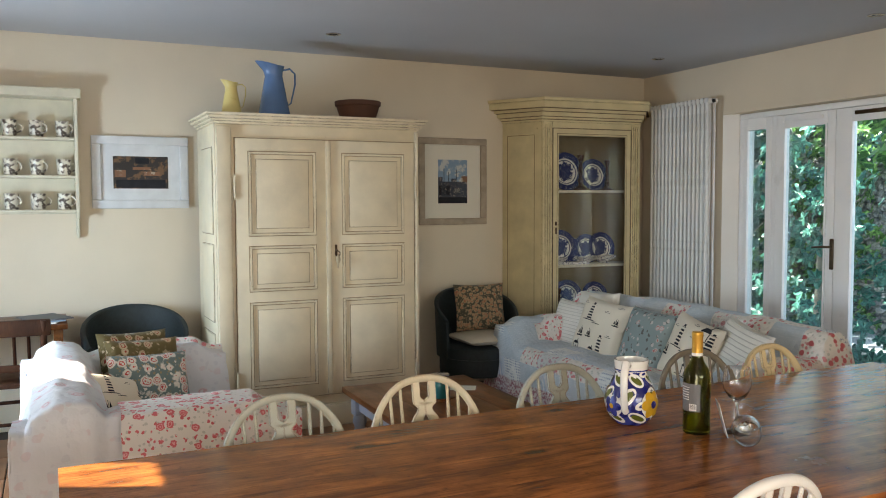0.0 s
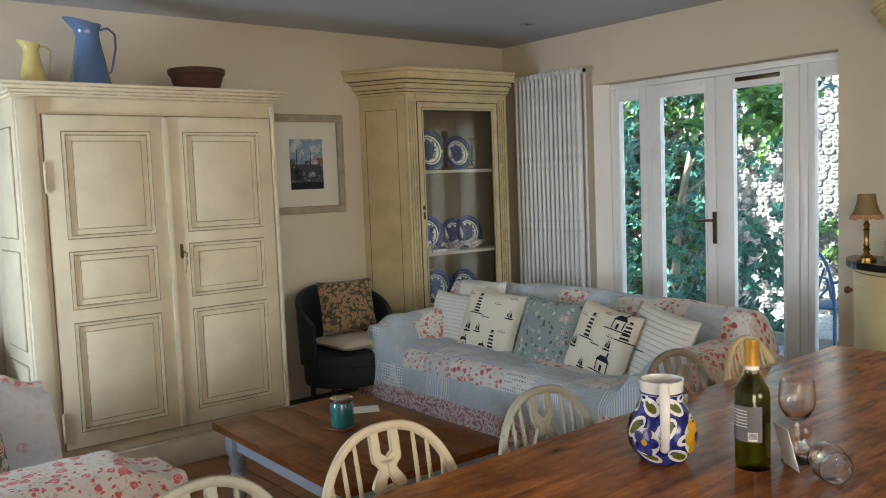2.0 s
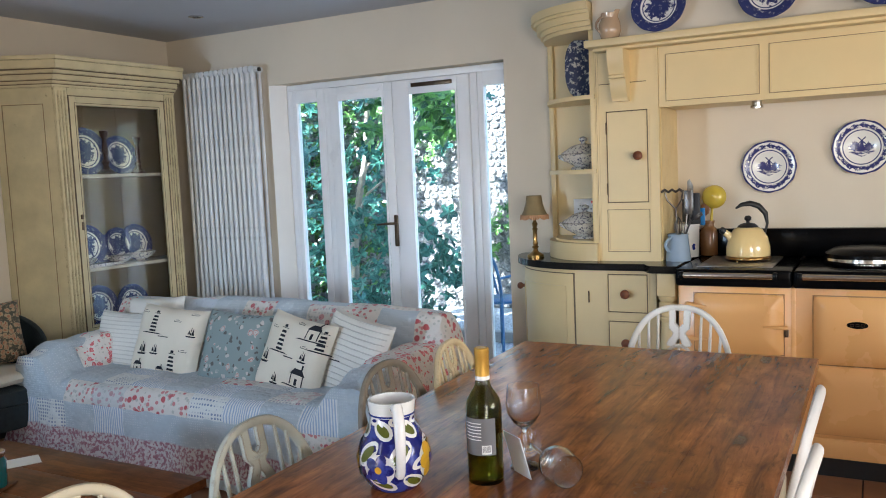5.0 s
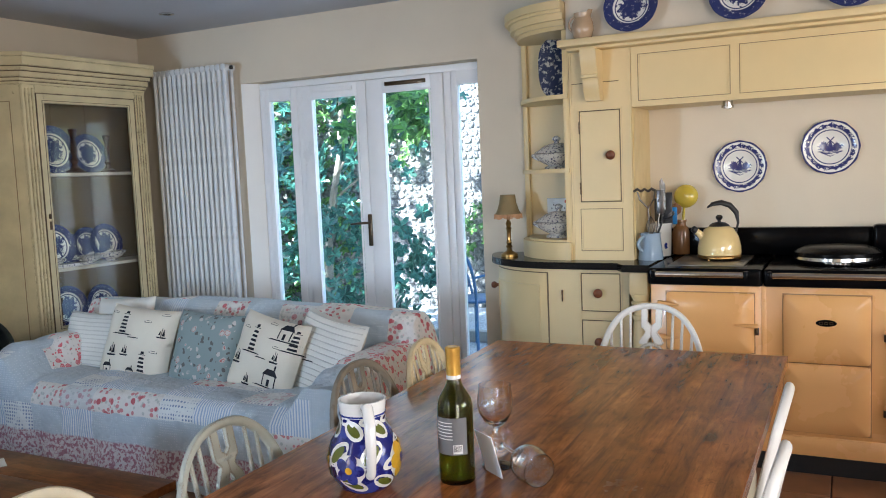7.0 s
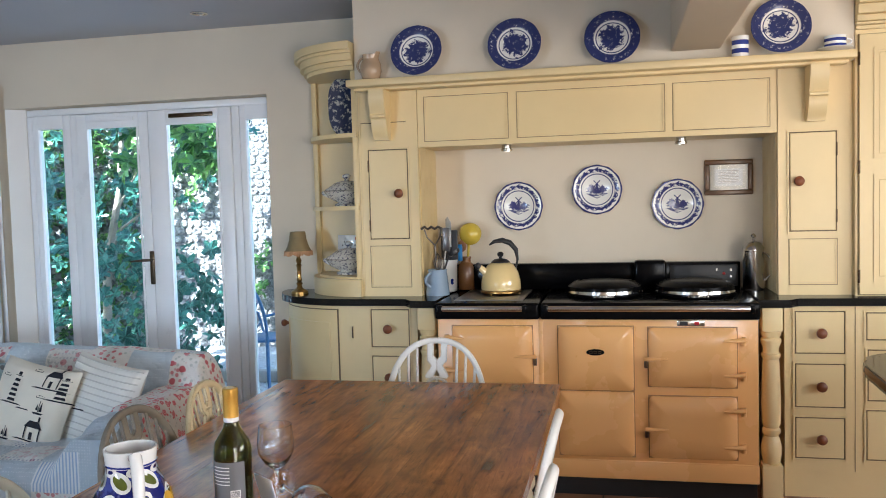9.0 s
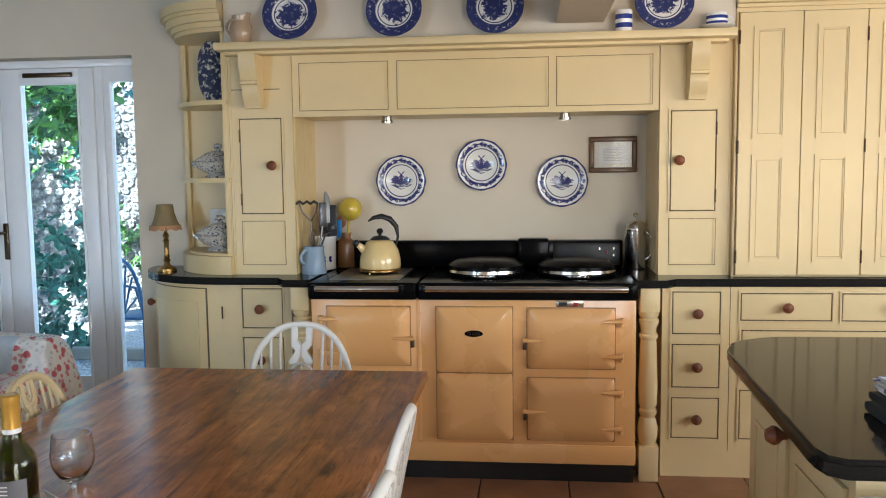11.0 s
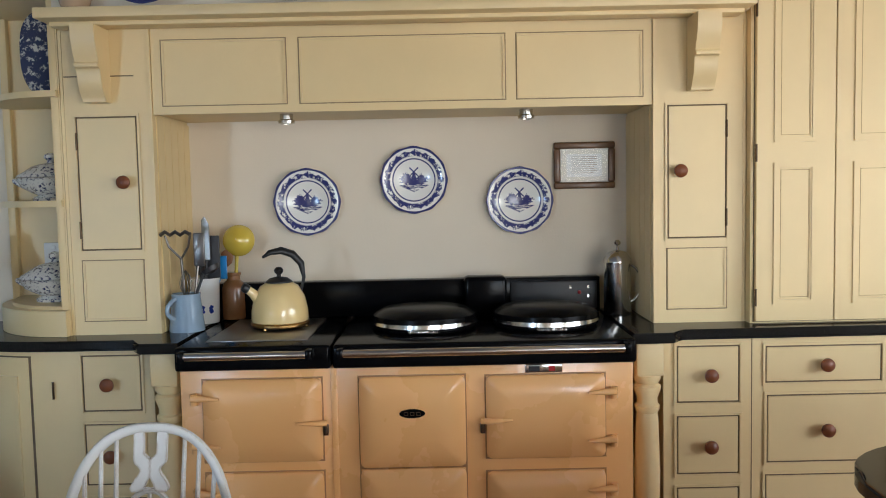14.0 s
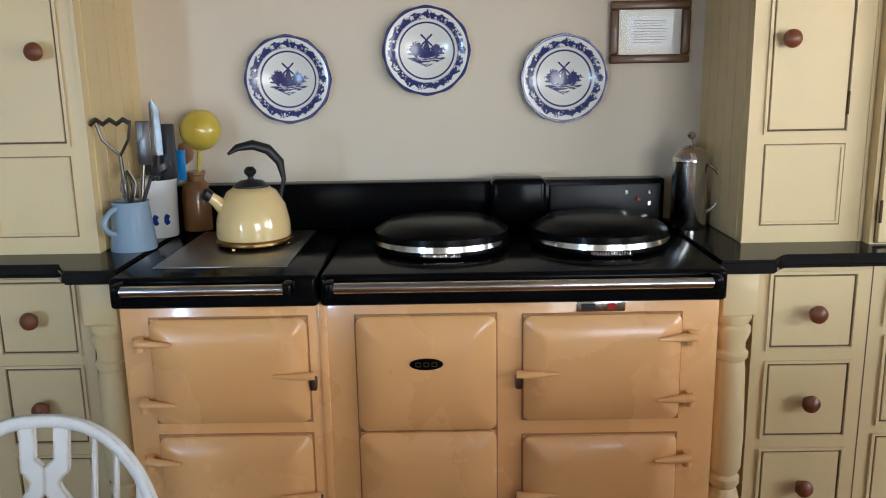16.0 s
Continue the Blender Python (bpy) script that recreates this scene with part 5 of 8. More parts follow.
# table lamp and tureens on the corner shelves
lp = thing("table_lamp", "small brass table lamp with a fringed parchment shade", "lamp", Matrix.Translation((4.47, 2.975, TOP)))
part("base", lathe(bmesh.new(), [(0.048, 0), (0.048, 0.012), (0.04, 0.018), (0.018, 0.03), (0.012, 0.045), (0.02, 0.055), (0.012, 0.065)], 28), M["brass"], lp)
part("stem", lathe(bmesh.new(), [(0.011, 0.065), (0.016, 0.075), (0.012, 0.09), (0.013, 0.15), (0.018, 0.158), (0.011, 0.165), (0.017, 0.185), (0.009, 0.20), (0.007, 0.24)], 24), M["brass"], lp, "amber and brass stem")
shade = bmesh.new()
lathe(shade, [(0.074, 0.235), (0.06, 0.262), (0.048, 0.30), (0.042, 0.345), (0.040, 0.345), (0.046, 0.30), (0.058, 0.262), (0.072, 0.235)], 32, caps=False)
sd = part("shade", shade, M["parchment"], lp)
fg = bmesh.new()
for k in range(48):
    a = 2 * math.pi * k / 48
    d = 0.018 + 0.010 * abs(math.sin(4 * a))
    tube(fg, [(0.074 * math.cos(a), 0.074 * math.sin(a), 0.238), (0.077 * math.cos(a), 0.077 * math.sin(a), 0.238 - d)], 0.0045, 6)
part("fringe", fg, M["fringe"], sd, "peach scalloped fringe")


def tureen(at, label, scale=1.0):
    tt = thing("tureen", label, "tureen", at @ Matrix.Scale(scale, 4), "blue and white tureens")
    part("bowl", lathe(bmesh.new(), [(0.058, 0), (0.060, 0.008), (0.042, 0.018), (0.060, 0.026), (0.090, 0.044), (0.104, 0.068), (0.113, 0.074), (0.106, 0.077)], 36, wobble=0.03), M["ware"], tt)
    part("lid", lathe(bmesh.new(), [(0.107, 0.078), (0.100, 0.086), (0.082, 0.096), (0.058, 0.114), (0.034, 0.122), (0.012, 0.126), (0.010, 0.134), (0.020, 0.142), (0.019, 0.152), (0.005, 0.160)], 36, wobble=0.03), M["ware"], tt)
    for s in (-1, 1):
        bm = bmesh.new()
        handle_loop(bm, (0, s * 0.092, 0.046), (0, s * 0.108, 0.070), (0, s * 0.026, 0.008), 0.006)
        part("handle", bm, M["ware"], tt)


tureen(Matrix.Translation((4.53, 2.70, 1.417)), "blue and white lidded tureen on a shelf", 1.12)
tureen(Matrix.Translation((4.50, 2.69, 1.042)), "blue and white lidded vegetable dish on the lowest shelf", 1.15)
pl = bmesh.new()
n = 40
pts = []
for k in range(n):
    a = 2 * math.pi * k / n
    c, s = math.cos(a), math.sin(a)
    pts.append((0.14 * math.copysign(abs(c) ** 0.75, c), 0.17 * math.copysign(abs(s) ** 0.75, s)))
prism(pl, pts, 0.014, Matrix.Translation((4.58, 2.685, 1.797 + 0.168)) @ Matrix.Rotation(radians(25), 4, "Z") @ Matrix.Rotation(radians(4), 4, "Y") @ Matrix.Diagonal((1, 0.85, 1, 1)) @ Matrix(((0, 0, -1, 0), (1, 0, 0, 0), (0, 1, 0, 0), (0, 0, 0, 1))))
solo("platter", pl, M["platter"], "dark blue patterned platter leaning on the top shelf", "platter")

# ---- island ----
isl = thing("kitchen_island", "cream island cupboard with cherry-red knobs", "island", Matrix.Translation((0.05, -0.012, 0)))
part("body", bxm(1.87, -0.85, 0.1, 2.60, 0.50, 0.87, bev=0.003), K, isl)
part("plinth", bxm(1.9, -0.82, 0, 2.57, 0.47, 0.1), K, isl, smooth=False)
part("end_post", lathe(bmesh.new(), [(0.04, 0), (0.04, 0.87)], 24, Matrix.Translation((2.57, 0.46, 0))), K, isl)
for x0, x1, kx in ((1.90, 2.22, 2.17), (2.25, 2.55, 2.47)):
    d = part("door", bxm(x0, 0.50, 0.14, x1, 0.512, 0.83, bev=0.002), K, isl)
    for a0, b0, a1, b1 in ((0.05, 0.05, 0.06, 0.64), (x1 - x0 - 0.06, 0.05, x1 - x0 - 0.05, 0.64), (0.06, 0.63, x1 - x0 - 0.06, 0.64), (0.06, 0.05, x1 - x0 - 0.06, 0.06)):
        part("moulding", bxm(x0 + a0, 0.512, 0.14 + b0, x0 + a1, 0.516, 0.14 + b1), K, d, smooth=False)
    if x0 > 2:
        continue
    m = Matrix.Translation((kx + 0.06, 0.512, 0.825)) @ Matrix.Rotation(radians(-90), 4, "X")
    part("knob", lathe(bmesh.new(), [(0.009, 0), (0.011, 0.014), (0.02, 0.024), (0.023, 0.034), (0.014, 0.05), (0.002, 0.053)], 18, m), M["knob"], d, "turned cherry-red wooden knob")
wt = bmesh.new()
out = [(1.82, -0.9), (2.97, -0.9), (2.955, 0.15)]
for i in range(11):
    a = radians(90 * i / 10)
    out.append((2.955 - 0.22 + 0.22 * math.cos(a), 0.53 - 0.24 + 0.24 * math.sin(a) - 0.02 * (1 - math.sin(a))))
out += [(1.90, 0.575), (1.85, 0.565), (1.825, 0.53)]
prism(wt, out, 0.04, Matrix.Translation((0.05, -0.012, 0.87)))
bmesh.ops.bevel(wt, geom=[e for e in wt.edges if abs(e.verts[0].co.z - e.verts[1].co.z) < 1e-5], offset=0.01, segments=3, affect="EDGES")
solo("island_worktop", wt, M["granite"], "polished black granite island top with rounded corner", "worktop", group="granite worktops")
sk = thing("belfast_sink", "white glazed butler sink set beside the island", "sink", Matrix.Translation((0.05, -0.012, 0)))
bm = bmesh.new()
box(bm, 1.2, -0.1, 0.62, 1.80, -0.06, 0.86, bev=0.01)
box(bm, 1.2, 0.46, 0.62, 1.80, 0.53, 0.86, bev=0.012)
box(bm, 1.2, -0.06, 0.62, 1.26, 0.46, 0.86, bev=0.01)
box(bm, 1.74, -0.06, 0.62, 1.80, 0.46, 0.86, bev=0.01)
box(bm, 1.2, -0.1, 0.60, 1.80, 0.53, 0.64, bev=0.008)
part("basin", bm, M["white_china"], sk)
part("stand", bxm(1.22, -0.08, 0, 1.80, 0.50, 0.60), K, sk, smooth=False)


def folded(name, x, y, z, w, d, h, mat, label, layers=4, seed=1):
    random.seed(seed)
    t = thing(name, label, "cloth")
    for i in range(layers):
        bm = bmesh.new()
        o = [random.uniform(-0.012, 0.012) for _ in range(4)]
        zz = z + i * h / layers

        def f(u, v, zz=zz, o=o):
            a = 2 * math.pi * v
            lx, lz = math.cos(a), math.sin(a)
            sx = math.copysign(abs(lx) ** 0.35, lx) * w / 2
            return Vector((x + sx + o[0], y + (u - 0.5) * d + o[1], zz + h / layers * 0.5 * (1 + math.copysign(abs(lz) ** 0.6, lz)) + 0.004 * math.sin(u * 9 + i) * (lz > 0)))
        g = sheet(bm, 12, 20, f, close_v=True)
        bm.faces.new(list(reversed(g[0])))
        bm.faces.new(g[-1])
        part("fold", bm, mat, t, at=Matrix())
    return t


folded("black_cloth", 2.09, 0.235, 0.911, 0.24, 0.26, 0.045, M["loom"], "dark folded cloth on the island", 2, 3)
folded("tea_towel", 2.085, 0.225, 0.957, 0.24, 0.26, 0.035, M["linen"], "folded white tea towel with blue stripes", 4, 4)
folded("tea_towel", 2.86, -0.16, 0.911, 0.16, 0.2, 0.06, M["linen"], "crumpled striped tea towel at the island's far edge", 3, 5)

fg = thing("fridge", "pale blue enamelled retro fridge", "fridge")
part("body", bxm(4.02, -1.50, 0.03, EAST - 0.02, -0.86, 1.79, bev=0.03, seg=4), M["fridge"], fg)
part("door", bxm(3.94, -1.50, 0.12, 4.015, -0.86, 1.80, bev=0.03, seg=4), M["fridge"], fg)
part("hinge_strip", bxm(4.0145, -1.48, 0.14, 4.0205, -0.875, 1.78), M["black"], fg, smooth=False)
bm = bmesh.new()
for x in (4.06, 4.6):
    for y in (-1.44, -0.92):
        lathe(bm, [(0.02, 0), (0.02, 0.032)], 12, Matrix.Translation((x, y, 0)))
part("foot", bm, M["black"], fg)


# ---- garden doors ----
gd = thing("garden_doors", "white framed glazed double doors with sidelights, shut", "door", kind="structure")
gd.name = "door_1"
gd.matrix_basis = Matrix.Translation((0, 3.236 - 3.25 * 0.983, 0)) @ Matrix.Diagonal((1, 0.983, 0.9925, 1))
DX = 4.80
U = M["upvc"]


def stick(parent, name, y0, z0, y1, z1, x0=DX, x1=DX + 0.07, bev=0.006):
    return part(name, bxm(x0, y0, z0, x1, y1, z1, bev=bev), U, parent)


stick(gd, "head", 3.255, 2.055, 4.965, 2.098)
stick(gd, "sill", 3.255, 0.021, 4.965, 0.06)
for y0, y1 in ((4.925, 4.965), (4.60, 4.65), (3.475, 3.525), (3.255, 3.275)):
    stick(gd, "post", y0, 0.06, y1, 2.055)


def leaf_door(y0, y1, g0, g1, lever, vent):
    d = part("door_leaf", bxm(DX - 0.012, y0, 0.065, DX + 0.045, g0, 2.05, bev=0.005), U, gd)
    part("stile", bxm(DX - 0.012, g1, 0.065, DX + 0.045, y1, 2.05, bev=0.005), U, d)
    part("top_rail", bxm(DX - 0.012, g0, 1.968, DX + 0.045, g1, 2.05, bev=0.003), U, d)
    part("bottom_rail", bxm(DX - 0.012, g0, 0.065, DX + 0.045, g1, 0.28, bev=0.003), U, d)
    part("glazing_bead", ring_strip(bmesh.new(), DX - 0.012, g0 - 0.001, g1 + 0.001, 0.279, 1.969, 0.012, 0.006), U, d, smooth=False)
    pn = part("pane", bxm(DX + 0.015, g0, 0.28, DX + 0.021, g1, 1.968), M["pane"], d, smooth=False)
    pn.visible_shadow = False
    v = part("trickle_vent", bxm(DX - 0.026, g0 + 0.03, 2.0, DX - 0.0125, g1 - 0.03, 2.026, bev=0.004), M["bronze"] if vent else U, d, "dark slotted vent" if vent else "")
    if lever:
        part("back_plate", bxm(DX - 0.022, lever - 0.016, 0.97, DX - 0.0125, lever + 0.016, 1.18, bev=0.005), M["bronze"], d)
        bm = tube(bmesh.new(), [(DX - 0.02, lever, 1.125), (DX - 0.06, lever, 1.125), (DX - 0.065, lever + 0.03, 1.125), (DX - 0.06, lever + 0.125, 1.118)], [0.009, 0.008, 0.009, 0.006], 12)
        part("lever", bm, M["bronze"], d, "dark bronze lever handle")
    return d


leaf_door(4.092, 4.598, 4.158, 4.526, 4.098, False)
leaf_door(3.527, 4.088, 3.611, 3.968, 0, True)
for g0, g1 in ((4.707, 4.886), (3.29, 3.434)):
    s0, s1 = g0 - 0.057 if g0 > 4 else 3.275, g1 + 0.039
    d = part("sidelight", bxm(DX, s0, 0.06, DX + 0.05, g0, 2.055, bev=0.004), U, gd)
    part("stile", bxm(DX, g1, 0.06, DX + 0.05, s1, 2.055, bev=0.004), U, d)
    part("top_rail", bxm(DX, g0, 1.97, DX + 0.05, g1, 2.055), U, d, smooth=False)
    part("bottom_rail", bxm(DX, g0, 0.06, DX + 0.05, g1, 0.22), U, d, smooth=False)
    pn = part("pane", bxm(DX + 0.02, g0, 0.22, DX + 0.026, g1, 1.97), M["pane"], d, smooth=False)
    pn.visible_shadow = False

# ---- radiator ----
rad = thing("radiator", "tall white column radiator on the wall", "radiator")
RX = 4.595
COL = bmesh.new()
for dx, r in ((-0.035, 0.0158), (0.035, 0.0125)):
    tube(COL, [(dx, 0, 0.13), (dx, 0, 2.17)], r, 14)
for z in (0.115, 2.175):
    tube(COL, [(-0.052, 0, z), (0.052, 0, z)], [0.02, 0.02], 14, 1.15)
COLM = mesh_of("column", COL, M["rad"])
for i in range(15):
    ob = new("column", COLM)
    ob.parent = rad
    ob.matrix_basis = Matrix.Translation((RX, 5.015 + i * 0.0445, 0.012))
for z in (0.125, 2.185):
    part("header_pipe", tube(bmesh.new(), [(RX, 4.99, z), (RX, 5.662, z)], 0.016, 14), M["rad"], rad)
part("end_plug", lathe(bmesh.new(), [(0.014, 0), (0.014, 0.012), (0.008, 0.014)], 14, Matrix.Translation((RX, 4.99, 2.185)) @ Matrix.Rotation(radians(90), 4, "X")), M["black"], rad)
for y in (5.2, 5.6):
    part("wall_bracket", bxm(RX + 0.03, y - 0.012, 1.9, EAST - 0.001, y + 0.012, 1.95), M["rad"], rad, smooth=False)
    part("wall_bracket", bxm(RX + 0.03, y - 0.012, 0.3, EAST - 0.001, y + 0.012, 0.35), M["rad"], rad, smooth=False)
part("valve", tube(bmesh.new(), [(RX, 5.03, 0.0), (RX, 5.03, 0.13)], 0.013, 10), M["steel"], rad)

for x, y in ((1.685, 5.236), (4.156, 5.10), (4.33, 3.44)):
    s = thing("ceiling_light", "small recessed chrome ceiling spotlight, off", "lamp", Matrix.Translation((x, y, CEIL)), "ceiling spotlights")
    part("rim", lathe(bmesh.new(), [(0.047, 0), (0.047, -0.004), (0.036, -0.006), (0.034, -0.001)], 28), M["steel"], s)
    part("bulb", lathe(bmesh.new(), [(0.033, -0.0005), (0.02, -0.008), (0.002, -0.012)], 20), M["clear"], s)


# ---- wardrobe ----
AW, AD = 1.285, 0.56
aw = thing("armoire", "large aged ivory wardrobe with two panelled doors and key", "wardrobe", Matrix.Translation((0.938, 5.225, 0)) @ Matrix.Rotation(radians(-1), 4, "Z") @ Matrix.Diagonal((1.021, 1, 1, 1)))
A = M["armoire"]
# local axes: x along the front, y into the depth
part("carcass", bxm(0, 0.012, 0.145, AW, AD, 1.90, bev=0.004), A, aw)
part("plinth", bxm(-0.012, -0.012, 0.0, AW + 0.012, AD, 0.14, bev=0.004), A, aw)
bm = bmesh.new()
for o, z0, z1 in ((0.010, 1.90, 1.915), (0.022, 1.915, 1.93), (0.040, 1.93, 1.948), (0.052, 1.948, 1.965)):
    box(bm, -o, -o, z0, AW + o, AD, z1, bev=0.004, seg=2)
part("cornice", bm, A, aw, "worn moulded cornice")


def front_ring(bm, x0, x1, z0, z1, w, y0, y1):
    box(bm, x0, y0, z0, x0 + w, y1, z1)
    box(bm, x1 - w, y0, z0, x1, y1, z1)
    box(bm, x0 + w, y0, z0, x1 - w, y1, z0 + w)
    box(bm, x0 + w, y0, z1 - w, x1 - w, y1, z1)
    return bm


def panelled_door(parent, x0, x1, z0, z1, rows, mat, name="door", edge=0.075):
    part("door_gap", front_ring(bmesh.new(), x0 - 0.004, x1 + 0.004, z0 - 0.004, z1 + 0.004, 0.006, -0.002, 0.012), M["glaze"], parent, smooth=False)
    d = part(name, bxm(x0, -0.012, z0, x1, 0.012, z1, bev=0.003), mat, parent)
    for a, b in rows:
        p0, p1 = x0 + edge, x1 - edge
        part("moulding", front_ring(bmesh.new(), p0, p1, a, b, 0.014, -0.021, -0.012), mat, d, smooth=False)
        part("scored_line", front_ring(bmesh.new(), p0 + 0.015, p1 - 0.015, a + 0.015, b - 0.015, 0.003, -0.0135, -0.012), M["glaze"], d, smooth=False)
        part("scored_line", front_ring(bmesh.new(), p0 - 0.004, p1 + 0.004, a - 0.004, b + 0.004, 0.004, -0.0135, -0.012), M["glaze"], d, smooth=False)
        part("scored_line", front_ring(bmesh.new(), p0 + 0.043, p1 - 0.043, a + 0.043, b - 0.043, 0.004, -0.0135, -0.012), M["glaze"], d, smooth=False)
        part("panel", bxm(p0 + 0.045, -0.019, a + 0.045, p1 - 0.045, -0.011, b - 0.045, bev=0.004), mat, d)
    return d


M["tassel"] = paint("faded_gold_tassel", (0.58, 0.47, 0.31), 0.8, 0.3, 60, 120, 0.5)
rows = ((0.285, 0.815), (0.885, 1.16), (1.225, 1.735))
d1 = panelled_door(aw, 0.115, 0.672, 0.205, 1.815, rows, A)
d2 = panelled_door(aw, 0.692, 1.25, 0.205, 1.815, rows, A)
part("meeting_stile", bxm(0.66, -0.026, 0.21, 0.692, -0.0125, 1.81, bev=0.005), A, d1)
for x, w in ((0.006, 0.085), (AW - 0.03, 0.026)):
    part("corner_post", bxm(x, -0.016, 0.145, x + w, 0.011, 1.885, bev=0.006), A, aw)
for x, d in ((0.108, d1), (1.257, d2)):
    for z in (0.32, 1.52):
        part("hinge", lathe(bmesh.new(), [(0.003, -0.075), (0.007, -0.06), (0.007, 0.06), (0.003, 0.075)], 12, Matrix.Translation((x, -0.018, z))), M["armoire"], d)
part("keyhole_plate", bxm(0.715, -0.016, 1.09, 0.731, -0.0125, 1.16, bev=0.002), M["bronze"], d2)
bm = tube(bmesh.new(), [(0.723, -0.013, 1.125), (0.723, -0.04, 1.125)], 0.005, 8)
tube(bm, [(0.723 + 0.016 * math.cos(a), -0.045, 1.105 + 0.016 * math.sin(a)) for a in [2 * math.pi * i / 12 for i in range(13)]], 0.003, 6)
part("key", bm, M["bronze"], d2, "old bronze key on a tassel")
part("tassel", lathe(bmesh.new(), [(0.003, 0), (0.009, -0.015), (0.016, -0.03), (0.013, -0.045), (0.006, -0.055), (0.005, -0.085), (0.002, -0.09)], 12, Matrix.Translation((0.726, -0.045, 1.10))), M["tassel"], d2)
for z0, z1 in ((0.2, 0.62), (0.70, 1.17), (1.24, 1.76)):
    part("side_panel", bxm(-0.006, 0.08, z0, 0.0, 0.42, z1, bev=0.002), A, aw)
    bm = bmesh.new()
    for y0, y1, a, b in ((0.072, 0.076, z0, z1), (0.424, 0.428, z0, z1), (0.076, 0.424, z0 - 0.006, z0 - 0.002), (0.076, 0.424, z1 + 0.002, z1 + 0.006)):
        box(bm, -0.0015, y0, a, 0.001, y1, b)
    part("scored_line", bm, M["glaze"], aw, smooth=False)


def canted(ob, width, depth, k):
    """Widens a thing towards its back, as canted sides do."""
    done = set()
    for o in ob.children_recursive:
        if o.data.name not in done:
            done.add(o.data.name)
            for v in o.data.vertices:
                v.co.x = width / 2 + (v.co.x - width / 2) * (1 + k * v.co.y / depth)


canted(aw, AW, AD, 0.03)


def on_armoire(x, y, z=1.9655):
    return aw.matrix_basis @ Matrix.Translation((x, y, z))


def water_jug(name, at, s, mat, label, lip):
    j = thing(name, label, "jug", at @ Matrix.Scale(s, 4))
    bm = bmesh.new()
    prof = [(0.10, 0), (0.102, 0.01), (0.098, 0.03), (0.055, 0.26), (0.056, 0.29), (0.066, 0.325), (0.062, 0.325), (0.05, 0.29), (0.05, 0.26), (0.09, 0.03), (0.002, 0.02)]
    lathe(bm, prof, 36)
    for v in bm.verts:
        if v.co.z > 0.28 and v.co.x < 0:
            k = (v.co.z - 0.28) / 0.045
            w = max(0, -v.co.x / 0.06)
            v.co.x -= lip * k * w
            v.co.z += 0.022 * k * w
    part("body", bm, mat, j)
    bm = tube(bmesh.new(), [(0.06, 0, 0.305), (0.11, 0, 0.318), (0.145, 0, 0.29), (0.145, 0, 0.22), (0.115, 0, 0.10), (0.09, 0, 0.08)], [0.007, 0.009, 0.010, 0.009, 0.008, 0.007], 10, 0.6)
    part("handle", bm, mat, j)


water_jug("water_jug", on_armoire(0.402, 0.22) @ Matrix.Rotation(radians(12), 4, "Z"), 1.0, M["blue_enamel"], "tall blue enamel water jug on the wardrobe", 0.05)
water_jug("water_jug", on_armoire(0.14, 0.22) @ Matrix.Rotation(radians(12), 4, "Z"), 0.64, M["yellow_jug"], "smaller pale yellow enamel jug on the wardrobe", 0.035)
bw = solo("bowl", lathe(bmesh.new(), [(0.115, 0), (0.12, 0.006), (0.148, 0.10), (0.158, 0.105), (0.16, 0.135), (0.15, 0.137), (0.14, 0.1), (0.11, 0.02), (0.002, 0.015)], 40), M["terracotta"], "dark terracotta bowl on the wardrobe", "bowl", on_armoire(0.95, 0.22) @ Matrix.Scale(0.94, 4))

# ---- glazed cabinet ----
M["olive"] = paint("olive_cabinet_lining", (0.23, 0.18, 0.09), 0.6, 0.2, 6, 70, 0.2)
CW, CD = 0.90, 0.30
gc = thing("display_cabinet", "aged straw-coloured cabinet with a glazed door", "cabinet", Matrix.Translation((3.475, 5.632, 0)) @ Matrix.Rotation(radians(-4.3), 4, "Z") @ Matrix.Diagonal((1, 1, 1.022, 1)))
C = M["cabinet"]
# the carcass is open behind the glass
part("side", bxm(0, 0.0, 0.1, 0.03, CD, 2.0, bev=0.003), C, gc)
part("side", bxm(CW - 0.03, 0.0, 0.1, CW, CD, 2.0, bev=0.003), C, gc)
part("back_board", bxm(0.03, CD - 0.02, 0.1, CW - 0.03, CD, 2.0), M["olive"], gc, smooth=False)
bm = bmesh.new()
for x in (0.22, 0.4, 0.58):
    box(bm, x, CD - 0.022, 0.1, x + 0.003, CD - 0.0195, 2.0)
part("board_joint", bm, M["glaze"], gc, smooth=False)
part("top_board", bxm(0.03, 0.0, 1.97, CW - 0.03, CD - 0.02, 2.0), C, gc, smooth=False)
part("base", bxm(-0.01, -0.01, 0, CW + 0.01, CD, 0.1, bev=0.004), C, gc)
part("drawer_front", bxm(0.03, 0.0, 0.1, CW - 0.03, 0.03, 0.5, bev=0.004), C, gc)
for o, z0, z1 in ((0.006, 2.0, 2.02), (0.02, 2.02, 2.04), (0.035, 2.04, 2.075), (0.055, 2.075, 2.10), (0.085, 2.10, 2.15), (0.095, 2.15, 2.175)):
    if o > 0.01:
        part("cornice_crevice", bxm(-o + 0.012, -o + 0.012, z0 - 0.0045, CW + o - 0.012, CD - 0.002, z0 + 0.001), M["groove"], gc, smooth=False)
    part("cornice", bxm(-o, -o, z0, CW + o, CD, z1, bev=0.004, seg=2), C, gc, "heavy moulded cornice with worn edges")
bm = bmesh.new()
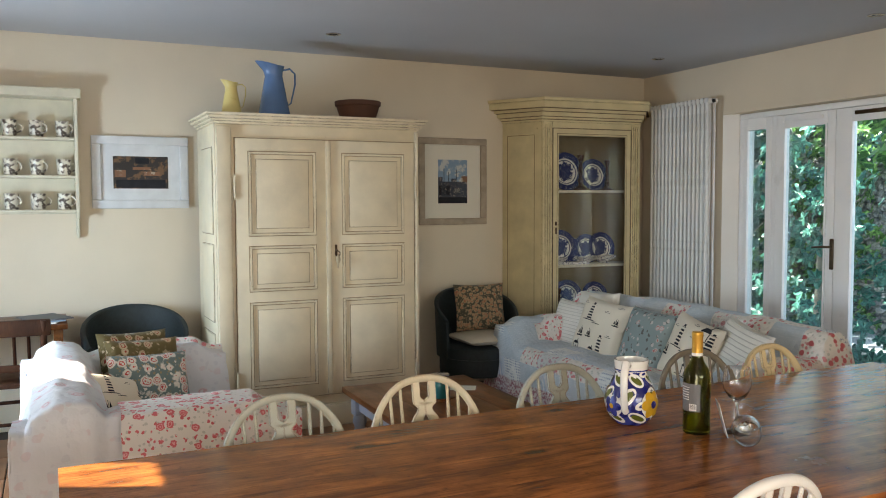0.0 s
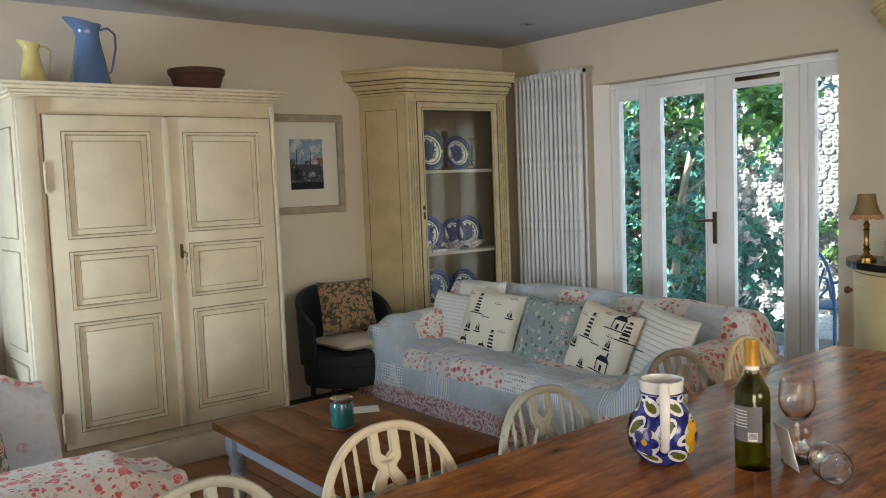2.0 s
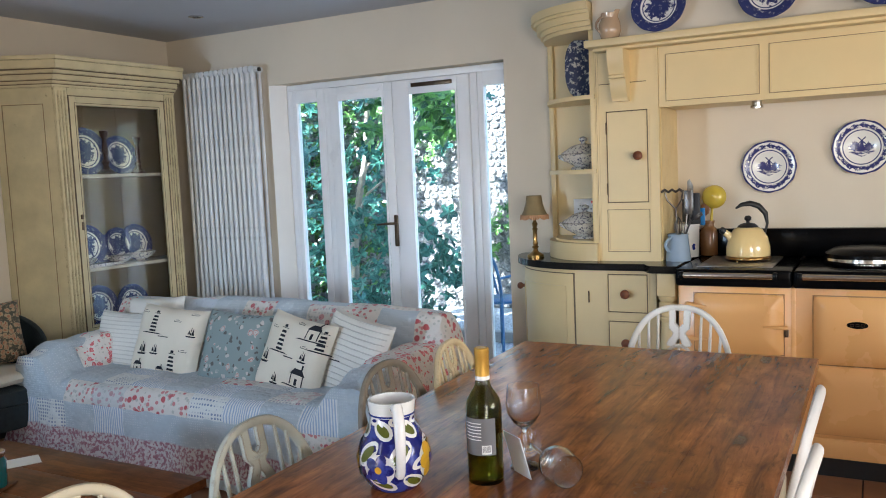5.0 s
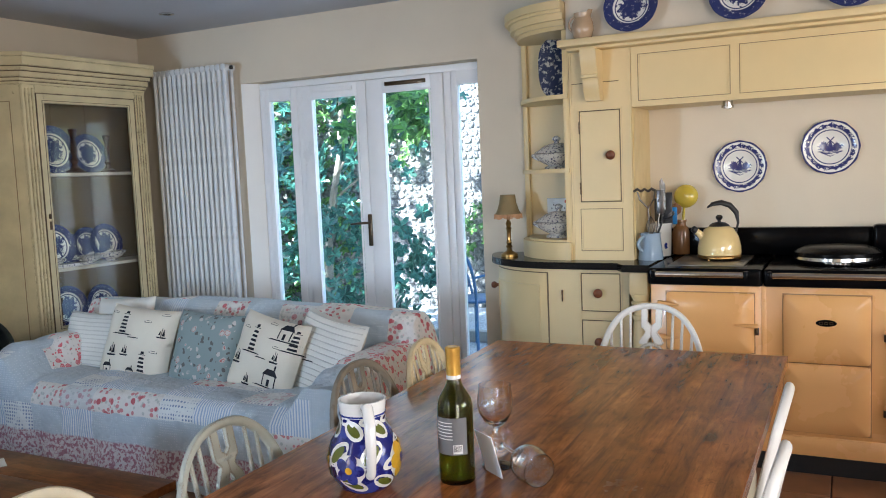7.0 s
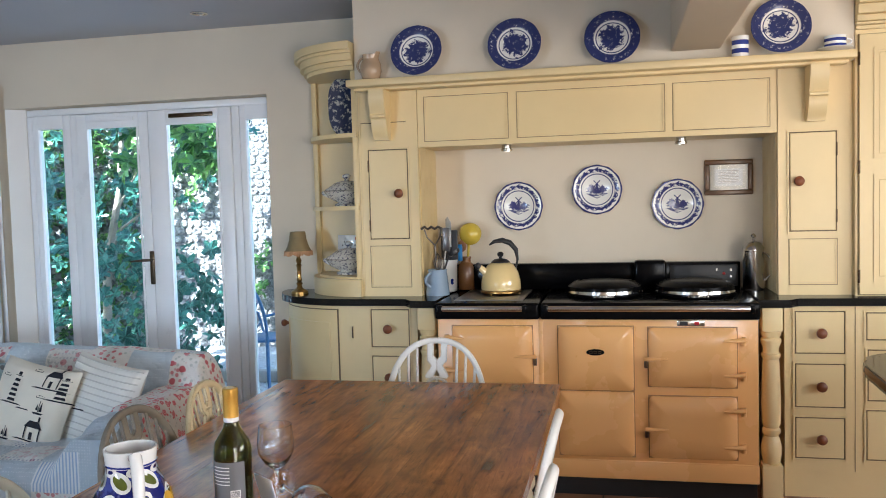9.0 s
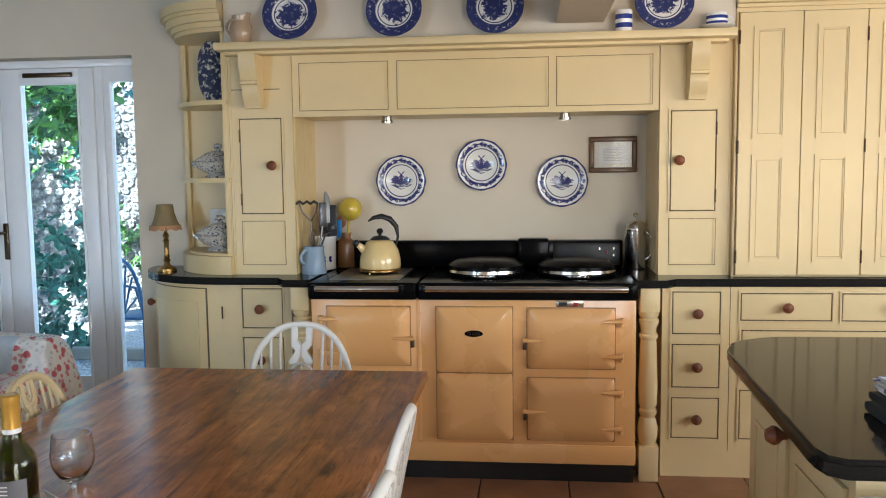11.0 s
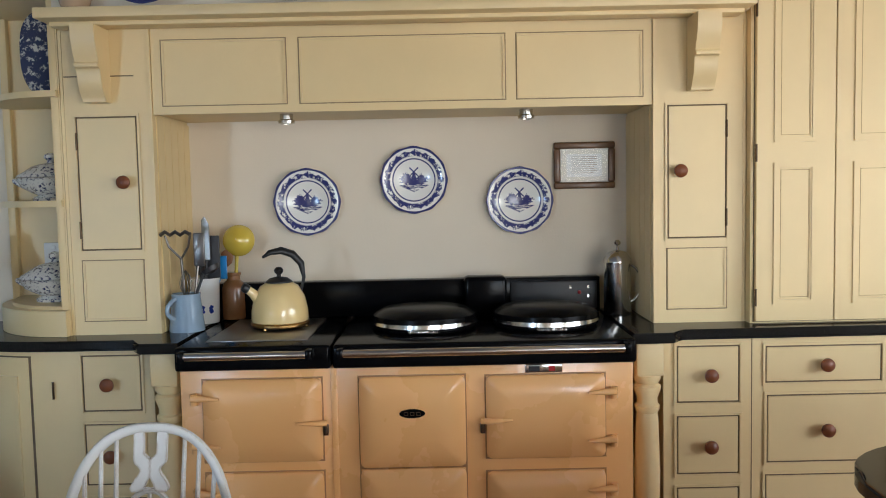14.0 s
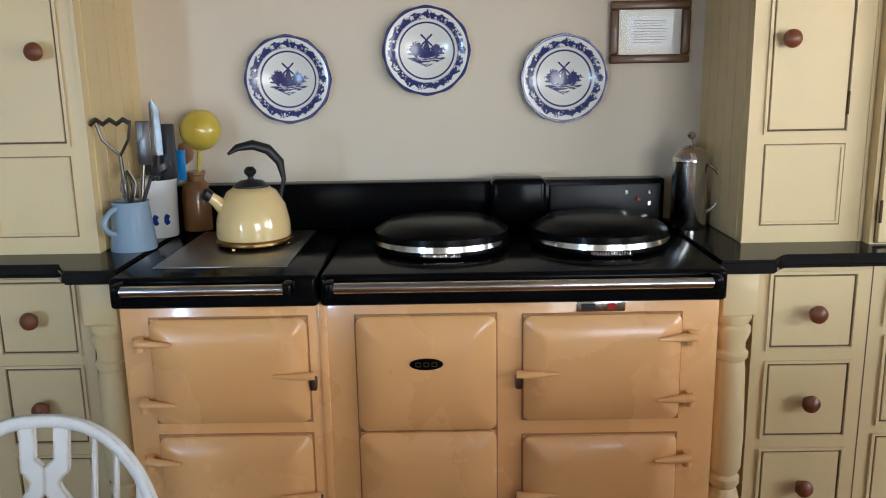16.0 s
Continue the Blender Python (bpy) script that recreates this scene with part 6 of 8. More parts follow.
for x0, x1 in ((0.0, 0.085), (CW - 0.085, CW)):
    box(bm, x0, -0.012, 0.5, x1, 0.0, 2.0, bev=0.004)
    for k in (0.2, 0.45, 0.7):
        box(bm, x0 + 0.085 * k, -0.02, 0.52, x0 + 0.085 * k + 0.014, -0.011, 1.98, bev=0.003)
box(bm, 0.085, -0.012, 1.955, CW - 0.085, 0.0, 2.0, bev=0.003)
part("face_frame", bm, C, gc, "reeded uprights")
gdoor = part("door", front_ring(bmesh.new(), 0.092, CW - 0.092, 0.51, 1.95, 0.052, -0.010, 0.012), C, gc)
part("pane_crevice", front_ring(bmesh.new(), 0.128, CW - 0.128, 0.546, 1.914, 0.003, -0.0112, -0.0098), M["groove"], gdoor, smooth=False)
part("door_gap", front_ring(bmesh.new(), 0.087, CW - 0.087, 0.505, 1.955, 0.005, -0.013, -0.009), M["groove"], gdoor, smooth=False)
part("door_pane", bxm(0.144, -0.001, 0.562, CW - 0.144, 0.003, 1.898), M["picture_glass"], gdoor, smooth=False)
part("key_plate", bxm(0.112, -0.014, 1.15, 0.126, -0.0105, 1.20, bev=0.002), M["bronze"], gdoor)
part("latch", bxm(0.108, -0.022, 1.215, 0.122, -0.0105, 1.245, bev=0.004), M["bronze"], gdoor)
for z in (0.885, 1.465):
    part("shelf", bxm(0.03, 0.04, z, CW - 0.03, CD - 0.02, z + 0.02, bev=0.002), M["rack"], gc, "pale painted shelf")
part("side_panel_line", box(bmesh.new(), -0.0015, 0.05, 1.90, 0.001, 0.26, 1.904), M["glaze"], gc, smooth=False)
part("side_panel_line", box(bmesh.new(), -0.0015, 0.05, 0.3, 0.001, 0.053, 1.90), M["glaze"], gc, smooth=False)
part("side_panel_line", box(bmesh.new(), -0.0015, 0.257, 0.3, 0.001, 0.26, 1.90), M["glaze"], gc, smooth=False)


def in_cabinet(x, y, z):
    return gc.matrix_basis @ Matrix.Translation((x, y, z))


CABPLATE = plate_mesh(0.125, M["willow"], 0.004)
LEAN = Matrix.Rotation(radians(78), 4, "X")
for x, z, s in ((0.30, 0.906, 1.1), (0.54, 0.906, 0.95), (0.34, 1.486, 1.25), (0.62, 0.40, 1.0), (0.42, 0.906, 0.8), (0.68, 0.906, 1.0), (0.60, 1.486, 1.05), (0.36, 0.40, 1.1)):
    z = z if z > 0.5 else 0.506
    ob = new("plate", CABPLATE)
    ob.matrix_basis = in_cabinet(x, 0.24, z + 0.115 * s) @ LEAN @ Matrix.Scale(s, 4)
    tagged(ob, "blue and white plate propped in the cabinet", "plate", "plates in the cabinet")
bdk = part("floor_board", bxm(0.03, 0.03, 0.485, CW - 0.03, CD - 0.02, 0.505), M["rack"], gc, smooth=False)


canted(gc, CW, CD, 0.42)


def small_tureen(at, s):
    tt = thing("sauce_tureen", "small blue and white footed dish in the cabinet", "dish", at @ Matrix.Scale(s, 4), "china in the cabinet")
    part("bowl", lathe(bmesh.new(), [(0.045, 0), (0.035, 0.012), (0.07, 0.03), (0.085, 0.06), (0.09, 0.062), (0.07, 0.05)], 28), M["ware"], tt)
    for sgn in (-1, 1):
        bm = bmesh.new()
        handle_loop(bm, (sgn * 0.08, 0, 0.055), (sgn * 0.075, 0, 0.03), (sgn * 0.035, 0, 0.01), 0.005)
        part("handle", bm, M["ware"], tt)


small_tureen(in_cabinet(0.47, 0.12, 0.9055), 0.85)
small_tureen(in_cabinet(0.66, 0.15, 0.9055), 1.0)
small_tureen(in_cabinet(0.24, 0.17, 0.9055), 0.8)
small_tureen(in_cabinet(0.55, 0.14, 0.5055), 1.1)
pt = bmesh.new()
prism(pt, [(0.16 * math.cos(2 * math.pi * k / 36), 0.05 * math.sin(2 * math.pi * k / 36)) for k in range(36)], 0.02)
solo("oval_dish", pt, M["ware"], "long blue and white dish on the cabinet shelf", "dish", in_cabinet(0.32, 0.11, 0.9055))


def candlestick(at, s):
    c = thing("candlestick", "dark turned candlestick in the cabinet", "candlestick", at @ Matrix.Scale(s, 4), "candlesticks in the cabinet")
    part("stem", lathe(bmesh.new(), [(0.05, 0), (0.05, 0.012), (0.02, 0.03), (0.014, 0.05), (0.024, 0.07), (0.012, 0.09), (0.018, 0.14), (0.012, 0.20), (0.022, 0.225), (0.026, 0.25), (0.02, 0.252)], 24), M["dark_wood"], c)


candlestick(in_cabinet(0.43, 0.14, 1.4855), 1.1)
candlestick(in_cabinet(0.68, 0.14, 1.4855), 0.95)
candlestick(in_cabinet(0.22, 0.11, 0.5055), 0.85)


# ---- pictures and cup rack on the north wall ----
NW = math.degrees(math.atan(-SLOPE))


def on_north(x, z):
    return Matrix.Translation((x, north(x) - 0.002, z)) @ Matrix.Rotation(radians(NW), 4, "Z")


def picture(at, w, h, edge, mount, frame_mat, art, label):
    p = thing("picture", label, "picture", at)
    for x0, x1, z0, z1 in ((-w, w, h - edge, h), (-w, w, -h, edge - h), (-w, edge - w, edge - h, h - edge), (w - edge, w, edge - h, h - edge)):
        part("frame", bxm(x0, -0.028, z0, x1, 0, z1, bev=0.006, seg=3), frame_mat, p)
    part("mount", bxm(edge - w, -0.008, edge - h, w - edge, 0, h - edge), M["mount"] if frame_mat is not M["frame_white"] else M["frame_white"], p, smooth=False)
    aw_, ah = w - edge - mount, h - edge - mount
    part("art", bxm(-aw_, -0.010, -ah, aw_, -0.0082, ah), M["sky_art"] if art else M["dusk_art"], p, smooth=False)
    for x0, x1, z0, z1, mt in art or (( -0.9, 0.9, -0.95, -0.45, "ink"), (-0.95, -0.55, -0.3, 0.15, "rust_art"), (-0.3, 0.35, 0.16, 0.34, "rust_art"), (0.1, 0.7, -0.2, 0.05, "rust_art"), (-0.2, 0.3, 0.55, 0.9, "ink")):
        part("art_shape", bxm(aw_ * x0, -0.0112, ah * z0, aw_ * x1, -0.0102, ah * z1), M[mt], p, smooth=False)


M["dusk_art"] = printed("dusk_harbour_print", (0.025, 0.02, 0.018), (0.16, 0.085, 0.04), 13, 0.52, 0.6, 0.0)
M["quay_art"] = printed("quayside_print", (0.035, 0.04, 0.06), (0.30, 0.26, 0.22), 55, 0.55, 0.6, 0.0)
M["rust_art"] = printed("rust_print", (0.22, 0.10, 0.05), (0.40, 0.32, 0.24), 20, 0.55, 0.6, 0.0)
M["sky_art"] = printed("blue_harbour_print", (0.20, 0.30, 0.42), (0.55, 0.55, 0.52), 11, 0.5, 0.6, 0.0)
picture(on_north(0.592, 1.627), 0.30, 0.235, 0.055, 0.075, M["frame_white"], (), "white-framed dark harbour photograph")
picture(on_north(2.865, 1.585), 0.29, 0.333, 0.05, 0.115, M["frame_grey"], ((-1, 1, -1, -0.72, "ink"), (-1, 1, -0.72, 0.0, "quay_art"), (-0.95, -0.2, -0.62, -0.18, "ink"), (0.1, 0.5, -0.5, -0.32, "mount"), (-0.62, -0.58, -0.2, 0.62, "ink"), (-0.3, -0.27, -0.2, 0.45, "ink"), (0.22, 0.26, -0.2, 0.55, "ink"), (0.6, 1, -0.02, 0.25, "rust_art"), (-1, -0.7, 0.0, 0.2, "quay_art"), (-0.1, 0.2, 0.0, 0.14, "quay_art")), "limed oak frame with a harbour boats print")

rk = thing("cup_rack", "worn cream wall rack with three shelves of mugs", "shelf", on_north(0.217, 0) )
R_ = M["rack"]
part("side_board", bxm(-0.022, -0.13, 1.33, 0.0, 0, 2.075, bev=0.003), R_, rk)
part("side_board", bxm(-0.94, -0.13, 1.33, -0.918, 0, 2.075, bev=0.003), R_, rk)
part("bracket_end", bxm(-0.022, -0.05, 1.205, 0.0, 0, 1.33, bev=0.01), R_, rk)
part("cornice", bxm(-0.96, -0.16, 2.075, 0.02, 0, 2.135, bev=0.008), R_, rk)
part("back_board", bxm(-0.918, -0.012, 1.36, -0.022, 0, 2.075), R_, rk, smooth=False)
MUG = bmesh.new()
lathe(MUG, [(0.030, 0), (0.033, 0.004), (0.036, 0.085), (0.034, 0.085), (0.03, 0.008), (0.002, 0.006)], 24)
handle_loop(MUG, (0.033, -0.012, 0.07), (0.032, -0.012, 0.02), (0.026, -0.012, 0), 0.0045, 8)
MUGM = mesh_of("mug", MUG, M["cup_print"])
for z in (1.37, 1.582, 1.818):
    part("shelf", bxm(-0.918, -0.125, z, -0.022, -0.012, z + 0.018, bev=0.002), R_, rk)
    for i in range(6):
        ob = new("mug", MUGM)
        ob.matrix_basis = rk.matrix_basis @ Matrix.Translation((-0.085 - i * 0.148, -0.068, z + 0.0185)) @ Matrix.Rotation(0.5 * math.sin(i * 2.1 + z * 9), 4, "Z") @ Matrix.Scale(1.17, 4)
        tagged(ob, "cream mug with a dark printed picture", "mug", "mugs on the wall rack")


# ---- chairs ----
def wheelback(mat, label, at, rise=0.43, name="dining_chair"):
    """Windsor chair: saddle seat, turned legs, bowed back with spindles and a pierced splat. Faces local -y."""
    c = thing(name, label, "chair", at, "wheel-back chairs round the table")
    seat = bmesh.new()

    def sf(u, v):
        a = 2 * math.pi * v
        r = u
        x, y = 0.205 * math.copysign(abs(math.cos(a)) ** 0.8, math.cos(a)), 0.205 * math.copysign(abs(math.sin(a)) ** 0.8, math.sin(a))
        k = min(1, r * 2) if r < 0.5 else 1 - (r - 0.5) * 0.16
        z = 0.455 - 0.012 * (1 - min(1, r * 2) ** 2) if r < 0.5 else 0.455 - (r - 0.5) * 0.07
        return Vector((x * k * (1 - 0.1 * y), y * k, z))
    g = sheet(seat, 9, 32, lambda u, v: sf(max(u, 0.04), v), close_v=True)
    seat.faces.new(list(reversed(g[0])))
    seat.faces.new(g[-1])
    part("seat", seat, mat, c)
    for sx in (-1, 1):
        for sy in (-1, 1):
            foot, top = Vector((0.19 * sx, 0.185 * sy + (0.03 if sy > 0 else 0), 0)), Vector((0.13 * sx, 0.13 * sy, 0.43))
            pr = (0.011, 0.014, 0.019, 0.014, 0.020, 0.022, 0.016, 0.013)
            part("leg", tube(bmesh.new(), [foot.lerp(top, i / 7) for i in range(8)], list(pr), 12), mat, c)
    for sx in (-1, 1):
        part("stretcher", tube(bmesh.new(), [(0.165 * sx, -0.162, 0.18), (0.172 * sx, 0, 0.18), (0.165 * sx, 0.175, 0.18)], [0.009, 0.014, 0.009], 10), mat, c)
    part("stretcher", tube(bmesh.new(), [(-0.168, 0.0, 0.18), (0, 0, 0.18), (0.168, 0, 0.18)], [0.009, 0.014, 0.009], 10), mat, c)

    def back(x, z):
        return Vector((x, 0.165 + (z - 0.44) * 0.20 + 0.02 - 0.25 * x * x, z))
    pts = []
    for i in range(33):
        a = math.pi * i / 32
        x = -0.205 * math.copysign(abs(math.cos(a)) ** 0.85, math.cos(a))
        pts.append(back(x, 0.44 + rise * math.sin(a) ** 0.62))
    part("bow", tube(bmesh.new(), pts, 0.0135, 10, 0.8), mat, c)
    for x in (-0.155, -0.118, -0.082, 0.082, 0.118, 0.155):
        a = math.acos(min(1, (abs(x) * 1.02 / 0.205) ** (1 / 0.85)))
        zt = 0.44 + rise * math.sin(a) ** 0.62
        part("spindle", tube(bmesh.new(), [back(x * 0.86, 0.445), back(x * 0.95, 0.6), back(x, zt)], [0.0055, 0.007, 0.005], 8), mat, c)
    # splat: forked head, waist and small piercing, wheel with six spokes, plain foot; (height, outer, inner half width)
    head = [(0.723, 0.042, 0), (0.730, 0.047, 0), (0.732, 0.047, 0.012), (0.745, 0.041, 0.007), (0.755, 0.034, 0.0), (0.762, 0.028, 0), (0.772, 0.0235, 0), (0.78, 0.028, 0), (0.788, 0.038, 0), (0.797, 0.040, 0), (0.81, 0.040, 0.015), (0.862, 0.040, 0.016)]
    foot_ = [(0.445, 0.036, 0), (0.54, 0.042, 0), (0.585, 0.03, 0), (0.60, 0.024, 0), (0.615, 0.03, 0), (0.632, 0.046, 0)]
    fit_z = rise / 0.43
    bm = bmesh.new()
    for s in (-1, 1):
        for sp in (foot_, head):
            lo = []
            for z, o, i in sp:
                z = 0.445 + (z - 0.445) * fit_z
                b = back(0, z)
                lo.append([bm.verts.new((s * i, b.y - 0.005, z)), bm.verts.new((s * o, b.y - 0.005, z)), bm.verts.new((s * o, b.y + 0.006, z)), bm.verts.new((s * i, b.y + 0.006, z))])
            for a, b in zip(lo, lo[1:]):
                for k in range(4):
                    bm.faces.new((a[k], a[(k + 1) % 4], b[(k + 1) % 4], b[k]))
            bm.faces.new(lo[0])
            bm.faces.new(list(reversed(lo[-1])))

    def wheel(r, a):
        z = 0.445 + (0.678 + r * math.sin(a) - 0.445) * fit_z
        return back(0, z) + Vector((r * math.cos(a), 0, 0))
    tube(bm, [wheel(0.047, 2 * math.pi * k / 28) for k in range(29)], 0.0075, 6)
    for k in range(3):
        tube(bm, [wheel(0.046, math.pi * (k + 0.5) / 3), wheel(0.0, 0), wheel(-0.046, math.pi * (k + 0.5) / 3)], 0.0055, 6)
    tube(bm, [wheel(0.012, 2 * math.pi * k / 12) for k in range(13)], 0.006, 6)
    bmesh.ops.remove_doubles(bm, verts=bm.verts, dist=1e-5)
    part("splat", bm, mat, c, "pierced wheel-back splat")
    return c


def chair_at(x, y, turn):
    """Chair whose back's top stands at x, y."""
    m = Matrix.Rotation(radians(turn), 4, "Z")
    o = m @ Vector((0, 0.27, 0))
    return Matrix.Translation((x - o.x, y - o.y, 0)) @ m


wheelback(M["chair_sage"], "faded sage-grey wheel-back chair beside the settee", chair_at(0.64, 2.565, 4), 0.415)
CH = wheelback(M["chair_cream"], "cream painted wheel-back chair, chipped, pushed under the table", chair_at(1.12, 2.62, -2), 0.415)
wheelback(M["chair_sage"], "faded sage-grey wheel-back chair, chipped, at the table", chair_at(1.61, 2.585, 2), 0.415)
wheelback(M["chair_worn"], "weathered taupe wheel-back chair at the table", chair_at(2.23, 2.60, 0), 0.415)
wheelback(M["chair_straw"], "straw-yellow painted wheel-back chair at the table", chair_at(2.57, 2.555, 6), 0.415)
CWH = wheelback(M["chair_white"], "white painted wheel-back chair at the table's end", chair_at(3.36, 1.945, -90))
CSH = wheelback(M["chair_white"], "white painted wheel-back chair along the table, paint chipped", chair_at(2.36, 1.385, 180), 0.40)
for x, y, turn in ((1.88, 1.365, 178), (1.40, 1.42, 182)):
    copy_thing(CSH, chair_at(x, y, turn))

# ---- dining table ----
tb = thing("dining_table", "long waxed pine table with painted legs", "table")
N0, N1, S0, S1, X0, X1, TZ = 2.478, 2.498, 1.452, 1.44, 0.043, 3.12, 0.755
PL = 5
for i in range(PL):
    bm = bmesh.new()
    a0, a1 = i / PL, (i + 1) / PL
    e = 0.00015
    y = [S0 + (N0 - S0) * a0 + e, S0 + (N0 - S0) * a1 - e, S1 + (N1 - S1) * a1 - e, S1 + (N1 - S1) * a0 + e]
    prism(bm, [(X0, y[0]), (X1, y[3]), (X1, y[2]), (X0, y[1])], 0.032, Matrix.Translation((0, 0, TZ - 0.032)))
    bmesh.ops.bevel(bm, geom=[ed for ed in bm.edges if ed.verts[0].co.z > TZ - 0.001 and ed.verts[1].co.z > TZ - 0.001], offset=0.0005, segments=1, affect="EDGES")
    part("plank", bm, M["table"], tb)
CW_ = M["chair_cream"]
part("apron", bxm(0.16, 1.50, 0.62, 3.0, 1.525, TZ - 0.033, bev=0.002), CW_, tb)
bm = bmesh.new()
prism(bm, [(0.16, 2.385), (3.0, 2.385), (3.0, 2.41), (0.16, 2.41)], 0.10, Matrix.Translation((0, 0, 0.62)))
part("apron", bm, CW_, tb, smooth=False)
part("apron", bxm(2.975, 1.525, 0.62, 3.0, 2.384, TZ - 0.033, bev=0.002), CW_, tb)
part("apron", bxm(0.16, 1.525, 0.62, 0.185, 2.384, TZ - 0.033, bev=0.002), CW_, tb)
for x, y in ((0.21, 1.56), (0.21, 2.34), (2.93, 1.56), (2.93, 2.34)):
    bm = bmesh.new()
    box(bm, x - 0.042, y - 0.042, 0.60, x + 0.042, y + 0.042, TZ - 0.034, bev=0.004)
    lathe(bm, [(0.022, 0), (0.028, 0.04), (0.036, 0.40), (0.03, 0.43), (0.042, 0.45), (0.042, 0.47), (0.03, 0.49), (0.044, 0.54), (0.034, 0.58), (0.04, 0.605)], 24, Matrix.Translation((x, y, 0)))
    part("leg", bm, CW_, tb)

# ---- things on the dining table ----
M["cobalt_brush"] = printed("cobalt_brushwork", (0.008, 0.012, 0.14), (0.04, 0.06, 0.30), 26, 0.5)
M["olive_brush"] = paint("olive_brushwork", (0.12, 0.14, 0.02), 0.15, 0.3, 30, 60, 0.02, coat=0.4)
M["gold_brush"] = paint("ochre_brushwork", (0.68, 0.38, 0.03), 0.15, 0.2, 30, 60, 0.02, coat=0.4)
jg = thing("painted_jug", "blue and white hand-painted pottery jug with flowers", "jug", Matrix.Translation((1.622, 2.19, TZ)) @ Matrix.Rotation(radians(220), 4, "Z") @ Matrix.Diagonal((1.0, 1.0, 1.02, 1)))
JP = [(0.045, 0), (0.052, 0.004), (0.072, 0.035), (0.078, 0.065), (0.071, 0.098), (0.055, 0.128), (0.046, 0.148), (0.0465, 0.156), (0.048, 0.162)]
part("lining", lathe(bmesh.new(), [(0.0485, 0.158), (0.0495, 0.170), (0.0515, 0.186), (0.0515, 0.190), (0.047, 0.190), (0.044, 0.172), (0.042, 0.15), (0.05, 0.128), (0.062, 0.09), (0.06, 0.03), (0.002, 0.012)], 48, caps=False), M["white_china"], jg, "cream glazed lining and lip")
part("body", lathe(bmesh.new(), JP, 48, caps=False), M["cobalt_brush"], jg)


def jug_r(z):
    for (r0, z0), (r1, z1) in zip(JP, JP[1:]):
        if z0 <= z <= z1:
            return r0 + (r1 - r0) * (z - z0) / (z1 - z0)
    return 0.05


def dab(bm, ang, z, w, h, turn=0.0, lift=0.0012, n=14):
    """A brushed oval lying on the jug's belly."""
    c = bm.verts.new(((jug_r(z) + lift) * math.cos(ang), (jug_r(z) + lift) * math.sin(ang), z))
    ring = []
    for k in range(n):
        t = 2 * math.pi * k / n
        a, b = w * math.cos(t), h * math.sin(t)
        a, b = a * math.cos(turn) - b * math.sin(turn), a * math.sin(turn) + b * math.cos(turn)
        zz = min(max(z + b, 0.004), 0.160)
        r = jug_r(zz) + lift
        ring.append(bm.verts.new((r * math.cos(ang + a / r), r * math.sin(ang + a / r), zz)))
    for k in range(n):
        bm.faces.new((c, ring[k], ring[(k + 1) % n]))


blue, olive, gold, white = bmesh.new(), bmesh.new(), bmesh.new(), bmesh.new()
for k in range(6):
    a = 2 * math.pi * k / 6
    for da, z, w, h, turn in ((0.05, 0.088, 0.033, 0.019, 0.8), (0.5, 0.135, 0.026, 0.016, -0.6), (0.5, 0.028, 0.032, 0.015, -0.4), (0.0, 0.152, 0.016, 0.010, 0.2), (0.62, 0.066, 0.022, 0.012, 0.3)):
        dab(white, a + da, z, w, h, turn, 0.0014)
        if z < 0.15 and da != 0.62:
            dab(olive, a + da, z, w * 0.72, h * 0.55, turn, 0.0024)
        else:
            dab(blue, a + da, z, w * 0.5, h * 0.4, turn, 0.0024)
for a0 in (1.15, 4.4):
    dab(white, a0, 0.066, 0.044, 0.040, 0, 0.0026)
    for k in range(6):
        t = 2 * math.pi * k / 6
        dab(gold, a0 + 0.30 * math.cos(t), 0.066 + 0.022 * math.sin(t), 0.020, 0.016, t, 0.0036)
    dab(blue, a0, 0.066, 0.012, 0.011, 0, 0.0044)
for a0 in (5.7,):
    dab(white, a0, 0.060, 0.036, 0.032, 0, 0.0026)
    for k in range(5):
        t = 2 * math.pi * k / 5
        dab(blue, a0 + 0.24 * math.cos(t), 0.060 + 0.018 * math.sin(t), 0.015, 0.012, t, 0.0036)
    dab(gold, a0, 0.060, 0.008, 0.008, 0, 0.0044)
for nm, bmx, mt in (("blue_brushwork", blue, "cobalt_brush"), ("white_brushwork", white, "white_china"), ("leaf_brushwork", olive, "olive_brush"), ("flower_brushwork", gold, "gold_brush")):
    tagged(part(nm, bmx, M[mt], jg), kind="stuff")
part("rim_line", lathe(bmesh.new(), [(0.0480, 0.159), (0.0500, 0.1595), (0.0505, 0.1625), (0.0490, 0.163)], 40, caps=False), M["stripe_blue"], jg)
part("handle", tube(bmesh.new(), [(0.048, 0, 0.180), (0.078, 0, 0.188), (0.100, 0, 0.16), (0.103, 0, 0.11), (0.09, 0, 0.06), (0.076, 0, 0.05)], [0.011, 0.012, 0.012, 0.011, 0.010, 0.011], 14), M["white_china"], jg, "thick cream handle")

bo = thing("wine_bottle", "green wine bottle, part full, with gold foil neck", "bottle", Matrix.Translation((1.725, 2.02, TZ)) @ Matrix.Diagonal((1.04, 1.04, 0.89, 1)))
BP = [(0.036, 0.0), (0.0375, 0.004), (0.0375, 0.185), (0.034, 0.205), (0.018, 0.235), (0.0145, 0.25), (0.0142, 0.275)]
part("glass_body", lathe(bmesh.new(), BP + [(0.0125, 0.275), (0.0125, 0.25), (0.016, 0.234), (0.031, 0.204), (0.0348, 0.185), (0.0348, 0.012), (0.002, 0.016)], 36, caps=True), M["bottle"], bo)
part("wine", lathe(bmesh.new(), [(0.002, 0.0165), (0.0344, 0.0125), (0.0344, 0.175), (0.002, 0.175)], 32), M["wine"], bo)
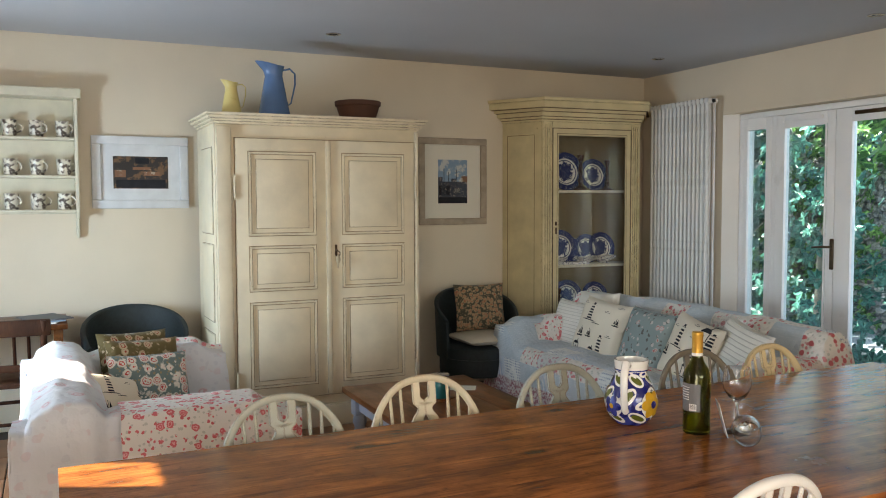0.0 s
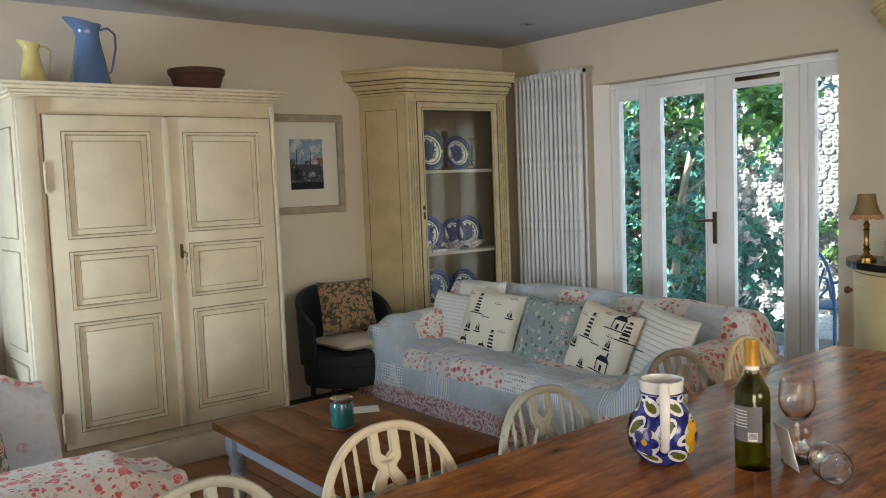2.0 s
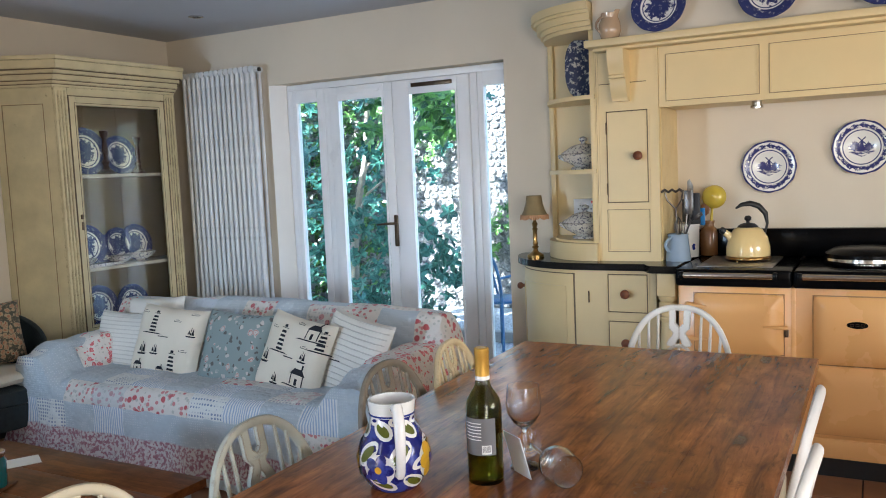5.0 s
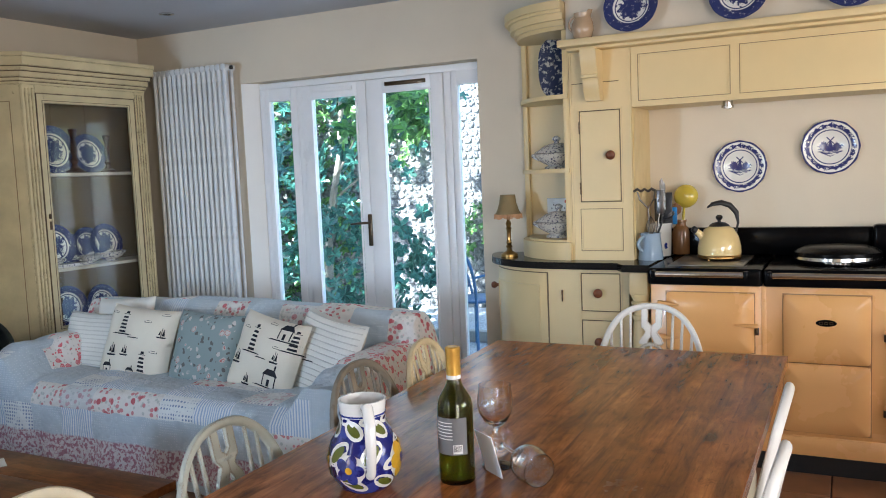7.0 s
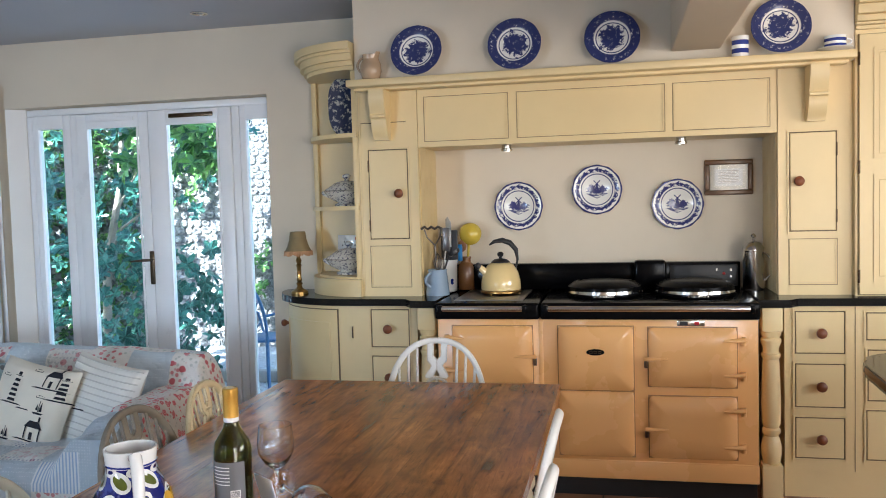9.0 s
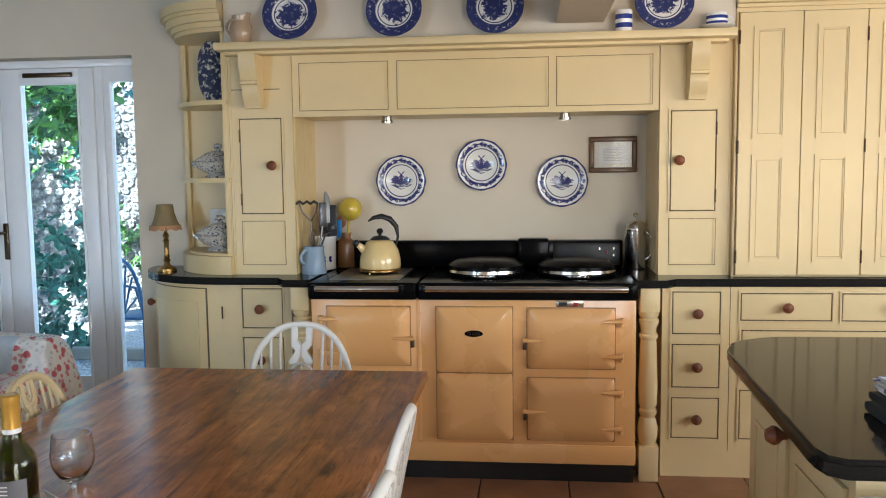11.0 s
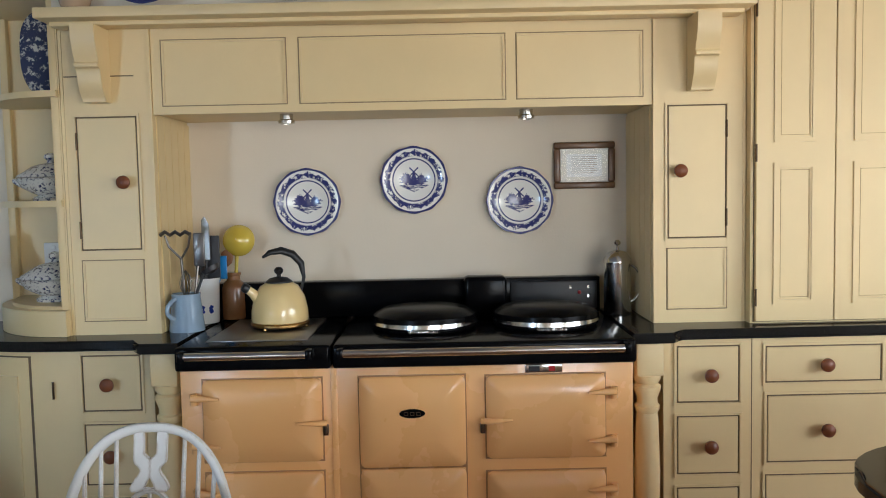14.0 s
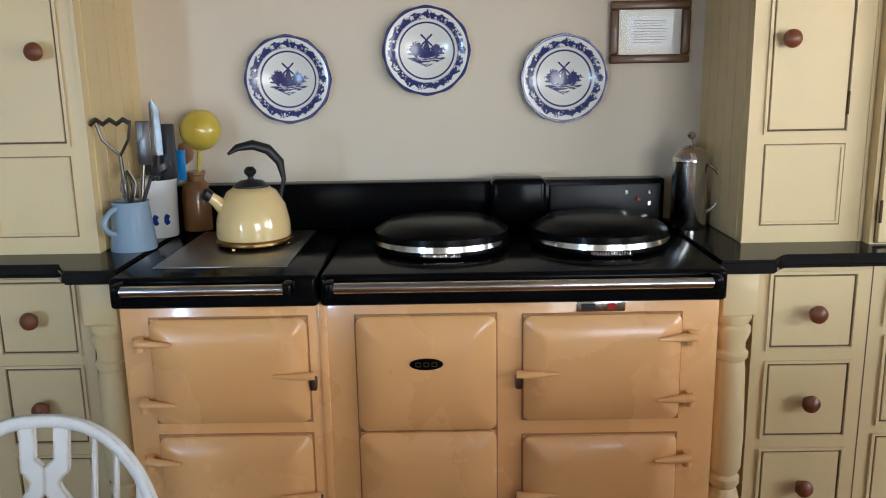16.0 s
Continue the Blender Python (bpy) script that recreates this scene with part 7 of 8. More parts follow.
part("foil", lathe(bmesh.new(), [(0.0152, 0.262), (0.0152, 0.315), (0.0158, 0.317), (0.0158, 0.328), (0.013, 0.331), (0.002, 0.331)], 28), M["foil"], bo)
part("collar", lathe(bmesh.new(), [(0.0148, 0.252), (0.0152, 0.253), (0.0152, 0.262)], 28, caps=False), M["paper"], bo)


def wrap(r, a0, a1, z0, z1):
    bm = bmesh.new()
    sheet(bm, 20, 4, lambda u, v: Vector((r * math.cos(radians(a0 + (a1 - a0) * u)), r * math.sin(radians(a0 + (a1 - a0) * u)), z0 + (z1 - z0) * v)))
    return bm


lb = part("label", wrap(0.0379, 105, 242, 0.075, 0.165), M["label"], bo, "grey printed back label")
part("barcode", wrap(0.0382, 196, 226, 0.078, 0.10), M["paper"], lb)
bm = bmesh.new()
for i in range(9):
    a = 199 + i * 2.8
    sheet(bm, 3, 2, lambda u, v, a=a: Vector((0.0384 * math.cos(radians(a + u * 1.3)), 0.0384 * math.sin(radians(a + u * 1.3)), 0.083 + 0.015 * v)))
part("barcode_bar", bm, M["ink"], lb)
bm = bmesh.new()
for i in range(6):
    sheet(bm, 8, 2, lambda u, v, i=i: Vector((0.0381 * math.cos(radians(135 + 60 * u)), 0.0381 * math.sin(radians(135 + 60 * u)), 0.112 + i * 0.008 + 0.0022 * v)))
part("text_line", bm, M["paper"], lb)


def wine_glass(at, label):
    g = thing("wine_glass", label, "glass", at, "wine glasses")
    bm = lathe(bmesh.new(), [(0.033, 0), (0.033, 0.0015), (0.012, 0.004), (0.0042, 0.01), (0.0038, 0.075), (0.008, 0.085), (0.024, 0.098), (0.036, 0.12), (0.0385, 0.14), (0.034, 0.178), (0.0328, 0.178), (0.037, 0.14), (0.0345, 0.12), (0.022, 0.1005), (0.002, 0.091)], 40)
    part("bowl", bm, M["clear"], g)


wine_glass(Matrix.Translation((1.83, 1.97, TZ)) @ Matrix.Scale(1.06, 4), "clear stemmed wine glass standing on the table")
wine_glass(Matrix.Translation((1.775, 1.88, TZ + 0.0405)) @ Matrix.Rotation(radians(48), 4, "Z") @ Matrix.Scale(1.05, 4) @ Matrix.Rotation(radians(-92), 4, "Y") @ Matrix.Translation((0, 0, -0.12)), "clear stemmed wine glass lying on its side")
cd = bmesh.new()
prism(cd, [(-0.035, 0), (0.035, 0), (0.035, 0.10), (-0.035, 0.10)], 0.002, Matrix.Translation((1.775, 1.955, TZ + 0.001)) @ Matrix.Rotation(radians(54), 4, "Z") @ Matrix.Rotation(radians(75), 4, "X"))
solo("card", cd, M["paper"], "small printed card propped against the bottle", "card", smooth=False)

# ---- low table ----
lt = thing("coffee_table", "low pine table with blue-grey painted legs", "table", Matrix.Translation((1.385, 3.235, 0)) @ Matrix.Rotation(radians(-1), 4, "Z"))
for i in range(4):
    part("plank", bxm(i * 0.178 + 0.0003, 0, 0.43, (i + 1) * 0.178 - 0.0003, 1.06, 0.46, bev=0.0015), M["coffee"], lt)
for x0, y0, x1, y1 in ((0.06, 0.05, 0.08, 1.01), (0.63, 0.05, 0.65, 1.01), (0.08, 0.05, 0.63, 0.07), (0.08, 0.99, 0.63, 1.01)):
    part("apron", bxm(x0, y0, 0.345, x1, y1, 0.429, bev=0.002), M["blue_grey"], lt)
for x in (0.075, 0.635):
    for y in (0.065, 0.995):
        bm = bmesh.new()
        box(bm, x - 0.036, y - 0.036, 0.32, x + 0.036, y + 0.036, 0.4285, bev=0.004)
        lathe(bm, [(0.018, 0), (0.024, 0.02), (0.03, 0.15), (0.026, 0.2), (0.036, 0.23), (0.026, 0.25), (0.037, 0.285), (0.03, 0.325)], 22, Matrix.Translation((x, y, 0)))
        part("leg", bm, M["blue_grey"], lt)
cm = thing("candle_mat", "small wooden coaster under the candle", "coaster", Matrix.Translation((1.755, 3.83, 0.46)) @ Matrix.Rotation(radians(25), 4, "Z"))
part("board", bxm(-0.055, -0.055, 0.0005, 0.055, 0.055, 0.007, bev=0.002), M["coffee"], cm)
cj = thing("candle_jar", "teal glass candle jar with metal lid", "candle", Matrix.Translation((1.755, 3.83, 0.4672)))
part("jar", lathe(bmesh.new(), [(0.044, 0), (0.047, 0.005), (0.047, 0.085), (0.042, 0.095), (0.042, 0.1)], 32), M["teal_wax"], cj)
part("lid", lathe(bmesh.new(), [(0.044, 0.1), (0.045, 0.102), (0.045, 0.115), (0.04, 0.118), (0.002, 0.118)], 32), M["steel"], cj)
pc = solo("postcard", bxm(-0.05, -0.07, 0.0, 0.05, 0.07, 0.002), M["mount"], "small card lying on the low table", "card", Matrix.Translation((1.955, 3.985, 0.4605)) @ Matrix.Rotation(radians(60), 4, "Z"), smooth=False)


# ---- sofas under throws ----
def lerp_profile(prof, s):
    lens = [0.0]
    for a, b in zip(prof, prof[1:]):
        lens.append(lens[-1] + (Vector(b) - Vector(a)).length)
    t = s * lens[-1]
    for i in range(len(prof) - 1):
        if t <= lens[i + 1] + 1e-9:
            k = (t - lens[i]) / max(lens[i + 1] - lens[i], 1e-9)
            return Vector(prof[i]).lerp(Vector(prof[i + 1]), k)
    return Vector(prof[-1])


def smooth(x):
    x = max(0.0, min(1.0, x))
    return x * x * (3 - 2 * x)


def draped(prof, length, arm_h, arm_w, nx=90, ny=130, wrinkle=0.012, hem=0.02, back_sag=0.03, arm_from=0.0, arm_to=1.0):
    """A sofa under a throw: local x from the front hem to the back, y along its length, arms raised at both ends."""
    bm = bmesh.new()
    depth = max(p[0] for p in prof)

    def f(u, v):
        y = v * length
        p = lerp_profile(prof, u)
        x, z = p.x, p.y
        end = min(y, length - y)
        arm = smooth(1 - (end - arm_w * 0.75) / (arm_w * 0.5)) * smooth(end / (arm_w * 0.30) * 0.9 + 0.1)
        if z > 0.30:
            inside = smooth((x - 0.04) / 0.12)
            z = max(z, z + (arm_h - 0.055 * (1 - inside) - z) * arm) if arm_h > z else z
        z_drop = smooth(1 - end / (arm_w * 0.35))
        side = 0.0
        if end < arm_w * 0.35:
            z = 0.06 + (z - 0.06) * (1 - z_drop ** 1.6)
            side = -0.05 * z_drop if y < length / 2 else 0.05 * z_drop
        z -= back_sag * smooth((x - depth * 0.62) / 0.1) * (0.5 + 0.5 * math.cos(2 * math.pi * v * 1.0)) * (z > 0.6)
        n1 = noise.noise(Vector((x * 5, y * 5, z * 5)))
        n2 = noise.noise(Vector((x * 17, y * 13, z * 9 + 4)))
        fold = math.sin(y * 19 + 2.2 * noise.noise(Vector((y * 2, 1, 3)))) * hem * smooth((0.34 - z) / 0.3) * (x < 0.2)
        out = Vector((x - 0.012 * n2 - fold - 0.03 * smooth((0.3 - z) / 0.3) * (x < 0.2), y + side + 0.02 * n1, max(0.012, z + wrinkle * (n1 + 0.55 * n2))))
        return out
    sheet(bm, nx, ny, f)
    return bm


so = thing("sofa", "sofa covered by a pale blue patchwork quilt", "sofa", Matrix.Translation((2.92, 3.06, 0)))
PROF = [(0.0, 0.02), (0.0, 0.36), (0.03, 0.42), (0.10, 0.445), (0.30, 0.445), (0.55, 0.43), (0.62, 0.47), (0.67, 0.72), (0.72, 0.775), (0.80, 0.785), (0.87, 0.74), (0.90, 0.60), (0.91, 0.05)]
part("throw", draped(PROF, 2.38, 0.60, 0.30), M["quilt"], so, "washed patchwork quilt with rose hem")
bm = bxm(0.06, 0.1, 0.02, 0.86, 2.28, 0.38, bev=0.03)
part("base", bm, M["rose_quilt"], so)
part("arm_cover", draped([(0.0, 0.30), (0.0, 0.40), (0.03, 0.46), (0.10, 0.48), (0.62, 0.50)], 0.37, 0.615, 0.4, 30, 30, 0.008, 0.0, 0.0), M["rose_quilt"], so, "rose-printed arm of the throw", at=Matrix.Translation((0.20, 1.96, 0.0)))
part("arm_cover", draped([(0.0, 0.30), (0.0, 0.40), (0.03, 0.46), (0.10, 0.48), (0.62, 0.50)], 0.40, 0.615, 0.4, 30, 30, 0.008, 0.0, 0.0), M["rose_quilt"], so, "rose-printed arm of the throw", at=Matrix.Translation((0.12, -0.04, 0.0)))


def pillow_point(u, v, w, h, t, side=1):
    """u, v from -1 to 1 over a stuffed square."""
    e = (1 - abs(u) ** 3.2) * (1 - abs(v) ** 3.2)
    pinch = 1 - 0.05 * (1 - abs(u) ** 2) * (abs(v) > 0.999) - 0.05 * (1 - abs(v) ** 2) * (abs(u) > 0.999)
    sag = 0.045 * (v * v) * (1 - u * u) + 0
    return Vector((u * w * (1 - 0.06 * (1 - v * v)) * 1.0, side * t * max(e, 0) ** 0.42, v * h * (1 - 0.06 * (1 - u * u))))


def cushion(at, w, h, t, mat, label, prints=(), ribs=0, group="cushions on the sofa", name="cushion"):
    c = thing(name, label, "cushion", at, group)
    bm = bmesh.new()
    n = 23
    front = sheet(bm, n, n, lambda a, b: pillow_point(2 * a - 1, 2 * b - 1, w, h, t, -1) + Vector((0, 0.004 * noise.noise(Vector((a * 4, b * 4, w * 30))), 0)))
    rear = sheet(bm, n, n, lambda a, b: pillow_point(2 * a - 1, 2 * b - 1, w, h, t, 1))
    bmesh.ops.remove_doubles(bm, verts=bm.verts, dist=1e-4)
    cover = part("cover", bm, mat, c)
    if ribs:
        bm = bmesh.new()
        for i in range(ribs):
            v = -0.93 + 1.86 * i / (ribs - 1)
            tube(bm, [pillow_point(-0.97 + 1.94 * k / 24, v, w, h, t, -1) + Vector((0, -0.001, 0)) for k in range(25)], 0.0028, 5)
        part("rib", bm, M["cush_line"], cover)
    for nm, shapes, mt in prints:
        bm = bmesh.new()
        for u0, v0, u1, v1, lean in shapes:
            k = 6
            sheet(bm, k, k, lambda a, b: pillow_point(u0 + (u1 - u0) * a * (1 - lean * b) + (u1 - u0) * 0.5 * lean * b, v0 + (v1 - v0) * b, w, h, t, -1) + Vector((0, -0.0035, 0)))
        tagged(part(nm, bm, M[mt], cover), kind="stuff")
    return c


def lighthouse(u, v, s, count=5):
    """Tower with black bands, lamp room, rock and gulls, as shapes on the cloth."""
    out = []
    for i in range(count):
        a = v + s * (i / count)
        out.append((u - 0.11 + 0.02 * i / count * 2, a, u + 0.11 - 0.02 * i / count * 2, a + s * 0.55 / count, 0.12))
    out.append((u - 0.10, v + s * 1.02, u + 0.10, v + s * 1.05, 0))
    out.append((u - 0.05, v + s * 1.07, u + 0.05, v + s * 1.2, 0.2))
    out.append((u - 0.34, v - 0.06, u + 0.34, v - 0.03, 0.4))
    out.append((u + 0.2, v - 0.12, u + 0.55, v - 0.095, 0.2))
    return out


def boat(u, v, s):
    return [(u - 0.10 * s, v, u + 0.10 * s, v + 0.04 * s, -0.4), (u - 0.01, v + 0.04 * s, u + 0.005, v + 0.30 * s, 0), (u + 0.01, v + 0.07 * s, u + 0.09 * s, v + 0.27 * s, 0.95), (u - 0.08 * s, v + 0.09 * s, u - 0.015, v + 0.22 * s, 0.9)]


def cottage(u, v, s):
    return [(u - 0.14 * s, v + 0.16 * s, u + 0.14 * s, v + 0.25 * s, 0.5), (u - 0.12 * s, v, u - 0.10 * s, v + 0.16 * s, 0), (u + 0.10 * s, v, u + 0.12 * s, v + 0.16 * s, 0), (u - 0.03 * s, v, u + 0.02 * s, v + 0.1 * s, 0), (u + 0.05 * s, v + 0.25 * s, u + 0.08 * s, v + 0.32 * s, 0), (u - 0.3 * s, v - 0.05, u + 0.3 * s, v - 0.02, 0.3)]


def cloud(u, v):
    return [(u - 0.10, v, u + 0.10, v + 0.012, 0), (u - 0.06, v + 0.05, u + 0.05, v + 0.062, 0), (u - 0.105, v + 0.01, u - 0.09, v + 0.04, 0), (u + 0.09, v + 0.01, u + 0.105, v + 0.04, 0)]


SCENE_A = lighthouse(-0.35, 0.25, 0.5) + lighthouse(0.42, -0.85, 0.55) + boat(-0.55, -0.42, 1.2) + boat(-0.15, -0.38, 1.0) + boat(0.8, 0.22, 0.9) + cottage(-0.62, -0.88, 1.1) + cottage(0.1, -0.9, 0.9) + cloud(0.35, 0.6) + cloud(0.75, 0.82) + cloud(0.7, -0.2) + cloud(-0.75, 0.75)
SCENE_B = cottage(0.55, 0.55, 1.5) + lighthouse(-0.3, 0.1, 0.55) + lighthouse(0.85, 0.35, 0.4, 4) + boat(-0.7, -0.3, 1.2) + boat(0.5, -0.05, 1.0) + cottage(0.5, -0.6, 1.6) + cloud(0.1, 0.85) + cloud(0.45, 0.3) + cloud(-0.65, 0.6) + boat(-0.2, -0.75, 1.0)


def lean_at(x, y, z, turn=0.0, tilt=-16.0, roll=0.0):
    """A cushion standing on the seat, its face towards the room (-x)."""
    return Matrix.Translation((x, y - 0.045, z - 0.025)) @ Matrix.Rotation(radians(-90 + turn), 4, "Z") @ Matrix.Rotation(radians(tilt), 4, "X") @ Matrix.Rotation(radians(roll), 4, "Y") @ Matrix.Scale(1.06, 4)


W_ = M["cush_white"]
cushion(lean_at(3.50, 5.00, 0.625, 4, -18, -3), 0.19, 0.185, 0.055, W_, "plain off-white cotton cushion behind the others", group="cushions on the sofa")
cushion(lean_at(3.39, 5.12, 0.565, 6, -20, 2), 0.195, 0.175, 0.06, W_, "ribbed off-white cotton cushion on the sofa", ribs=15)
cushion(lean_at(3.34, 4.717, 0.598, 2, -20, 4), 0.225, 0.192, 0.06, M["cush_canvas"], "cream cushion printed with black lighthouses and boats", (("lighthouse_print", SCENE_A, "ink"),))
cushion(lean_at(3.33, 4.245, 0.590, -2, -20, 2), 0.205, 0.190, 0.06, M["cush_teal"], "sage green cushion printed with birds and blossom")
cushion(lean_at(3.31, 3.84, 0.582, -6, -20, 9), 0.205, 0.195, 0.06, M["cush_canvas"], "cream cushion printed with lighthouses and cottages, tilted", (("lighthouse_print", SCENE_B, "ink"),))
cushion(lean_at(3.37, 3.545, 0.580, -10, -20, 10), 0.195, 0.205, 0.06, W_, "ribbed off-white cotton cushion tilted on the sofa", ribs=15)

# settee by the wardrobe, facing the low table
st = thing("settee", "settee under white and rose quilts, cushions on it", "sofa", Matrix.Translation((0.89, 5.0, 0)) @ Matrix.Rotation(radians(180), 4, "Z"))
PROF2 = [(0.0, 0.02), (0.0, 0.34), (0.03, 0.40), (0.10, 0.42), (0.30, 0.42), (0.55, 0.41), (0.62, 0.45), (0.68, 0.66), (0.74, 0.735), (0.84, 0.75), (0.93, 0.70), (0.98, 0.55), (1.02, 0.05)]
part("throw", draped(PROF2, 1.72, 0.66, 0.32, wrinkle=0.014), M["white_quilt"], st, "white quilted throw")
part("base", bxm(0.06, 0.1, 0.02, 0.92, 1.62, 0.36, bev=0.03), M["white_quilt"], st)
part("rose_throw", draped([(-0.015, 0.16), (-0.015, 0.42), (0.015, 0.50), (0.08, 0.53), (0.64, 0.56)], 0.52, 0.655, 0.5, 40, 46, 0.010, 0.0, 0.0), M["rose_quilt"], st, "cream quilt with pink roses over the arm", at=Matrix.Translation((-0.005, 1.29, 0.015)))
part("rose_edge", draped([(-0.01, 0.30), (-0.01, 0.52), (0.015, 0.56), (0.08, 0.58), (0.60, 0.60)], 0.22, 0.685, 0.3, 30, 26, 0.008, 0.0, 0.0), M["rose_quilt"], st, "rose border of the throw", at=Matrix.Translation((0.0, -0.02, 0.0)))


def lean_east(x, y, z, turn=0.0, tilt=-16.0, roll=0.0):
    return Matrix.Translation((x, y, z)) @ Matrix.Rotation(radians(90 + turn), 4, "Z") @ Matrix.Rotation(radians(tilt), 4, "X") @ Matrix.Rotation(radians(roll), 4, "Y")


G2 = "cushions on the settee"
cushion(lean_east(0.42, 4.68, 0.60, -62, -14, 3), 0.20, 0.17, 0.06, M["cush_brown"], "brown rose-print cushion on the settee", group=G2)
cushion(lean_east(0.45, 4.54, 0.59, -64, -14, 4), 0.20, 0.16, 0.06, M["cush_brown"], "brown rose-print cushion leaning in front of another", group=G2)
cushion(lean_east(0.46, 4.365, 0.555, -66, -18, 4), 0.21, 0.15, 0.06, M["cush_rose"], "aqua cushion printed with cream and red roses", group=G2)
cushion(lean_east(0.27, 4.085, 0.53, -40, -30, 20), 0.17, 0.15, 0.06, M["cush_canvas"], "cream lighthouse-print cushion lying on the settee", (("lighthouse_print", SCENE_A, "ink"),), group=G2)


# ---- woven tub chairs ----
def tub_chair(at, label):
    c = thing("tub_chair", label, "chair", at, "dark woven tub chairs")

    def shell(bm, r0, r1):
        def f(u, v):
            a = radians(-25 + 230 * u)
            top = 0.56 + 0.20 * math.sin(max(0, math.pi * u)) ** 0.8
            k = ((0, 0), (1, 0), (1, 1), (0, 1))[int(v * 4 + 0.5) % 4]
            r = r1 if k[0] else r0
            z = top if k[1] else 0.30
            return Vector((r * math.cos(a) * (1 + 0.05 * k[1]), r * math.sin(a) * (1 + 0.08 * k[1]), z))
        g = sheet(bm, 36, 4, f, close_v=True)
        bm.faces.new(g[0])
        bm.faces.new(list(reversed(g[-1])))
    bm = bmesh.new()
    shell(bm, 0.27, 0.295)
    part("back", bm, M["loom"], c)
    part("rim", tube(bmesh.new(), [(0.297 * math.cos(radians(-25 + 230 * i / 30)), 0.305 * math.sin(radians(-25 + 230 * i / 30)), 0.56 + 0.20 * math.sin(math.pi * i / 30) ** 0.8) for i in range(31)], 0.016, 10), M["loom"], c)
    part("seat", lathe(bmesh.new(), [(0.26, 0.29), (0.275, 0.30), (0.275, 0.37), (0.25, 0.385), (0.002, 0.39)], 32), M["loom"], c)
    part("apron", lathe(bmesh.new(), [(0.27, 0.17), (0.275, 0.20), (0.275, 0.295), (0.265, 0.295)], 32, caps=False), M["loom"], c)
    for a in (45, 135, 225, 315):
        part("leg", tube(bmesh.new(), [(0.25 * math.cos(radians(a)), 0.25 * math.sin(radians(a)), 0), (0.23 * math.cos(radians(a)), 0.23 * math.sin(radians(a)), 0.30)], [0.016, 0.02], 10), M["loom"], c)
    return c


tub_chair(Matrix.Translation((2.88, 5.58, 0)) @ Matrix.Rotation(radians(-8), 4, "Z"), "dark woven tub chair with cushions beside the cabinet")
tub_chair(Matrix.Translation((0.50, 5.56, 0)) @ Matrix.Rotation(radians(0), 4, "Z"), "dark woven tub chair behind the settee")
cushion(Matrix.Translation((2.92, 5.60, 0.645)) @ Matrix.Rotation(radians(-6), 4, "Z") @ Matrix.Rotation(radians(-12), 4, "X"), 0.20, 0.175, 0.05, M["cush_ochre"], "dark cushion with rust and beige rings on the tub chair", group="tub chair cushions")
cushion(Matrix.Translation((2.91, 5.52, 0.43)) @ Matrix.Rotation(radians(-90), 4, "X"), 0.21, 0.21, 0.04, M["cush_canvas"], "cream seat pad on the tub chair", group="tub chair cushions", name="seat_pad")

# side table with papers, and a dark wooden chair before it
sd = thing("side_table", "pale wooden side table against the wall", "table", Matrix.Translation((-0.38, 5.62, 0)))
part("top", bxm(-0.5, -0.22, 0.70, 0.5, 0.3, 0.73, bev=0.004), M["coffee"], sd)
for x in (-0.45, 0.45):
    for y in (-0.17, 0.25):
        part("leg", bxm(x - 0.025, y - 0.025, 0, x + 0.025, y + 0.025, 0.70, bev=0.003), M["coffee"], sd)
for i in range(3):
    solo("magazine", bxm(-0.11, -0.14, 0, 0.11, 0.14, 0.008), (M["paper"], M["pale_blue"], M["label"])[i], "magazine in a stack on the side table", "magazine", Matrix.Translation((-0.02 + 0.01 * i, 5.6, 0.7305 + 0.0085 * i)) @ Matrix.Rotation(0.3 * i - 0.2, 4, "Z"), "stack of magazines", smooth=False)
wc = thing("wooden_chair", "dark stained wooden slat-back chair by the side table", "chair", Matrix.Translation((-0.18, 5.35, 0)) @ Matrix.Rotation(radians(178), 4, "Z"))
DW = M["dark_wood"]
part("seat", bxm(-0.21, -0.2, 0.43, 0.21, 0.2, 0.46, bev=0.008), DW, wc)
for x in (-0.18, 0.18):
    part("leg", tube(bmesh.new(), [(x, -0.17, 0), (x, -0.16, 0.43)], [0.015, 0.02], 10), DW, wc)
    part("back_post", tube(bmesh.new(), [(x, 0.19, 0), (x, 0.18, 0.45), (x * 1.03, 0.24, 0.80)], [0.016, 0.02, 0.016], 10), DW, wc)
part("crest_rail", bxm(-0.22, 0.215, 0.715, 0.22, 0.245, 0.805, bev=0.01), DW, wc)
part("lower_rail", bxm(-0.18, 0.185, 0.52, 0.18, 0.205, 0.56, bev=0.006), DW, wc)
for x in (-0.11, -0.04, 0.04, 0.11):
    part("back_slat", tube(bmesh.new(), [(x, 0.195, 0.55), (x, 0.23, 0.73)], 0.011, 8, 0.6), DW, wc)
for z in (0.15, 0.28):
    part("stretcher", tube(bmesh.new(), [(-0.18, -0.165, z), (0.18, -0.165, z)], 0.011, 8), DW, wc)

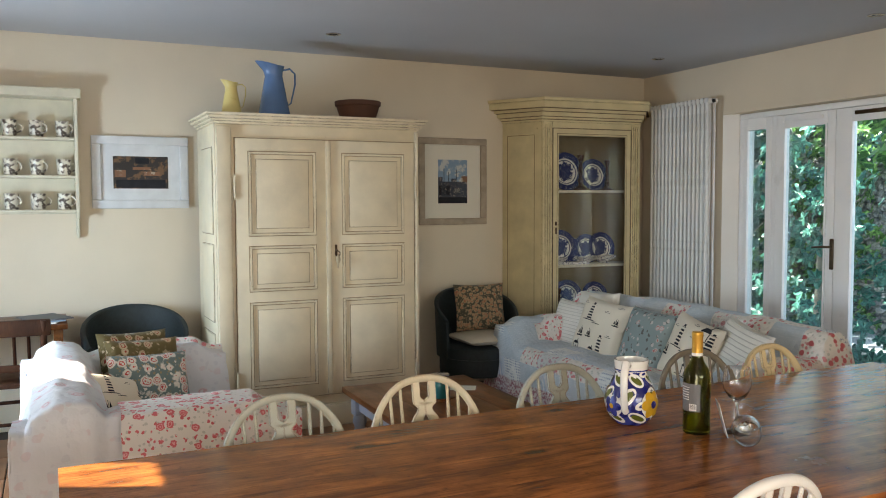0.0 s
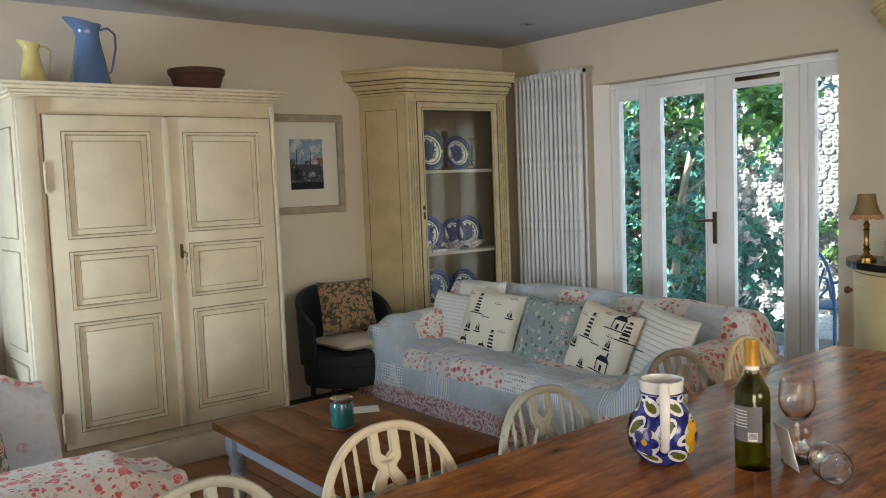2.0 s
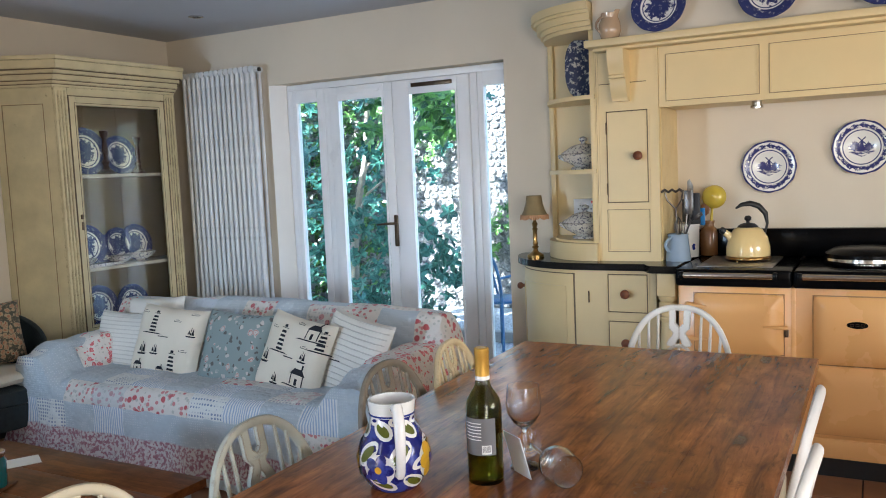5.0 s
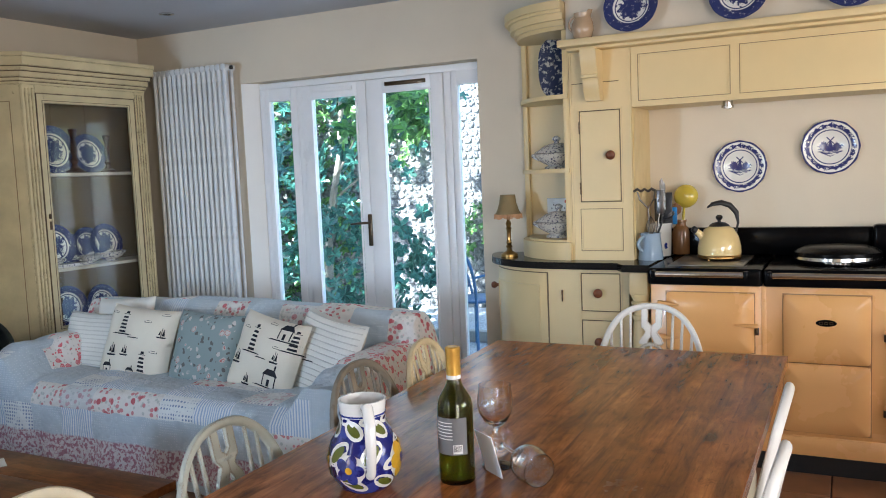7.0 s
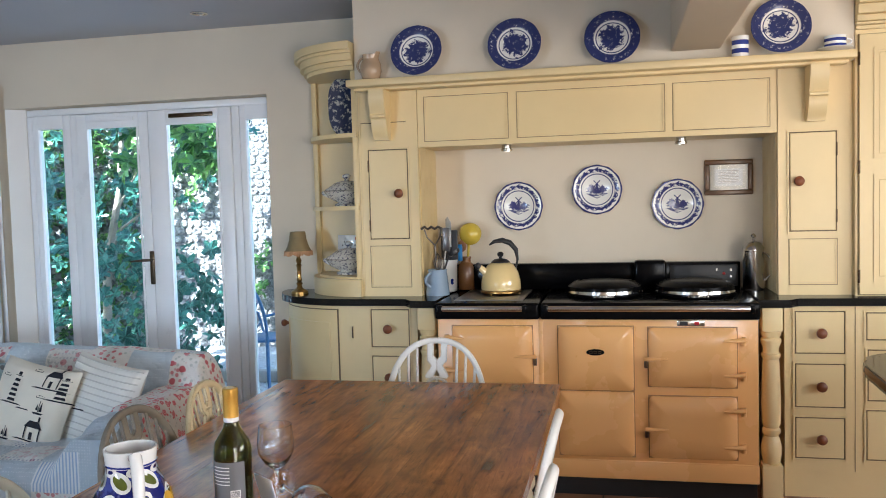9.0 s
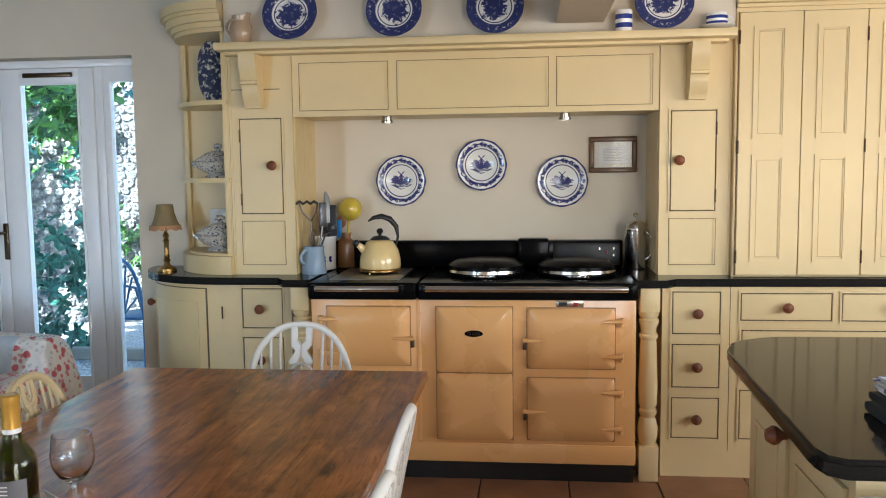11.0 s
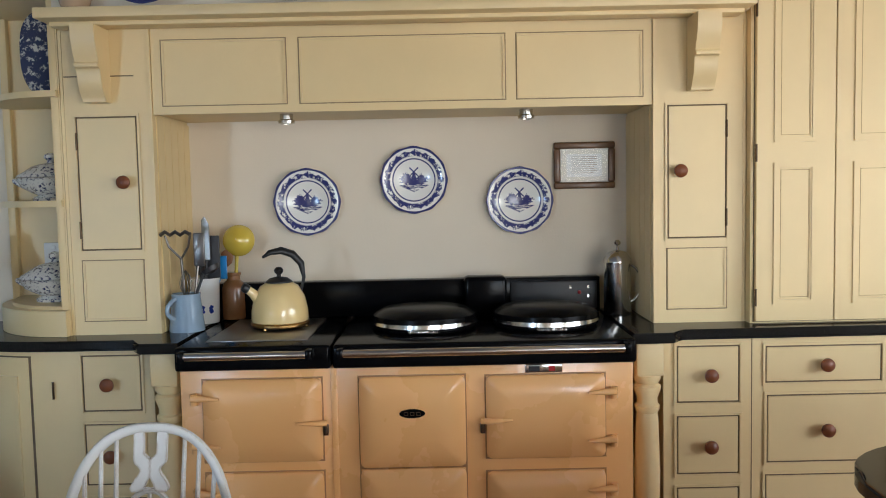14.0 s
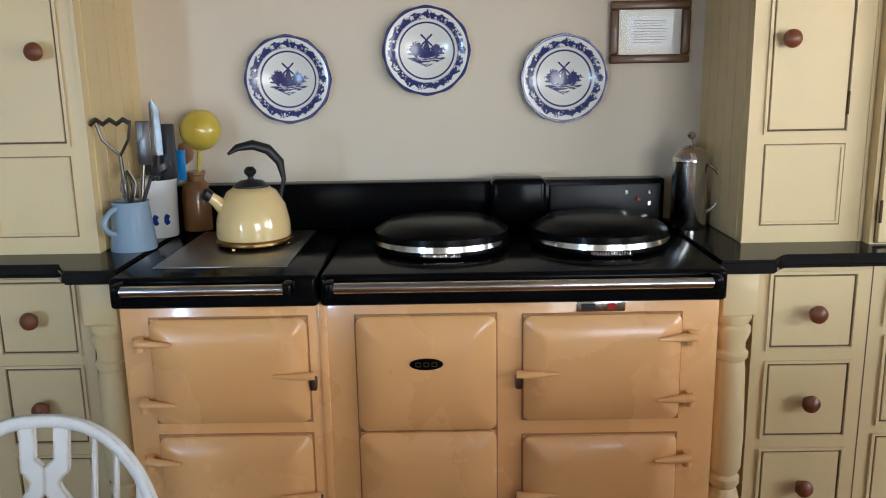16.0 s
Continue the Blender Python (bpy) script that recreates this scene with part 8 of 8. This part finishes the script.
# ---- garden ----
gr = structure("ground", bxm(4.96, -60, -0.25, 70, 70, -0.08), M["gravel"], "pale gravel ground outside the doors", "ground")
gw = bmesh.new()
random.seed(11)
box(gw, 8.42, 1.0, -0.08, 8.8, 14, 3.1)
fw = structure("garden_wall", gw, M["flint"], "pale rubble stone garden wall", "wall")
STONES = []
for k in range(5):
    bm = bmesh.new()
    g = sheet(bm, 5, 8, lambda u, v: Vector((-0.05 * math.sin(math.pi * min(u, 0.98)), 0.5 * math.sin(math.pi * u * 0.5 + 0.05) * math.cos(2 * math.pi * v) * (1 + 0.12 * math.sin(3 * v * 6.28 + k)), 0.5 * math.sin(math.pi * u * 0.5 + 0.05) * math.sin(2 * math.pi * v) * (1 + 0.1 * math.cos(2 * v * 6.28 + k)))), close_v=True)
    STONES.append(mesh_of("stone", bm, M["flint"]))
far_v, far_f = [], []
for r in range(34):
    y = 3.2 + random.uniform(0, 0.08)
    while y < 7.4:
        w, h = random.uniform(0.065, 0.13), 0.078
        m = Matrix.Translation((8.415, y + w / 2, -0.04 + r * 0.082 + random.uniform(-0.008, 0.008))) @ Matrix.Diagonal((random.uniform(0.25, 0.5), w * 1.02, h * random.uniform(0.98, 1.15), 1)) @ Matrix.Rotation(random.uniform(-0.5, 0.5), 4, "X")
        src = STONES[random.randrange(5)]
        if 4.35 < y < 5.45 and r < 26 and len(fw.children) < 290:
            ob = new("stone", src)
            ob.parent = fw
            ob.matrix_basis = m
        else:
            n0 = len(far_v)
            far_v += [m @ q.co for q in src.vertices]
            far_f += [[n0 + i for i in p.vertices] for p in src.polygons]
        y += w
far = bpy.data.meshes.new("stonework")
far.from_pydata(far_v, [], far_f)
far.materials.append(M["flint"])
far.update()
ob = new("stonework", far)
ob.parent = fw
tagged(ob, kind="stuff")


def leaf_outline(k):
    """A lobed fig leaf in its plane, one unit long."""
    out = []
    for i in range(30):
        a = 2 * math.pi * i / 30
        r = 0.24 + 0.30 * abs(math.cos(2.5 * (a - math.pi / 2))) ** 1.3 + 0.03 * math.sin(5 * a + k)
        out.append((r * math.cos(a), 0.45 + r * math.sin(a)))
    return out


def leaf_bm(bm, m, k, curl=0.12):
    """A leaf folded along its midrib, its lobes drooping."""
    c = bm.verts.new(m @ Vector((0, 0.45, -0.02)))
    ring = [bm.verts.new(m @ Vector((x, y, 0.22 * abs(x) - curl * (x * x + (y - 0.45) ** 2) * 3.2 + 0.03 * math.sin(i * 2.3 + k)))) for i, (x, y) in enumerate(leaf_outline(k))]
    for i in range(len(ring)):
        bm.faces.new((c, ring[i], ring[(i + 1) % len(ring)]))


LEAVES = []
for k in range(4):
    bm = bmesh.new()
    leaf_bm(bm, Matrix(), k)
    LEAVES.append(mesh_of("leaf", bm, M["leaf"]))


def leaf_pose(p, s, droop=None):
    tilt = radians(random.uniform(20, 85)) if droop is None else droop
    return Matrix.Translation(p) @ Matrix.Rotation(radians(random.gauss(90, 45)), 4, "Z") @ Matrix.Rotation(-tilt, 4, "X") @ Matrix.Rotation(random.uniform(-0.5, 0.5), 4, "Y") @ Matrix.Scale(s, 4)


def fig_tree(x, y, trunk, seed, spread, label, near, rest, low=0.1, high=2.9):
    random.seed(seed)
    t = thing("fig_tree", label, "tree", Matrix.Translation((x, y, -0.08)))
    part("trunk", tube(bmesh.new(), trunk, [0.045 - 0.028 * i / (len(trunk) - 1) for i in range(len(trunk))], 12), M["bark"], t)
    for i in range(7):
        p = Vector(trunk[random.randrange(1, len(trunk))])
        q = p + Vector((random.uniform(-0.5, 0.5), random.uniform(-0.6, 0.6), random.uniform(0.3, 0.8)))
        part("limb", tube(bmesh.new(), [p, p.lerp(q, 0.5) + Vector((0, 0.05, 0.05)), q], [0.016, 0.012, 0.006], 8), M["bark"], t)
    crown = bmesh.new()
    for i in range(near + rest):
        p = Vector((random.gauss(0, spread[0]), random.gauss(0, spread[1]), low + (high - low) * random.random()))
        s = random.uniform(0.09, 0.20)
        m = leaf_pose(p, s)
        if i < near:
            ob = new("leaf", LEAVES[i % 4])
            ob.parent = t
            ob.matrix_basis = m
        else:
            leaf_bm(crown, m, i % 4)
    tagged(part("crown", crown, M["leaf"], t), kind="stuff")
    return t


fig_tree(6.35, 5.42, [(0, 0, 0), (0.05, 0.10, 0.5), (-0.02, 0.02, 1.1), (0.06, -0.08, 1.7), (0.0, -0.18, 2.4), (0.1, -0.3, 3.0)], 5, (0.32, 0.32), "fig tree with large lobed leaves against the wall", 150, 200)
fig_tree(6.9, 7.2, [(0, 0, 0), (0.03, 0.08, 0.6), (-0.1, 0.2, 1.4), (0.0, 0.3, 2.6)], 8, (0.35, 0.55), "dense young fig tree by the garden wall", 60, 330)
random.seed(21)
iv = bmesh.new()
for i in range(2200):
    y, z = random.uniform(2.6, 8.2), random.uniform(0.0, 3.2)
    dens = smooth((z - 1.45) / 0.5) * smooth((y - 5.25) / 0.3) + smooth((y - 6.2) / 0.3) + (0.7 if y < 5.3 and 0.55 < z < 1.15 else 0)
    if random.random() < dens:
        leaf_bm(iv, leaf_pose((8.30 + random.uniform(-0.12, 0.08), y, z), random.uniform(0.09, 0.17)), i % 4)
solo("ivy", iv, M["ivy"], "ivy and creeper hanging over the garden wall", "ivy", kind="stuff")
random.seed(31)
iv = bmesh.new()
for i in range(150):
    p = (6.0 + random.uniform(-0.5, 0.5), random.uniform(4.15, 4.85), 1.78 + random.random() * 1.0)
    leaf_bm(iv, leaf_pose(p, random.uniform(0.12, 0.24)), i % 4)
solo("overhanging_branches", iv, M["ivy"], "sunlit leafy branches hanging over the doors", "foliage", kind="stuff")
iv = bmesh.new()
for i in range(70):
    p = (6.6 + random.uniform(-0.5, 0.7), random.uniform(4.75, 5.35), 0.05 + random.random() ** 1.3 * 1.0)
    leaf_bm(iv, leaf_pose(p, random.uniform(0.12, 0.22)), i % 4)
solo("low_fig_shoots", iv, M["leaf"], "low fig shoots beside the gravel", "foliage", kind="stuff")
random.seed(41)
iv = bmesh.new()
for i in range(2000):
    p = (random.uniform(6.2, 7.6), random.uniform(6.75, 9.6), random.random() ** 0.8 * 3.0)
    leaf_bm(iv, leaf_pose(p, random.uniform(0.11, 0.23)), i % 4)
solo("fig_thicket", iv, M["leaf"], "thicket of fig shoots in front of the wall", "foliage", kind="stuff")
structure("kerb_edging", bxm(6.7, 3.0, -0.08, 6.78, 8.0, 0.02, bev=0.01), M["outside"], "stone edging along the gravel", "kerb")

gch = thing("garden_chair", "blue painted wrought-iron garden chair on the gravel", "chair", Matrix.Translation((6.40, 4.06, -0.08)) @ Matrix.Rotation(radians(70), 4, "Z"))
BI = M["blue_iron"]
part("seat", lathe(bmesh.new(), [(0.2, 0.43), (0.21, 0.435), (0.21, 0.45), (0.2, 0.455)], 28), BI, gch)
for sx in (-1, 1):
    for sy in (-1, 1):
        part("leg", tube(bmesh.new(), [(0.14 * sx, 0.14 * sy, 0.44), (0.17 * sx, 0.17 * sy, 0.22), (0.21 * sx, 0.21 * sy, 0.0)], 0.013, 8), BI, gch)
part("back_hoop", tube(bmesh.new(), [(-0.19 * math.cos(math.pi * i / 20), 0.19 + 0.05 * math.sin(math.pi * i / 20), 0.45 + 0.45 * math.sin(math.pi * i / 20) ** 0.7) for i in range(21)], 0.013, 10), BI, gch)
for k in range(7):
    a = math.pi * (k + 0.5) / 7
    part("scroll", tube(bmesh.new(), [(0, 0.2, 0.47), (-0.09 * math.cos(a), 0.22, 0.47 + 0.2 * math.sin(a) + 0.03), (-0.175 * math.cos(a), 0.235, 0.46 + 0.42 * math.sin(a) ** 0.7)], 0.008, 8), BI, gch)
part("arm", tube(bmesh.new(), [(-0.19, 0.2, 0.65), (-0.23, 0.05, 0.67), (-0.21, -0.12, 0.62), (-0.17, -0.14, 0.44)], 0.011, 8), BI, gch)
part("arm", tube(bmesh.new(), [(0.19, 0.2, 0.65), (0.23, 0.05, 0.67), (0.21, -0.12, 0.62), (0.17, -0.14, 0.44)], 0.011, 8), BI, gch)

# ---- floor tiles ----
bm = bxm(-0.2, -0.2, -0.012, 0.2, 0.2, 0.0, bev=0.003, seg=1)
TILE = mesh_of("tile", bm, M["tile"])
n = 0
for i in range(-1, 12):
    for j in range(-3, 16):
        x, y = 0.0 + i * 0.406, -0.1 + j * 0.406
        if x + 0.2 < EAST and y + 0.2 < north(x) and n < 300:
            ob = new("tile", TILE)
            ob.parent = floor
            ob.matrix_basis = Matrix.Translation((x, y, 0))
            n += 1
